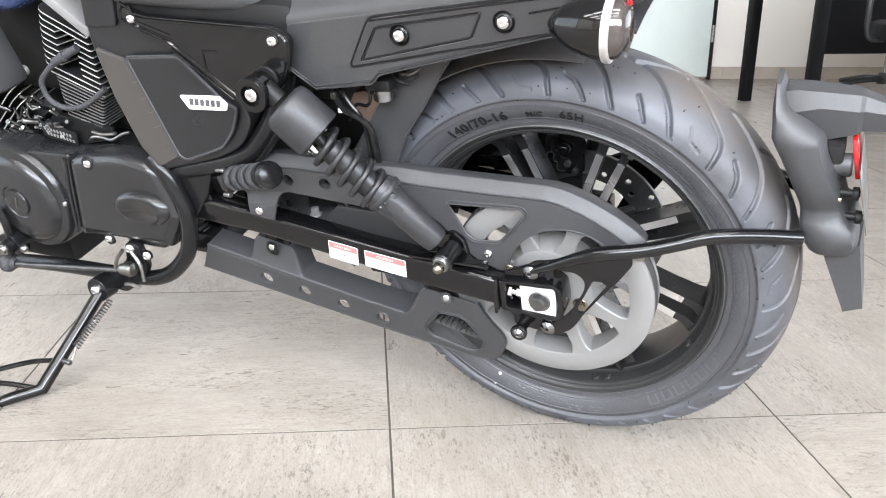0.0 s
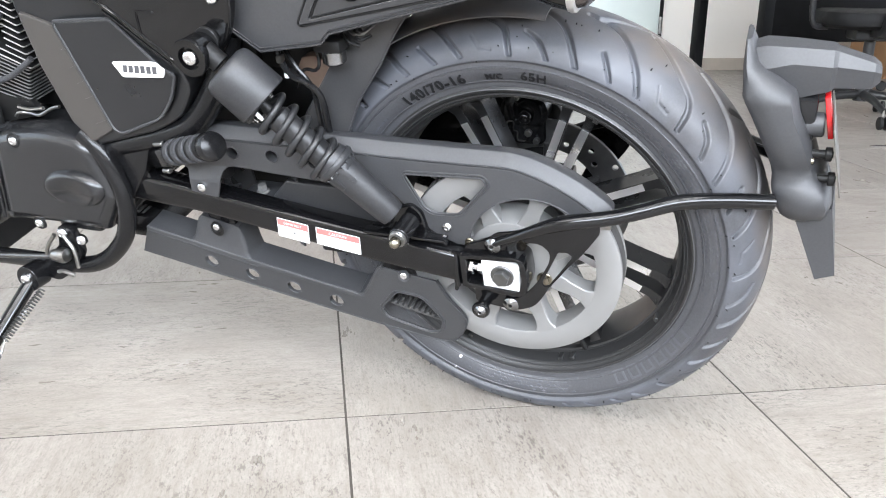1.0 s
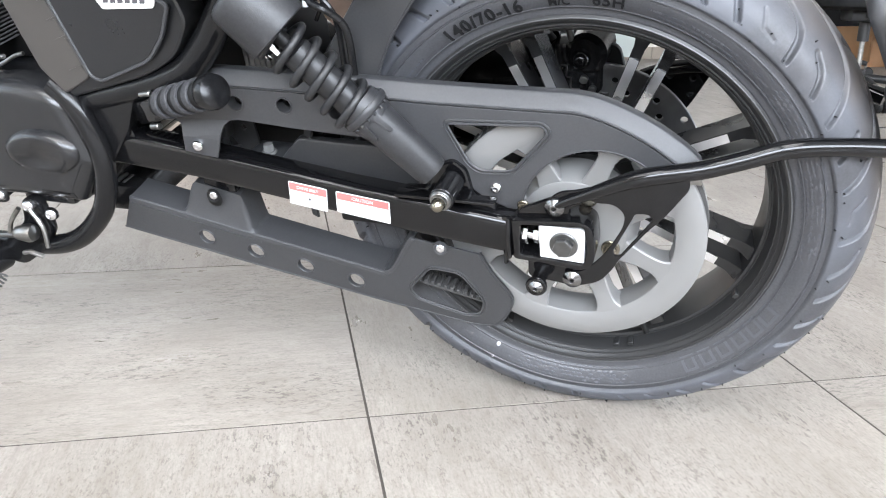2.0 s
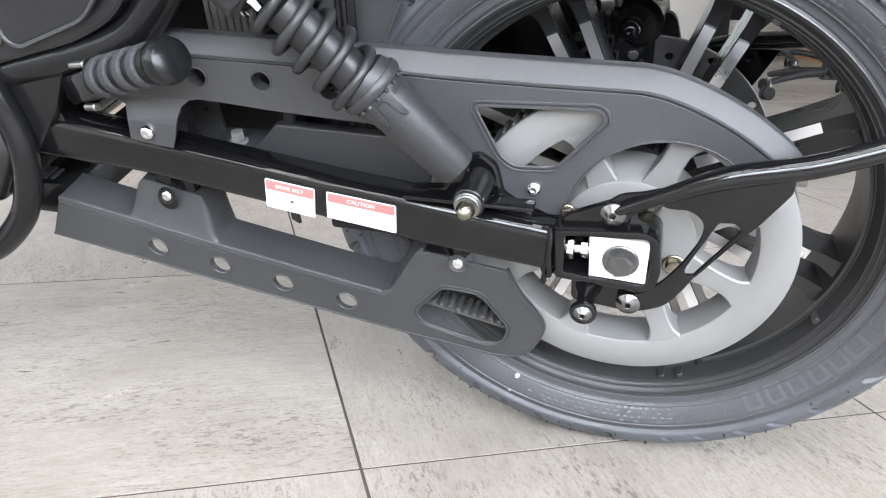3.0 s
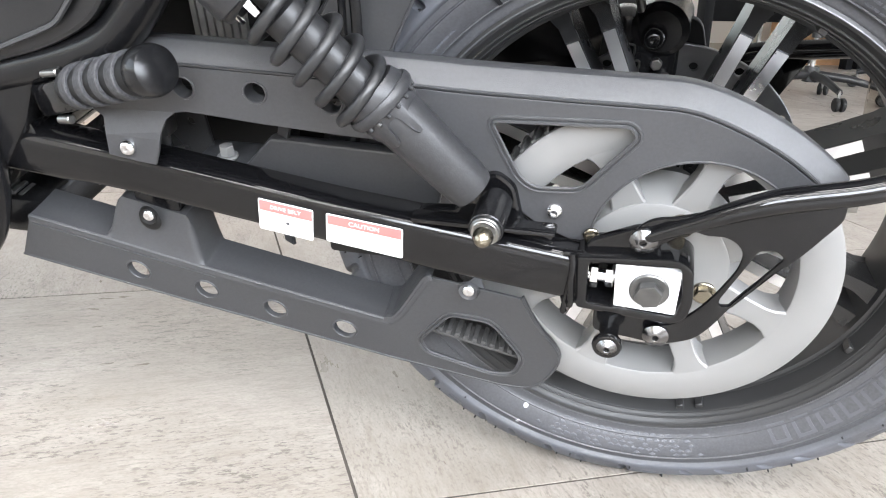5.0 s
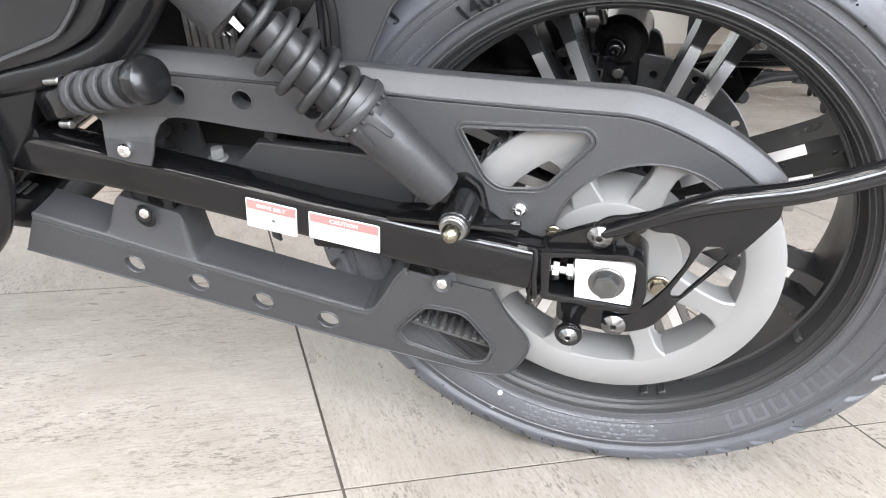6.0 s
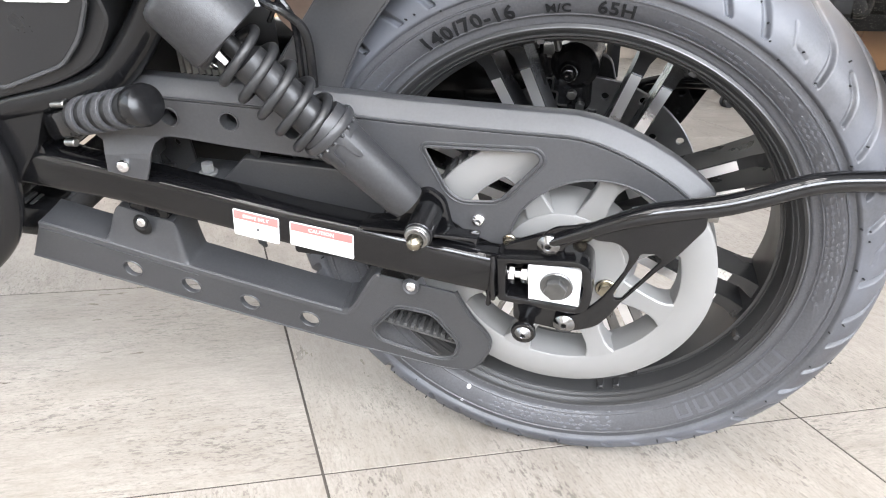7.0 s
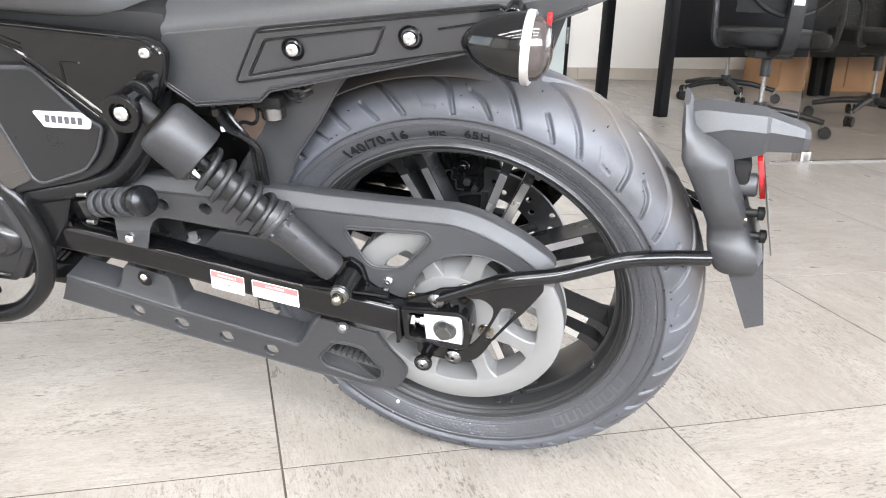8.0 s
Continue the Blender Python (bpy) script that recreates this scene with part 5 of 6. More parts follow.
for k in range(16):
    w = math.pi * k / 8 + 0.4
    d = g * math.cos(w) + h * math.sin(w)
    # three notches in paler metal paint the glints on the collar
    part("collar_notch", cylinder(at(0.204) + d * 0.0232, at(0.2075) + d * 0.0232, 0.0016, n=8), DARK_STEEL if k in (2, 3, 11) else SHOCK, shock)
# raised sleeve on the lower body, with a scalloped lower edge and two tongues
SCALLOP = [(0, 0.217), (25, 0.2175), (36, 0.219), (46, 0.225), (58, 0.2265), (68, 0.2255), (72, 0.220), (74, 0.2125), (79, 0.2100), (94, 0.2100), (100, 0.213), (104, 0.226), (108, 0.2295), (116, 0.2295), (120, 0.226), (122, 0.213), (140, 0.212), (180, 0.212), (270, 0.217), (360, 0.217)]
rows = []
for k in range(181):
    w = radians(-2 * k)
    s = float(np.interp(2 * k - 20, [q[0] for q in SCALLOP], [q[1] for q in SCALLOP]))
    d = g * math.cos(w) + h * math.sin(w)
    rows.append([at(0.2050) + d * 0.0221, at(s - 0.0010) + d * 0.0217, at(s) + d * 0.0211, at(s + 0.0003) + d * 0.0190])
part("body_saddle", strip(rows), SHOCK, shock, "raised sleeve with a scalloped edge")
part("clevis", cylinder(LOW + Vector((0, -0.010, 0)), LOW + Vector((0, 0.028, 0)), 0.0128), FRAME, shock)
part("bush", cylinder(LOW + Vector((0, -0.013, 0)), LOW + Vector((0, 0.0, 0)), 0.0112), DARK_STEEL, shock)
hex_bolt(LOW + Vector((0, -0.013, 0)), 0.0082, shock, STEEL, "lower_nut", "dull steel nut", 0.005, 0.0102)
part("cap_nut", lathe([(0, 0.0075), (-0.004, 0.0072), (-0.008, 0.0055), (-0.0105, 0.0025), (-0.011, 0)], LOW + Vector((0, -0.0175, 0)), (0, 1, 0), 20), BRASS, shock, "brass-toned domed cap nut")
part("top_eye", cylinder(TOP + Vector((0, 0.034, 0)), TOP + Vector((0, 0.012, 0)), 0.016), DARK, shock)
part("top_collar", lathe([(0.03, 0.0195), (-0.004, 0.0210), (-0.014, 0.0225), (-0.016, 0.0215), (-0.016, 0.0135), (-0.010, 0.0125), (-0.010, 0.0)], BOSS + Vector((0, -0.006, 0)), (0, 1, 0), 32), GLOSS, shock, "gloss black mount collar")
dome_bolt(BOSS + Vector((0, -0.0175, 0)), 0.0100, shock, CHROME, "top_bolt", "bright socket bolt", 0.007)
part("top_stem", cylinder(at(0.006), at(0.030), 0.012), DARK, shock)
clip_rows = [[at(s) + g * a - h * 0.0185 for s, a in ((0.0885, 0.001), (0.094, 0.002), (0.1045, 0.0035))], [at(s) + g * a - h * 0.0200 for s, a in ((0.0885, 0.007), (0.094, 0.0075), (0.1045, 0.0075))]]
part("spring_clip", thicken(strip(clip_rows), 0.0012), CHROME, shock, "small bright steel clip", 0)
part("spring_clip", sweep(smooth_path([at(0.089) + g * 0.017 - h * 0.016, at(0.097) + g * 0.021 - h * 0.013, at(0.102) + g * 0.024 - h * 0.008], 4), 0.0018, 6), CHROME, shock, "small bright steel clip")

# seat bracket plate, gloss black casting
plate_out = fillet([(-0.530, 0.690), (-0.500, 0.676), (-0.303, 0.668), (-0.279, 0.655), (-0.286, 0.628), (-0.304, 0.590), (-0.352, 0.562), (-0.381, 0.571), (-0.465, 0.640), (-0.538, 0.668)], [0.006, 0.02, 0.014, 0.016, 0.02, 0.02, 0.02, 0.012, 0.03, 0.006])
bracket = part("seat_bracket", plate(plate_out, -0.157, 0.014, bevel=0.0055), GLOSS, bike, "gloss black cast seat bracket")
part("raised_edge", rim_bead(grown(plate_out, -0.0045), -0.1572, 0.0024), GLOSS, bracket)
part("bracket_rib", sweep([(x, -0.1570, z) for x, z in fillet([(-0.3900, 0.6340), (-0.4150, 0.6340), (-0.4170, 0.6030), (-0.3850, 0.5790), (-0.3840, 0.5800), (-0.4150, 0.6035), (-0.4130, 0.6325), (-0.3900, 0.6328)], 0.003)[:-2]], 0.0011, 6), GLOSS, bracket)
part("rib_step", plate(fillet([(-0.4140, 0.6060), (-0.4090, 0.6020), (-0.3835, 0.5800), (-0.3870, 0.5800)], 0.001), -0.1582, 0.003, bevel=0.0009), GLOSS, bracket)
for d in (0.0, 0.0055):
    part("bracket_edge", sweep([(-0.462 + d, -0.1572, 0.634 + d), (-0.384 + d, -0.1572, 0.571 + d)], 0.0017, 6), GLOSS, bracket)
dome_bolt((-0.3035, -0.1580, 0.6510), 0.0072, bracket, CHROME, "bracket_bolt", "bright dome bolt", 0.005)
dome_bolt((-0.512, -0.1570, 0.672), 0.0066, bracket, CHROME, "bracket_bolt", "bright dome bolt", 0.006)
for k in range(3):
    part("bracket_groove", sweep([(-0.505, -0.157, 0.668 - 0.006 * k), (-0.458, -0.157, 0.652 - 0.006 * k)], 0.0011, 6), GLOSS, bracket)

# side cover with a raised panel, a grey-brown strip and a badge
cover_out = fillet([(-0.599, 0.700), (-0.619, 0.642), (-0.616, 0.602), (-0.611, 0.552), (-0.592, 0.474), (-0.566, 0.437), (-0.449, 0.470), (-0.404, 0.494), (-0.380, 0.532), (-0.386, 0.556), (-0.470, 0.632), (-0.535, 0.665), (-0.540, 0.700)], [0.004, 0.02, 0.02, 0.02, 0.02, 0.01, 0.03, 0.03, 0.01, 0.006, 0.006, 0.004, 0.004])
cover = part("side_cover", plate(cover_out, -0.140, 0.040, bevel=0.004), COVER, bike, "matt black side cover with a raised panel")
part("raised_panel", plate(fillet([(-0.556, 0.614), (-0.466, 0.620), (-0.410, 0.560), (-0.393, 0.552), (-0.410, 0.518), (-0.434, 0.492), (-0.504, 0.465), (-0.516, 0.470)], [0.006, 0.010, 0.006, 0.006, 0.010, 0.010, 0.008, 0.008]), -0.1475, 0.010, bevel=0.003), COVER, cover)
part("panel_strip", plate(fillet([(-0.610, 0.624), (-0.562, 0.609), (-0.521, 0.467), (-0.562, 0.446), (-0.586, 0.475), (-0.605, 0.552)], 0.006), -0.1445, 0.008, bevel=0.002), TAUPE, cover, "grey-brown trim strip")
for x, z in ((-0.546, 0.579), (-0.5425, 0.555), (-0.5385, 0.534), (-0.5345, 0.513), (-0.5305, 0.478)):
    part("trim_notch", plate([(x - 0.015, z - 0.003), (x + 0.004, z + 0.004), (x + 0.005, z - 0.001)], -0.1455, 0.0014, bevel=0.0003), TAUPE, cover)
part("upper_band", plate(fillet([(-0.602, 0.698), (-0.612, 0.652), (-0.556, 0.655), (-0.545, 0.698)], 0.006), -0.1455, 0.008, bevel=0.003), COVER, cover)
# paler plastic puts the edge highlight into the bead's colour
part("panel_edge", rim_bead(fillet([(-0.556, 0.614), (-0.466, 0.620), (-0.410, 0.560), (-0.393, 0.552), (-0.410, 0.518), (-0.434, 0.492), (-0.504, 0.465), (-0.516, 0.470)], [0.006, 0.010, 0.006, 0.006, 0.010, 0.010, 0.008, 0.008]), -0.1466, 0.0022), PLASTIC, cover)
badge = part("badge", plate(fillet([(-0.4810, 0.5660), (-0.4150, 0.5690), (-0.4035, 0.5590), (-0.4080, 0.5490), (-0.4700, 0.5465)], 0.003), -0.1500, 0.0028, bevel=0.0008), BADGE, cover, "white badge with plain dark marks")
for k in range(6):
    part("badge_mark", plate([(-0.4665 + 0.0088 * k, 0.5535), (-0.4602 + 0.0088 * k, 0.5538), (-0.4580 + 0.0088 * k, 0.5632), (-0.4645 + 0.0088 * k, 0.5630)], -0.1504, 0.0006, bevel=0.0001), BADGE_INK, cover)

# frame: rail under the cover, gusset, lower loop tube
rail = part("frame_rail", sweep(smooth_path([(-0.590, -0.118, 0.420), (-0.528, -0.120, 0.436), (-0.425, -0.122, 0.466), (-0.382, -0.122, 0.497), (-0.342, -0.120, 0.550), (-0.320, -0.118, 0.60)], 6), 0.0170, 14), FRAME, bike, "semi-gloss black frame rail")
part("frame_gusset", plate(fillet([(-0.607, 0.425), (-0.555, 0.432), (-0.478, 0.446), (-0.503, 0.399), (-0.531, 0.364), (-0.552, 0.342), (-0.590, 0.300), (-0.615, 0.33)], 0.006), -0.1325, 0.03, bevel=0.003), FRAME, bike, "black frame gusset plate")
part("frame_loop", sweep(smooth_path([(-0.586, -0.134, 0.452), (-0.566, -0.137, 0.435), (-0.553, -0.139, 0.408), (-0.546, -0.140, 0.370), (-0.554, -0.140, 0.329), (-0.578, -0.139, 0.284), (-0.626, -0.138, 0.241), (-0.681, -0.136, 0.220), (-0.760, -0.134, 0.214), (-0.93, -0.128, 0.200), (-1.20, -0.12, 0.165)], 7), 0.0132, 14), FRAME, bike, "black lower frame loop tube")
part("frame_cross", box((-0.60, -0.10, 0.262), (-0.545, 0.10, 0.300), 0.005), FRAME, bike)
dome_bolt((-0.566, -0.133, 0.440), 0.006, bike, STEEL, "frame_bolt", h=0.006)
# rider peg, folded back
P0, P1 = Vector((-0.4685, -0.1295, 0.4287)), Vector((-0.3285, -0.1772, 0.4798))
pd = (P1 - P0).normalized()
peg = part("foot_peg", lathe([(0.030, 0), (0.030, 0.0153), (0.132, 0.0153), (0.132, 0)], P0, pd, 28), DARK, bike, "folding passenger foot peg with ribbed rubber")
for k in range(4):
    s = 0.0385 + 0.0210 * k
    part("rubber_ring", lathe([(s, 0.008), (s, 0.0170), (s + 0.0008, 0.0177), (s + 0.0098, 0.0179), (s + 0.0106, 0.0172), (s + 0.0106, 0.008)], P0, pd, 28, closed=True), PEG_RUBBER, peg)
part("peg_cap", lathe([(0.122, 0.0), (0.122, 0.0165), (0.126, 0.0185), (0.136, 0.0185), (0.140, 0.0172), (0.1412, 0.0150), (0.1415, 0.0)], P0, pd, 56), FRAME, peg, "semi-gloss black end cap")
part("peg_clevis", moved(box((-0.024, -0.012, -0.016), (0.026, 0.012, 0.010), 0.003), Matrix.Translation(P0 + pd * 0.012) @ pd.to_track_quat("X", "Z").to_matrix().to_4x4()), GLOSS, peg)
part("peg_hanger", sweep(smooth_path([P0 + Vector((0.0, 0.006, 0.012)), P0 + Vector((0.045, 0.000, 0.030)), P0 + Vector((0.075, 0.004, 0.042))], 5), 0.0055, 8), DARK_STEEL, peg)
for k in range(3):  # loose turns of wire along the hinge
    part("hinge_wire", sweep(smooth_path([P0 + Vector((0.004 + 0.022 * k + 0.006 * j, -0.004 + 0.004 * (j % 2), 0.019 + 0.0088 * k + 0.0026 * j + 0.003 * (j % 2))) for j in range(5)], 4), 0.0019, 6), CHROME, peg, "bright hinge wire")
part("peg_pin", cylinder(P0 + Vector((0.008, -0.012, -0.017)), P0 + Vector((0.022, -0.016, -0.014)), 0.0036), STEEL, peg)
part("peg_pin", cylinder(P0 + Vector((0.0, -0.006, 0.018)), P0 + Vector((0.018, -0.010, 0.022)), 0.0034), STEEL, peg)

# rear side panel with trim plate
panel_out = fillet([(-0.308, 0.608), (-0.272, 0.5825), (-0.192, 0.5945), (-0.179, 0.607), (0.034, 0.662), (0.150, 0.712), (0.172, 0.722), (0.150, 0.728), (0.073, 0.712), (-0.100, 0.690), (-0.296, 0.664)], [0.006, 0.006, 0.006, 0.006, 0.02, 0.006, 0.006, 0.01, 0.02, 0.03, 0.008])
panel = part("rear_side_panel", plate(panel_out, -0.134, 0.008, bevel=0.0016), PANEL, bike, "matt black rear side panel")
rows = [[] for _ in range(8)]
for x, z in ((-0.296, 0.6635), (-0.20, 0.6765), (-0.100, 0.6895), (0.0, 0.7025), (0.073, 0.7115), (0.172, 0.7225)):
    for k, (y, dz) in enumerate(((-0.1335, -0.002), (-0.1328, 0.003), (-0.1305, 0.008), (-0.1265, 0.013), (-0.1200, 0.019), (-0.1090, 0.026), (-0.0900, 0.035), (-0.060, 0.045))):
        rows[k].append((x, y, z + dz))
part("panel_top", thicken(strip(rows), 0.003), PANEL, panel)
edge = [(-0.308, 0.608), (-0.272, 0.5825), (-0.192, 0.5945), (-0.179, 0.607), (0.034, 0.662), (0.150, 0.712)]
part("panel_hem", joined(rim_bead(edge, -0.1345, 0.0016, closed=False), rim_bead([(x, z + 0.004) for x, z in edge], -0.1345, 0.0010, closed=False)), TRIM, panel)
trim = part("trim_plate", plate(fillet([(-0.2165, 0.6150), (-0.1815, 0.6745), (0.075, 0.7105), (0.085, 0.6765)], [0.006, 0.010, 0.01, 0.008]), -0.1365, 0.004, [fillet([(-0.2020, 0.6225), (-0.0560, 0.6565), (-0.0420, 0.6860), (-0.1755, 0.6650)], 0.004)], bevel=0.0012), TRIM, panel, "satin gloss black trim plate")
part("trim_gap", rim_bead(grown(fillet([(-0.2165, 0.6150), (-0.1815, 0.6745), (0.075, 0.7105), (0.085, 0.6765)], [0.006, 0.010, 0.01, 0.008]), 0.0014), -0.1341, 0.0016), DARK, panel)
part("trim_face", plate(fillet([(-0.2015, 0.6229), (-0.0563, 0.6567), (-0.0424, 0.6857), (-0.1752, 0.6647)], 0.004), -0.1352, 0.002, bevel=0.0006), TRIM, trim)
part("trim_edge", rim_bead([(-0.1800, 0.6722), (-0.10, 0.6840), (0.0, 0.6985), (0.070, 0.7085)], -0.1366, 0.0013, closed=False), GLOSS, trim)
part("trim_inset", rim_bead(fillet([(-0.1985, 0.6245), (-0.0580, 0.6575), (-0.0450, 0.6842), (-0.1745, 0.6635)], 0.004), -0.1356, 0.0011), DARK, panel)
part("trim_line", sweep([(0.010, -0.137, 0.686), (0.070, -0.137, 0.698)], 0.0012, 6), GLOSS, panel)
for p in ((-0.1445, -0.1380, 0.6565), (-0.0185, -0.1385, 0.6760)):
    part("bolt_cup", lathe([(0.003, 0.0), (0.003, 0.0085), (-0.001, 0.0115), (0.001, 0.0125)], p, (0, 1, 0), 28), GLOSS, panel)
    dome_bolt(p, 0.0078, panel, CHROME, "panel_bolt", "bright dome bolt", 0.005)
# fender over the wheel, under the panels
fender_profile = [(-0.128, 0.385), (-0.105, 0.398), (-0.06, 0.406), (0.0, 0.408), (0.06, 0.406), (0.105, 0.398), (0.128, 0.385)]
part("rear_fender", thicken(lathe(fender_profile, AXLE, (0, 1, 0), 40, start=-72, end=-130), 0.004), PANEL, bike, "matt black rear fender")
# inner mudguard before the wheel
mud = part("inner_mudguard", thicken(lathe([(-0.085, 0.309), (-0.078, 0.320), (0, 0.325), (0.078, 0.320), (0.085, 0.309)], AXLE, (0, 1, 0), 30, start=-118, end=-185), 0.003), PANEL, bike, "satin black inner mudguard")
part("mudguard_flange", plate(fillet([(-0.085, 0.640), (-0.124, 0.590), (-0.147, 0.553), (-0.182, 0.506), (-0.206, 0.457), (-0.215, 0.40), (-0.285, 0.40), (-0.280, 0.44), (-0.250, 0.50), (-0.212, 0.55), (-0.165, 0.645)], [0.002, 0.01, 0.03, 0.03, 0.02, 0.01, 0.01, 0.02, 0.03, 0.03, 0.01]), -0.0875, 0.006, bevel=0.0018), PANEL, mud)
part("mudguard_lip", rim_bead([(-0.092, 0.632), (-0.124, 0.590), (-0.147, 0.553), (-0.182, 0.506), (-0.206, 0.457), (-0.214, 0.41)], -0.0880, 0.0012, closed=False), PLASTIC, mud)
# clutter above the shock: hoses, relay, plugs, and dark filler boxes added behind them
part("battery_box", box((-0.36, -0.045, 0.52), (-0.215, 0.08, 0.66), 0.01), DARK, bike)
# added strip closes the gap and reads as the tread running on
part("fender_liner", thicken(lathe([(-0.058, 0.3035), (-0.050, 0.3085), (0, 0.3125), (0.050, 0.3085), (0.058, 0.3035)], AXLE, (0, 1, 0), 30, start=-82, end=-126), 0.002), RUBBER, bike, "tyre-coloured filler strip over the tread")
for pts, r in (([(-0.275, -0.105, 0.600), (-0.259, -0.110, 0.550), (-0.236, -0.110, 0.536), (-0.223, -0.104, 0.515), (-0.226, -0.095, 0.46)], 0.0040), ([(-0.270, -0.100, 0.590), (-0.248, -0.108, 0.556), (-0.232, -0.106, 0.528), (-0.236, -0.095, 0.47)], 0.0030),
               ([(-0.225, -0.095, 0.585), (-0.219, -0.100, 0.560), (-0.226, -0.100, 0.548), (-0.245, -0.095, 0.545), (-0.262, -0.09, 0.520)], 0.0022), ([(-0.300, -0.11, 0.53), (-0.268, -0.115, 0.49), (-0.245, -0.10, 0.46)], 0.0045)):
    part("hose", sweep(smooth_path(pts, 6), r, 8), FRAME, bike, "black rubber hose")
# tan block added for the wood that shows through here
part("tan_plug", loft([[(x, y, z) for x, z in ((-0.270, 0.536), (-0.262, 0.549), (-0.246, 0.552), (-0.228, 0.546), (-0.225, 0.530), (-0.238, 0.508), (-0.252, 0.504), (-0.263, 0.515))] for y in (-0.068, -0.050)]), TAN, bike, "tan patch standing in for wood seen through the gap")
relay = part("relay", cylinder((-0.195, -0.105, 0.560), (-0.195, -0.105, 0.580), 0.014, bevel=0.003), TURNED, bike, "grey metal relay under the panel")
part("relay_cap", box((-0.213, -0.120, 0.577), (-0.178, -0.094, 0.592), 0.003), DARK, relay)
for k, (x, z) in enumerate(((-0.172, 0.589), (-0.164, 0.600), (-0.156, 0.594), (-0.149, 0.604))):
    part("cable_clip", sweep(smooth_path([(x - 0.012, -0.100, z + 0.006), (x, -0.106 - 0.003 * k, z - 0.002), (x + 0.010, -0.101, z - 0.008 + 0.004 * k)], 4), 0.0021, 6), STEEL if k % 2 else DARK, bike, "small wire clip")
part("plug", box((-0.268, -0.116, 0.560), (-0.260, -0.106, 0.570), 0.0025), STEEL, bike, "grey wire plug")
part("plug", box((-0.262, -0.114, 0.541), (-0.256, -0.106, 0.548), 0.0015), ZINC, bike)
foil = [[(-0.405 + 0.0035 * k, -0.060 + (0.003 if k % 2 else 0.0), z) for k in range(8, 23)] for z in (0.452, 0.470, 0.500)]
part("foil_shield", thicken(strip(foil), 0.001), STEEL, bike, "ribbed bare metal heat shield")
# second filler box, added to darken the view past the shock
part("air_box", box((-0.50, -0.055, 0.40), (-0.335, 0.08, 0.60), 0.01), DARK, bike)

# seat
rows = []
for k in range(13):
    t = k / 12
    x = -0.66 + 0.385 * t
    w = 0.165 * (1 - abs(2 * t - 0.9) ** 4 * 0.35) if t < 0.93 else 0.11
    zb = 0.656 + 0.045 * max(0, (t - 0.78) / 0.22) ** 2 + 0.016 * (1 - t) ** 2
    rows.append([(x, w * math.cos(a) * (0.93 if math.sin(a) < 0 else 1.0), zb + 0.048 + (0.075 if math.sin(a) > 0 else 0.048) * math.copysign(abs(math.sin(a)) ** 0.7, math.sin(a))) for a in [2 * math.pi * i / 32 for i in range(32)]])
seat = part("seat", loft(rows), SEAT, bike, "black vinyl rider seat")
part("seat_base", box((-0.60, -0.135, 0.615), (-0.285, 0.135, 0.690), 0.02), DARK, seat)

# indicator: smoked bullet with a bright ring
IC, ID = Vector((0.040, -0.168, 0.688)), Vector((1.0, 0.02, -0.05)).normalized()
ind = part("indicator", lathe([(0.0, 0.0), (0.001, 0.004), (0.006, 0.0115), (0.016, 0.0195), (0.030, 0.0262), (0.046, 0.0305), (0.058, 0.0322), (0.060, 0.0322), (0.060, 0.0)], IC, ID, 36), GLOSS, bike, "gloss black bullet indicator with a bright ring")
part("chrome_ring", lathe([(0.0595, 0.028), (0.0595, 0.0332), (0.0615, 0.0338), (0.0660, 0.0336), (0.0675, 0.0315), (0.0665, 0.026)], IC, ID, 40, closed=True), RING, ind, "bright satin ring")
part("lens", lathe([(0.066, 0.0300), (0.074, 0.0285), (0.081, 0.0220), (0.084, 0.0110), (0.0845, 0.0)], IC, ID, 32), CLEAR_LENS, ind, "smoked clear lens")
part("stem", cylinder((0.085, -0.150, 0.705), (0.085, -0.090, 0.712), 0.010), GLOSS, ind)
part("red_reflector", box((0.118, -0.165, 0.706), (0.1225, -0.158, 0.716), 0.001), RED_LENS, ind)

# number plate carrier behind the wheel
def carrier_ring(z, x0, x1, w0, w1):
    """Section at a height: nose at x0, back at x1, with half widths."""
    pts = [(x0, -w0), (x0 + min(0.006, (x1 - x0) * 0.25), -w0 - 0.006), ((x0 + x1) / 2, -w1), (x1 - min(0.006, (x1 - x0) * 0.2), -w1 * 0.92), (x1, -w1 * 0.6)]
    pts += [(x, -y) for x, y in pts[::-1]]
    return [(x, y, z) for x, y in pts]


hugger = part("plate_carrier", loft([carrier_ring(*r) for r in ((0.372, 0.308, 0.345, 0.034, 0.042), (0.378, 0.3035, 0.353, 0.040, 0.049), (0.395, 0.2955, 0.355, 0.044, 0.056), (0.410, 0.291, 0.349, 0.044, 0.056), (0.418, 0.2895, 0.342, 0.041, 0.050), (0.428, 0.289, 0.337, 0.037, 0.043), (0.439, 0.287, 0.333, 0.040, 0.046),
                                                              (0.450, 0.2835, 0.329, 0.045, 0.053), (0.475, 0.2725, 0.3205, 0.047, 0.056), (0.498, 0.262, 0.3095, 0.048, 0.057), (0.515, 0.2535, 0.3055, 0.049, 0.057), (0.523, 0.2500, 0.302, 0.049, 0.056), (0.536, 0.2490, 0.285, 0.042, 0.048), (0.550, 0.2470, 0.262, 0.032, 0.037), (0.574, 0.2470, 0.2530, 0.018, 0.021))]), PLASTIC, bike, "satin black number plate carrier behind the rear wheel", smooth=48)
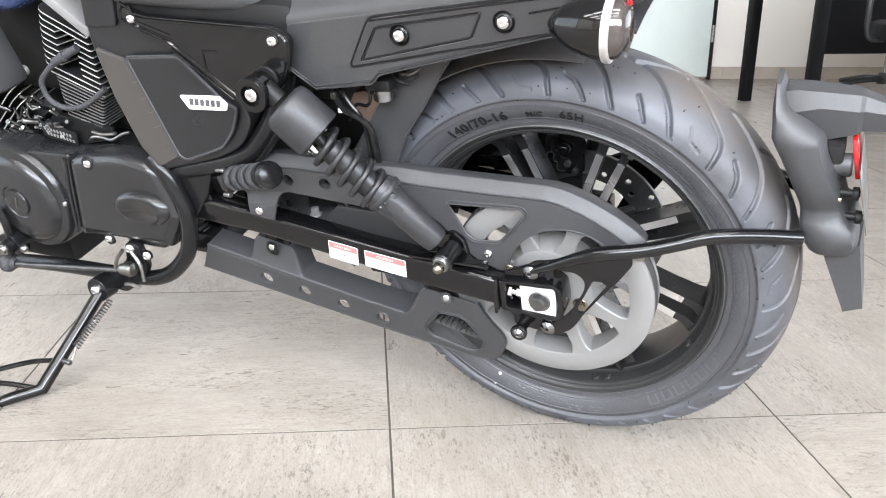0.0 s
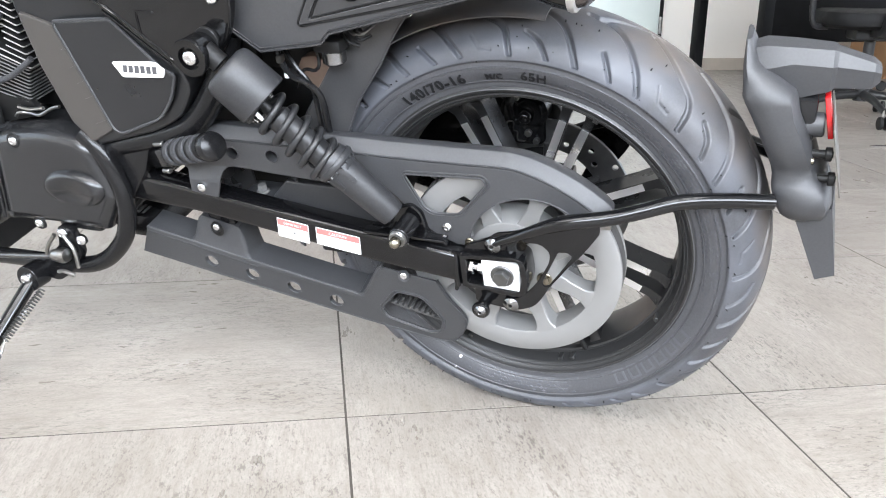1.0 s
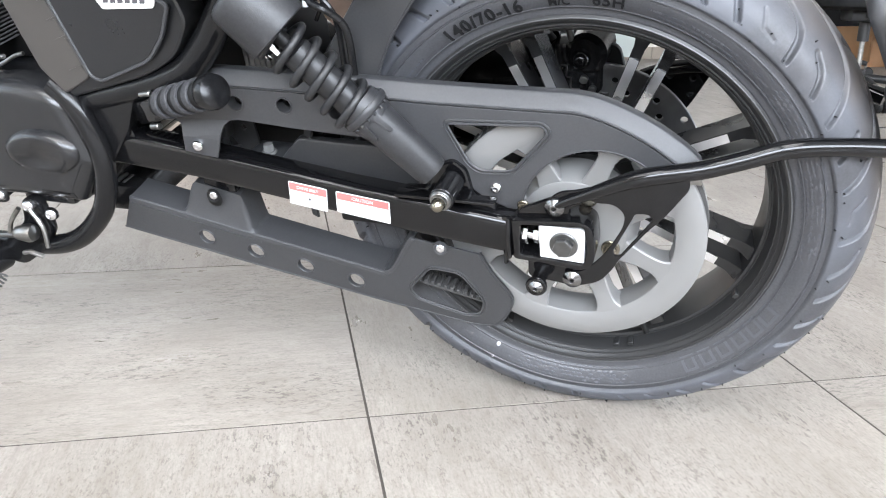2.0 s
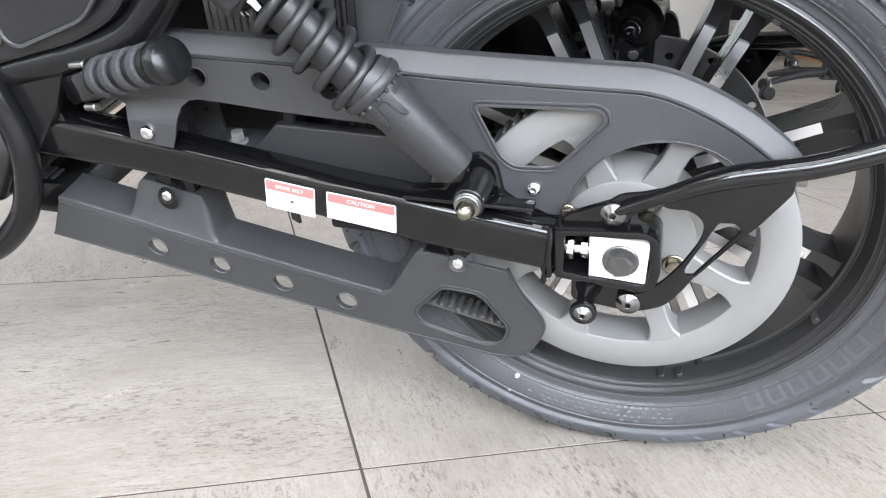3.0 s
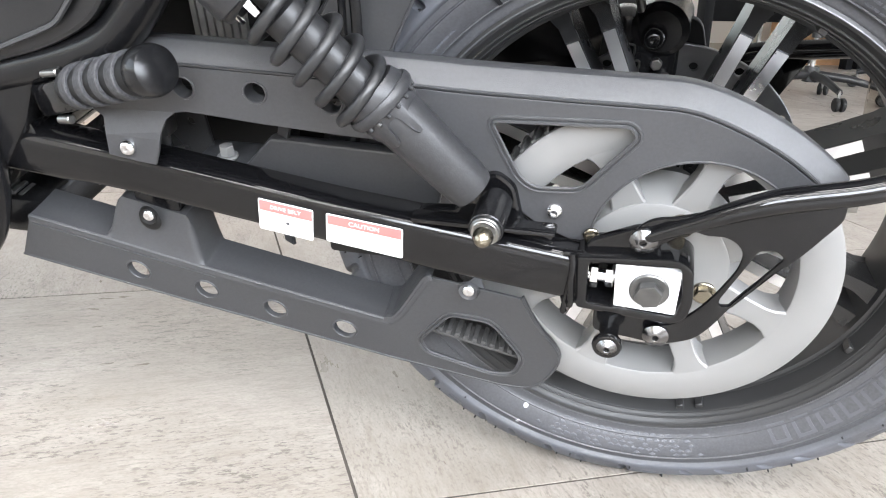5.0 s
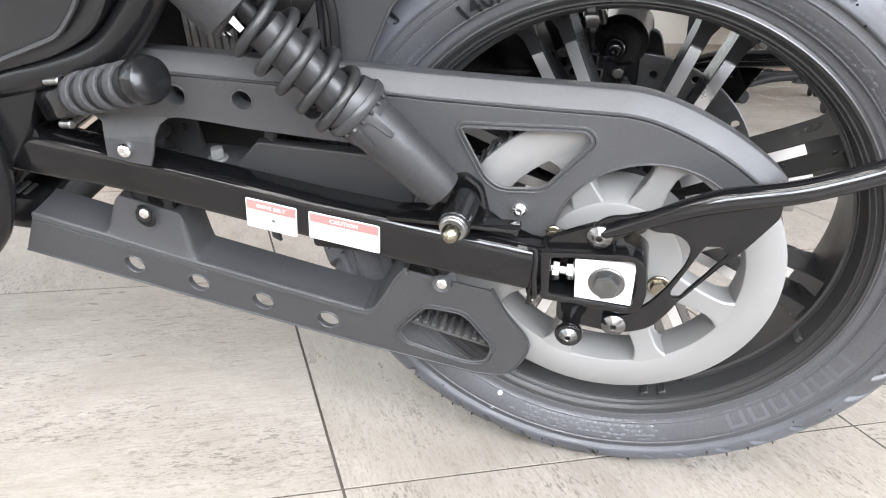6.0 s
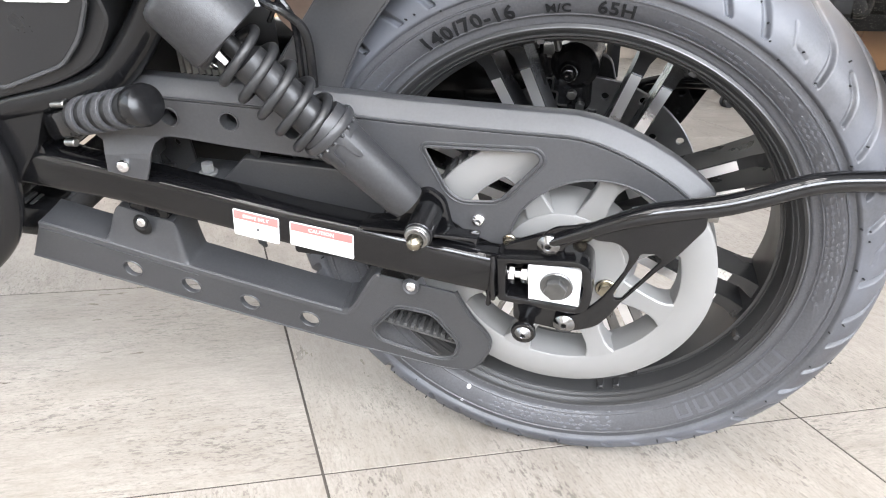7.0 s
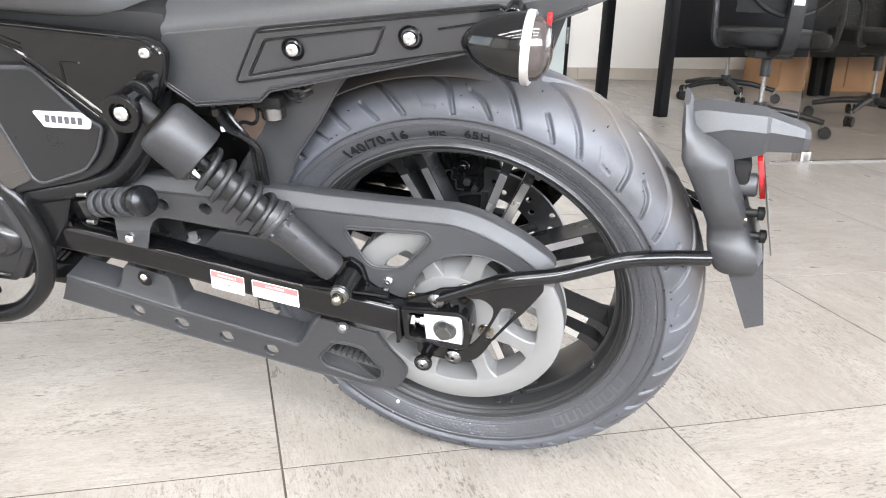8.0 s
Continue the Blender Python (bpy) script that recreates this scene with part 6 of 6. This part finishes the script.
flap = [[(0.318 + 0.034 * t, -0.034 + 0.006 * t, 0.375 - 0.090 * t), (0.320 + 0.034 * t, 0.034 - 0.006 * t, 0.375 - 0.090 * t), (0.360 + 0.013 * t, 0.030 - 0.006 * t, 0.385 - 0.092 * t), (0.357 + 0.016 * t, -0.030 + 0.006 * t, 0.385 - 0.094 * t)] for t in (0, 0.25, 0.5, 0.75, 0.97, 1.0)]
part("mud_flap", loft(flap), PLASTIC, hugger)
lamp_rows = []
for x, z0, zc, z1, w in ((0.250, 0.528, 0.537, 0.560, 0.024), (0.268, 0.520, 0.5440, 0.5655, 0.027), (0.296, 0.509, 0.5510, 0.5645, 0.027), (0.334, 0.5185, 0.5470, 0.5620, 0.022), (0.3385, 0.5215, 0.5465, 0.5600, 0.018), (0.374, 0.5225, 0.5420, 0.5485, 0.016), (0.381, 0.5285, 0.5390, 0.5430, 0.012)):
    lamp_rows.append([(x, -w, zc), (x, -w * 0.55, z1), (x, w * 0.55, z1), (x, w, zc), (x, w * 0.8, z0), (x, -w * 0.8, z0)])
part("plate_light_arm", loft(lamp_rows), PLASTIC, hugger, smooth=25)
part("lamp_housing", lathe([(0.0, 0.0135), (0.026, 0.0135), (0.028, 0.011), (0.028, 0)], (0.308, -0.014, 0.478), (1, 0, 0.05), 24), PLASTIC, hugger)
part("lamp_housing", box((0.300, -0.026, 0.462), (0.326, 0.026, 0.512), 0.004), FRAME, hugger)
part("red_reflector", moved(box((-0.0030, -0.019, -0.0245), (0.0030, 0.019, 0.0245), 0.0012), Matrix.Translation((0.3390, 0, 0.4885)) @ Matrix.Rotation(radians(-11), 4, "Y")), RED_LENS, hugger, "red rear reflector")
part("number_plate_bracket", moved(box((-0.0008, -0.050, -0.041), (0.0008, 0.050, 0.041), 0.0006), Matrix.Translation((0.3515, 0, 0.4510)) @ Matrix.Rotation(radians(-12), 4, "Y")), STEEL, hugger)
for x, z in ((0.3440, 0.4525), (0.3505, 0.4226)):
    part("bracket_damper", joined(cylinder((x - 0.020, -0.030, z), (x + 0.004, -0.030, z), 0.0045), cylinder((x - 0.004, -0.030, z), (x + 0.003, -0.030, z), 0.0078)), DARK, hugger, "black rubber damper")
part("bracket_screw", cylinder((0.322, -0.036, 0.446), (0.330, -0.036, 0.446), 0.004), BRASS, hugger)

# engine: crankcase covers, finned cylinders, leads
case = part("crankcase", box((-1.00, -0.120, 0.290), (-0.605, 0.13, 0.440), 0.02, 3), CRINKLE, bike, "black engine crankcase")
main_cover = fillet([(-0.748, 0.439), (-0.702, 0.451), (-0.641, 0.458), (-0.590, 0.448), (-0.572, 0.434), (-0.552, 0.359), (-0.594, 0.299), (-0.678, 0.300), (-0.786, 0.298), (-0.763, 0.381)], [0.012, 0.02, 0.02, 0.02, 0.012, 0.004, 0.004, 0.02, 0.01, 0.03])
part("clutch_cover", plate(main_cover, -0.151, 0.055, bevel=0.017, steps=4), CRINKLE, case, "satin black engine side cover", smooth=55)
lobe_rows = []
for s, y in ((1.0, -0.148), (0.96, -0.1545), (0.86, -0.1600), (0.74, -0.1618), (0.66, -0.1612), (0.2, -0.1590)):
    lobe_rows.append([(-0.622 + 0.054 * s * math.cos(a) + 0.008 * math.sin(a), y + (0.006 if math.sin(a) < 0 and s < 0.9 else 0.0) * -math.sin(a), 0.371 + 0.030 * s * math.sin(a) - 0.002 * s * math.cos(a)) for a in [2 * math.pi * i / 40 for i in range(40)]])
part("cover_lobe", loft(lobe_rows), CRINKLE, case, smooth=60)
part("alternator_cover", lathe([(0.06, 0.0), (0.06, 0.100), (0.018, 0.098), (0.008, 0.092), (0.006, 0.080), (0.000, 0.077), (-0.004, 0.068), (-0.006, 0.063), (-0.006, 0.030), (-0.004, 0.028), (-0.004, 0.0)], (-0.890, -0.154, 0.351), (0, 1, 0), 64), CRINKLE, case, "round satin black alternator cover")
part("cover_cap", lathe([(0.0, 0.024), (-0.003, 0.023), (-0.003, 0.0)], (-0.890, -0.1585, 0.351), (0, 1, 0), 28), CRINKLE, case)
part("cap_slot", moved(box((-0.0015, -0.0006, -0.011), (0.0015, 0.0006, 0.011), 0.0004), Matrix.Translation((-0.890, -0.1620, 0.351)) @ Matrix.Rotation(radians(20), 4, "Y")), STEEL, case)
part("cover_seam", sweep(smooth_path([(-0.752, -0.1470, 0.441), (-0.770, -0.1475, 0.381), (-0.792, -0.1450, 0.300)], 6), 0.0032, 8), CRINKLE, case)
part("cover_flange", plate(fillet([(-0.850, 0.440), (-0.752, 0.443), (-0.768, 0.381), (-0.790, 0.296), (-0.85, 0.275)], 0.01), -0.138, 0.04, bevel=0.004), CRINKLE, case)
for p in ((-0.702, -0.1505, 0.439), (-0.802, -0.1415, 0.351), (-0.722, -0.1485, 0.299)):
    # raised dark ring paints the shaded recess round the bolt
    part("bolt_recess", lathe([(-0.0006, 0.0075), (-0.001, 0.0105), (0.002, 0.0115)], p, (0, 1, 0), 24), DARK, case)
    dome_bolt(p, 0.0072, case, CHROME, "cover_bolt", "bright cover bolt", 0.005)
part("drain_flange", box((-0.70, -0.135, 0.285), (-0.62, -0.02, 0.305), 0.006), CRINKLE, case)


FIN_EDGE = shader("bare_fin_edge", (0.48, 0.475, 0.47), 0.38, metal=0.55, mottle=0.2, mottle_scale=50)
FIN_DULL = shader("worn_fin_edge", (0.16, 0.16, 0.16), 0.4, metal=0.4, mottle=0.25, mottle_scale=50)
FIN = shader("black_fin_paint", (0.010, 0.010, 0.010), 0.45, spec=0.3, mottle=0.2, mottle_scale=30)


def fin(left, right, deep, notch, edge, parent, corner=0.020):
    """A cooling fin: a thin slab whose front edge runs from left to right in a plane of the engine, perhaps notched."""
    left, right = Vector((left[0], -0.10, left[1])), Vector((right[0], -0.10, right[1]))
    along = (right - left).normalized()
    length, back = (right - left).length, Vector((0, 1, 0))
    o = [(0, 0)]
    radii = [corner]
    if notch:
        p, q, d = notch
        o += [(length * p, 0), (length * (p + 0.06), d), (length * (q - 0.02), d), (length * q, 0)]
        radii += [0.001, 0.006, 0.006, 0.001]
    o += [(length, 0), (length, deep), (0, deep)]
    radii += [0.004, 0.010, 0.010]
    bm = plate(fillet(o, radii, 6), -0.0014, 0.0028, bevel=0.0006)
    up = along.cross(back)
    m = Matrix((along, -up, back)).transposed().to_4x4()
    ob = part("fin", moved(bm, Matrix.Translation(left) @ m), FIN, parent)
    return two_tone(ob, edge, lambda f: abs(f.normal.dot(up)) < 0.75 and f.normal.y < 0.3)


def cylinder_fins(name, centre, tilt, count, wide, deep):
    """A finned cylinder: a dark barrel with thin bright-edged fins."""
    m = Matrix.Translation(centre) @ Matrix.Rotation(radians(tilt), 4, "Y") @ Matrix.Rotation(radians(6), 4, "X")
    cyl = part(name, moved(cylinder((0, 0, -0.02), (0, 0, 0.0115 * count + 0.01), 0.048, n=32), m), DARK, bike, "black finned engine cylinder")
    for k in range(count):
        grow = 1.0 - 0.25 * max(0, (3 - k) / 3)
        o = fillet([(-wide * grow, -deep), (wide * grow, -deep), (wide * grow, deep), (-wide * grow, deep)], 0.022, 5)
        bm = plate(o, 0, 0.0028, bevel=0.0006)
        bm2 = moved(bm, m @ Matrix.Translation((0, 0, 0.0115 * k)) @ Matrix.Rotation(radians(90), 4, "X"))
        piece = part("fin", bm2, FIN, cyl)
        two_tone(piece, FIN_EDGE, lambda f: abs(f.normal.dot(m.to_3x3() @ Vector((0, 0, 1)))) < 0.3)
    return cyl


# rear cylinder: barrel with close dull fins, head with wide bright ones and a well for the plug
rear = part("rear_cylinder", joined(box((-0.760, -0.050, 0.440), (-0.690, 0.080, 0.580), 0.015), box((-0.750, -0.045, 0.560), (-0.672, 0.080, 0.680), 0.015)), DARK, bike, "black finned engine cylinder")
for k in range(10):
    t = k / 9
    fin((-0.7646 - 0.0072 * t, 0.5568 - 0.0631 * t), (-0.6799 - 0.0200 * t, 0.5226 - 0.0487 * t), 0.17, None, FIN_DULL, rear, 0.012)
for k in range(10):
    t = k / 8
    fin((-0.7530 - 0.0265 * t, 0.6602 - 0.0809 * t), (-0.6690 - 0.0050 * t, 0.6175 - 0.0810 * t), 0.17, (0.36, 0.70, 0.045) if 1 < k < 8 else None, FIN_EDGE, rear)
cylinder_fins("front_cylinder", (-0.93, -0.005, 0.455), -38, 12, 0.066, 0.075)
part("intake_cover", moved(box((-0.055, -0.03, -0.008), (0.045, 0.03, 0.008), 0.004), Matrix.Translation((-0.662, -0.10, 0.664)) @ Matrix.Rotation(radians(40), 4, "Y")), CAST, bike, "pale silver intake cover")
part("engine_top", box((-1.06, -0.05, 0.50), (-0.70, 0.05, 0.70), 0.02), DARK, bike)
part("tank_corner", box((-1.10, -0.13, 0.655), (-0.76, 0.13, 0.80), 0.03, 3), TANK, bike, "blue fuel tank edge")
part("horn_cover", moved(box((-0.045, -0.03, -0.06), (0.045, 0.03, 0.06), 0.012), Matrix.Translation((-0.86, -0.135, 0.60)) @ Matrix.Rotation(radians(-12), 4, "Y")), PANEL, bike)
part("spark_lead", sweep(smooth_path([(-0.7300, -0.114, 0.5865), (-0.7576, -0.116, 0.5677), (-0.7728, -0.117, 0.5533), (-0.7757, -0.117, 0.5364), (-0.7651, -0.117, 0.5186), (-0.7375, -0.116, 0.5114), (-0.7035, -0.115, 0.5187), (-0.6738, -0.113, 0.5344), (-0.6557, -0.110, 0.5461)], 7), 0.0043, 10), PEG_RUBBER, bike, "black spark plug lead")
part("plug_cap", joined(cylinder((-0.6886, -0.104, 0.6045), (-0.7362, -0.114, 0.5836), 0.0062), cylinder((-0.7130, -0.109, 0.5940), (-0.7200, -0.1105, 0.5905), 0.0078)), PEG_RUBBER, bike, "ribbed black plug cap")
dome_bolt((-0.8247, -0.100, 0.5603), 0.0080, case, CAST, "head_bolt", "pale domed head bolt", 0.004)
part("base_gasket_plate", plate(fillet([(-0.83, 0.452), (-0.80, 0.490), (-0.70, 0.480), (-0.69, 0.455), (-0.76, 0.440)], 0.006), -0.100, 0.01), DARK, bike)
for k in range(26):  # studs, nuts and unions round the cylinder bases
    x, z = random.uniform(-0.90, -0.765), random.uniform(0.440, 0.520)
    lean, length = random.uniform(-0.012, 0.008), random.uniform(0.008, 0.020)
    part("case_stud", cylinder((x, -0.096, z), (x + lean, -0.106 - random.uniform(0, 0.010), z + length), random.choice((0.0028, 0.0036, 0.0048)), n=10), random.choice((TURNED, STEEL, DARK_STEEL, STEEL)), case, "bright stud and nut")
for k in range(7):  # thin leads and clips between them
    x, z = random.uniform(-0.90, -0.79), random.uniform(0.445, 0.505)
    part("thin_lead", sweep(smooth_path([(x + 0.011 * j, -0.108 - 0.004 * (j % 2), z + random.uniform(-0.010, 0.010)) for j in range(5)], 4), 0.0016, 6), random.choice((STEEL, DARK, DARK_STEEL)), case)
pipe = joined(sweep(smooth_path([(-0.7294, -0.108, 0.4547), (-0.7181, -0.110, 0.4622), (-0.7015, -0.106, 0.4606), (-0.6803, -0.110, 0.4610), (-0.6571, -0.106, 0.4712), (-0.6403, -0.108, 0.4758)], 5), 0.0024, 8), sweep(smooth_path([(-0.722, -0.104, 0.468), (-0.700, -0.106, 0.4665), (-0.676, -0.104, 0.4690)], 5), 0.0030, 8))
part("clutch_cable_end", pipe, STEEL, case, "bright cable end")
part("case_print", joined(*[moved(box((0, -0.0003, 0), (0.0034, 0.0003, 0.0052), 0), Matrix.Translation((-0.815 + 0.0062 * k + 0.003 * r, -0.1130, 0.4680 - 0.009 * r - 0.0012 * k))) for k in range(9) for r in range(2)]), CAST, case, "stamped marks as plain bars", smooth=0)
part("print_plate", moved(box((-0.035, -0.002, -0.013), (0.035, 0.002, 0.013), 0.002), Matrix.Translation((-0.788, -0.110, 0.4610)) @ Matrix.Rotation(radians(11), 4, "Y")), DARK, case)

# gear linkage, side stand
part("gear_rod", sweep([(-0.9420, -0.175, 0.2283), (-0.7000, -0.165, 0.2520)], 0.0042, 10), DARK_STEEL, bike, "steel gear rod")
part("gear_pivot", joined(cylinder((-0.9424, -0.185, 0.2646), (-0.9424, -0.13, 0.2646), 0.0135), cylinder((-0.9424, -0.172, 0.2646), (-0.9424, -0.150, 0.2646), 0.0235)), FRAME, bike)
part("rod_boot", lathe([(-0.010, 0.0), (-0.010, 0.012), (-0.004, 0.0155), (0.004, 0.0155), (0.010, 0.010), (0.016, 0.010), (0.020, 0.005)], (-0.9642, -0.175, 0.2262), (0.99, 0.03, 0.1), 20), PEG_RUBBER, bike, "rubber rod boot")
part("rod_boot", lathe([(-0.020, 0.005), (-0.014, 0.009), (0.004, 0.0125), (0.012, 0.010), (0.014, 0.0)], (-0.6850, -0.165, 0.2565), (0.99, 0.03, 0.1), 20), STEEL, bike, "steel rod end")
part("sump_block", box((-1.05, -0.105, 0.190), (-0.885, 0.10, 0.300), 0.012), DARK, bike)
part("gear_lever", sweep(smooth_path([(-0.936, -0.165, 0.335), (-0.934, -0.165, 0.305), (-0.9424, -0.165, 0.2646)], 5), 0.0085, 10), FRAME, bike)
hex_bolt((-0.9424, -0.185, 0.2646), 0.0075, bike, STEEL, "pivot_bolt", "steel pivot bolt", 0.006, 0.0100)
dome_bolt((-0.9080, -0.172, 0.2640), 0.0065, bike, STEEL, "rod_joint", "steel rod joint", 0.006)
stand_lug = part("stand_lug", plate(fillet([(-0.700, 0.262), (-0.690, 0.298), (-0.664, 0.298), (-0.660, 0.250), (-0.690, 0.215), (-0.730, 0.190), (-0.765, 0.195), (-0.745, 0.230)], 0.01), -0.150, 0.014, bevel=0.002), FRAME, bike)
dome_bolt((-0.6780, -0.152, 0.2900), 0.0085, stand_lug, CHROME, "lug_bolt", "bright lug bolt", 0.007)
dome_bolt((-0.6478, -0.150, 0.2800), 0.0085, stand_lug, CHROME, "lug_bolt", "bright lug bolt", 0.007)
for pts in ([(-0.6880, -0.160, 0.290), (-0.7040, -0.164, 0.272), (-0.7130, -0.166, 0.254)], [(-0.6700, -0.160, 0.290), (-0.6560, -0.164, 0.268), (-0.6560, -0.168, 0.240)], [(-0.7000, -0.168, 0.226), (-0.6840, -0.172, 0.232), (-0.6700, -0.168, 0.224)]):
    part("lug_link", sweep(smooth_path(pts, 5), 0.0032, 8), STEEL, stand_lug, "bright steel stand link")
knee, foot = Vector((-0.778, -0.330, 0.119)), Vector((-0.830, -0.400, 0.127))
head = Vector((-0.764, -0.165, 0.203))
stand = part("side_stand", sweep([head, head.lerp(knee, 0.5), knee, knee.lerp(foot, 0.5) + Vector((0, 0, 0.002)), foot], [0.011, 0.0105, 0.011, 0.0095, 0.008], 12), GLOSS, bike, "gloss black side stand leg")
part("stand_head", cylinder(head + Vector((0, -0.012, 0.004)), head + Vector((0, 0.016, 0.0)), 0.021), FRAME, stand)
dome_bolt(head + Vector((0, -0.014, 0.006)), 0.0085, stand, CHROME, "stand_bolt", "bright stand bolt", 0.006)
part("stand_tang", sweep(smooth_path([knee.lerp(head, 0.28), knee.lerp(head, 0.28) + Vector((-0.06, -0.02, -0.005)), knee + Vector((-0.13, -0.03, 0.012)), knee + Vector((-0.06, -0.01, 0.004)), knee], 6), 0.0045, 8), GLOSS, stand, "bent foot tang")
s0, s1 = head + Vector((0.024, -0.014, -0.012)), head.lerp(knee, 0.60) + Vector((0.022, 0, 0.006))
ax2 = (s1 - s0).normalized()
g2 = Vector((0, 0, 1)).cross(ax2).normalized()
h2 = ax2.cross(g2)
part("stand_spring", sweep([s0 + (s1 - s0) * (k / 180) + (g2 * math.cos(k * math.pi / 5) + h2 * math.sin(k * math.pi / 5)) * 0.0052 for k in range(181)], 0.0015, 6), DARK_STEEL, stand, "dark return spring")
part("spring_hook", sweep(smooth_path([s1, s1.lerp(knee, 0.3) + Vector((0.012, 0, 0)), head.lerp(knee, 0.72)], 4), 0.002, 6), STEEL, stand)
part("spring_peg", cylinder(head.lerp(knee, 0.72), head.lerp(knee, 0.72) + Vector((0.030, -0.004, 0.004)), 0.0042), DARK_STEEL, stand)


# ---------- floor ----------
floor = part("floor", box((U0, V0, -0.15), (U1, V1, -0.0008), 0), GROUT, smooth=0)
floor.matrix_world = room(0, 0, 0)
tagged(floor, "grey-beige streaked porcelain tile floor with narrow dark joints", "floor", kind="structure")
PITCH, GAP = 0.602, 0.0034
tile_bm = box((0, 0, -0.009), (PITCH - GAP, PITCH - GAP, 0.0), 0)
tile_mesh = bpy.data.meshes.new("tile")
tile_bm.to_mesh(tile_mesh)
tile_bm.free()
tile_mesh.materials.append(TILE)
u_first, v_first = -0.2987 - 8 * PITCH, -0.0573 - 6 * PITCH
for i in range(20):
    for j in range(16):
        tile = new("tile", tile_mesh)
        tile.parent = floor
        turned = (i, j) != (7, 6) and (i + 2 * j) % 5 != 4
        tile.location = (u_first + (i + turned) * PITCH + GAP * (0.5 - turned), v_first + j * PITCH + GAP / 2, 0)
        tile.rotation_euler.z = radians(90) if turned else 0.0
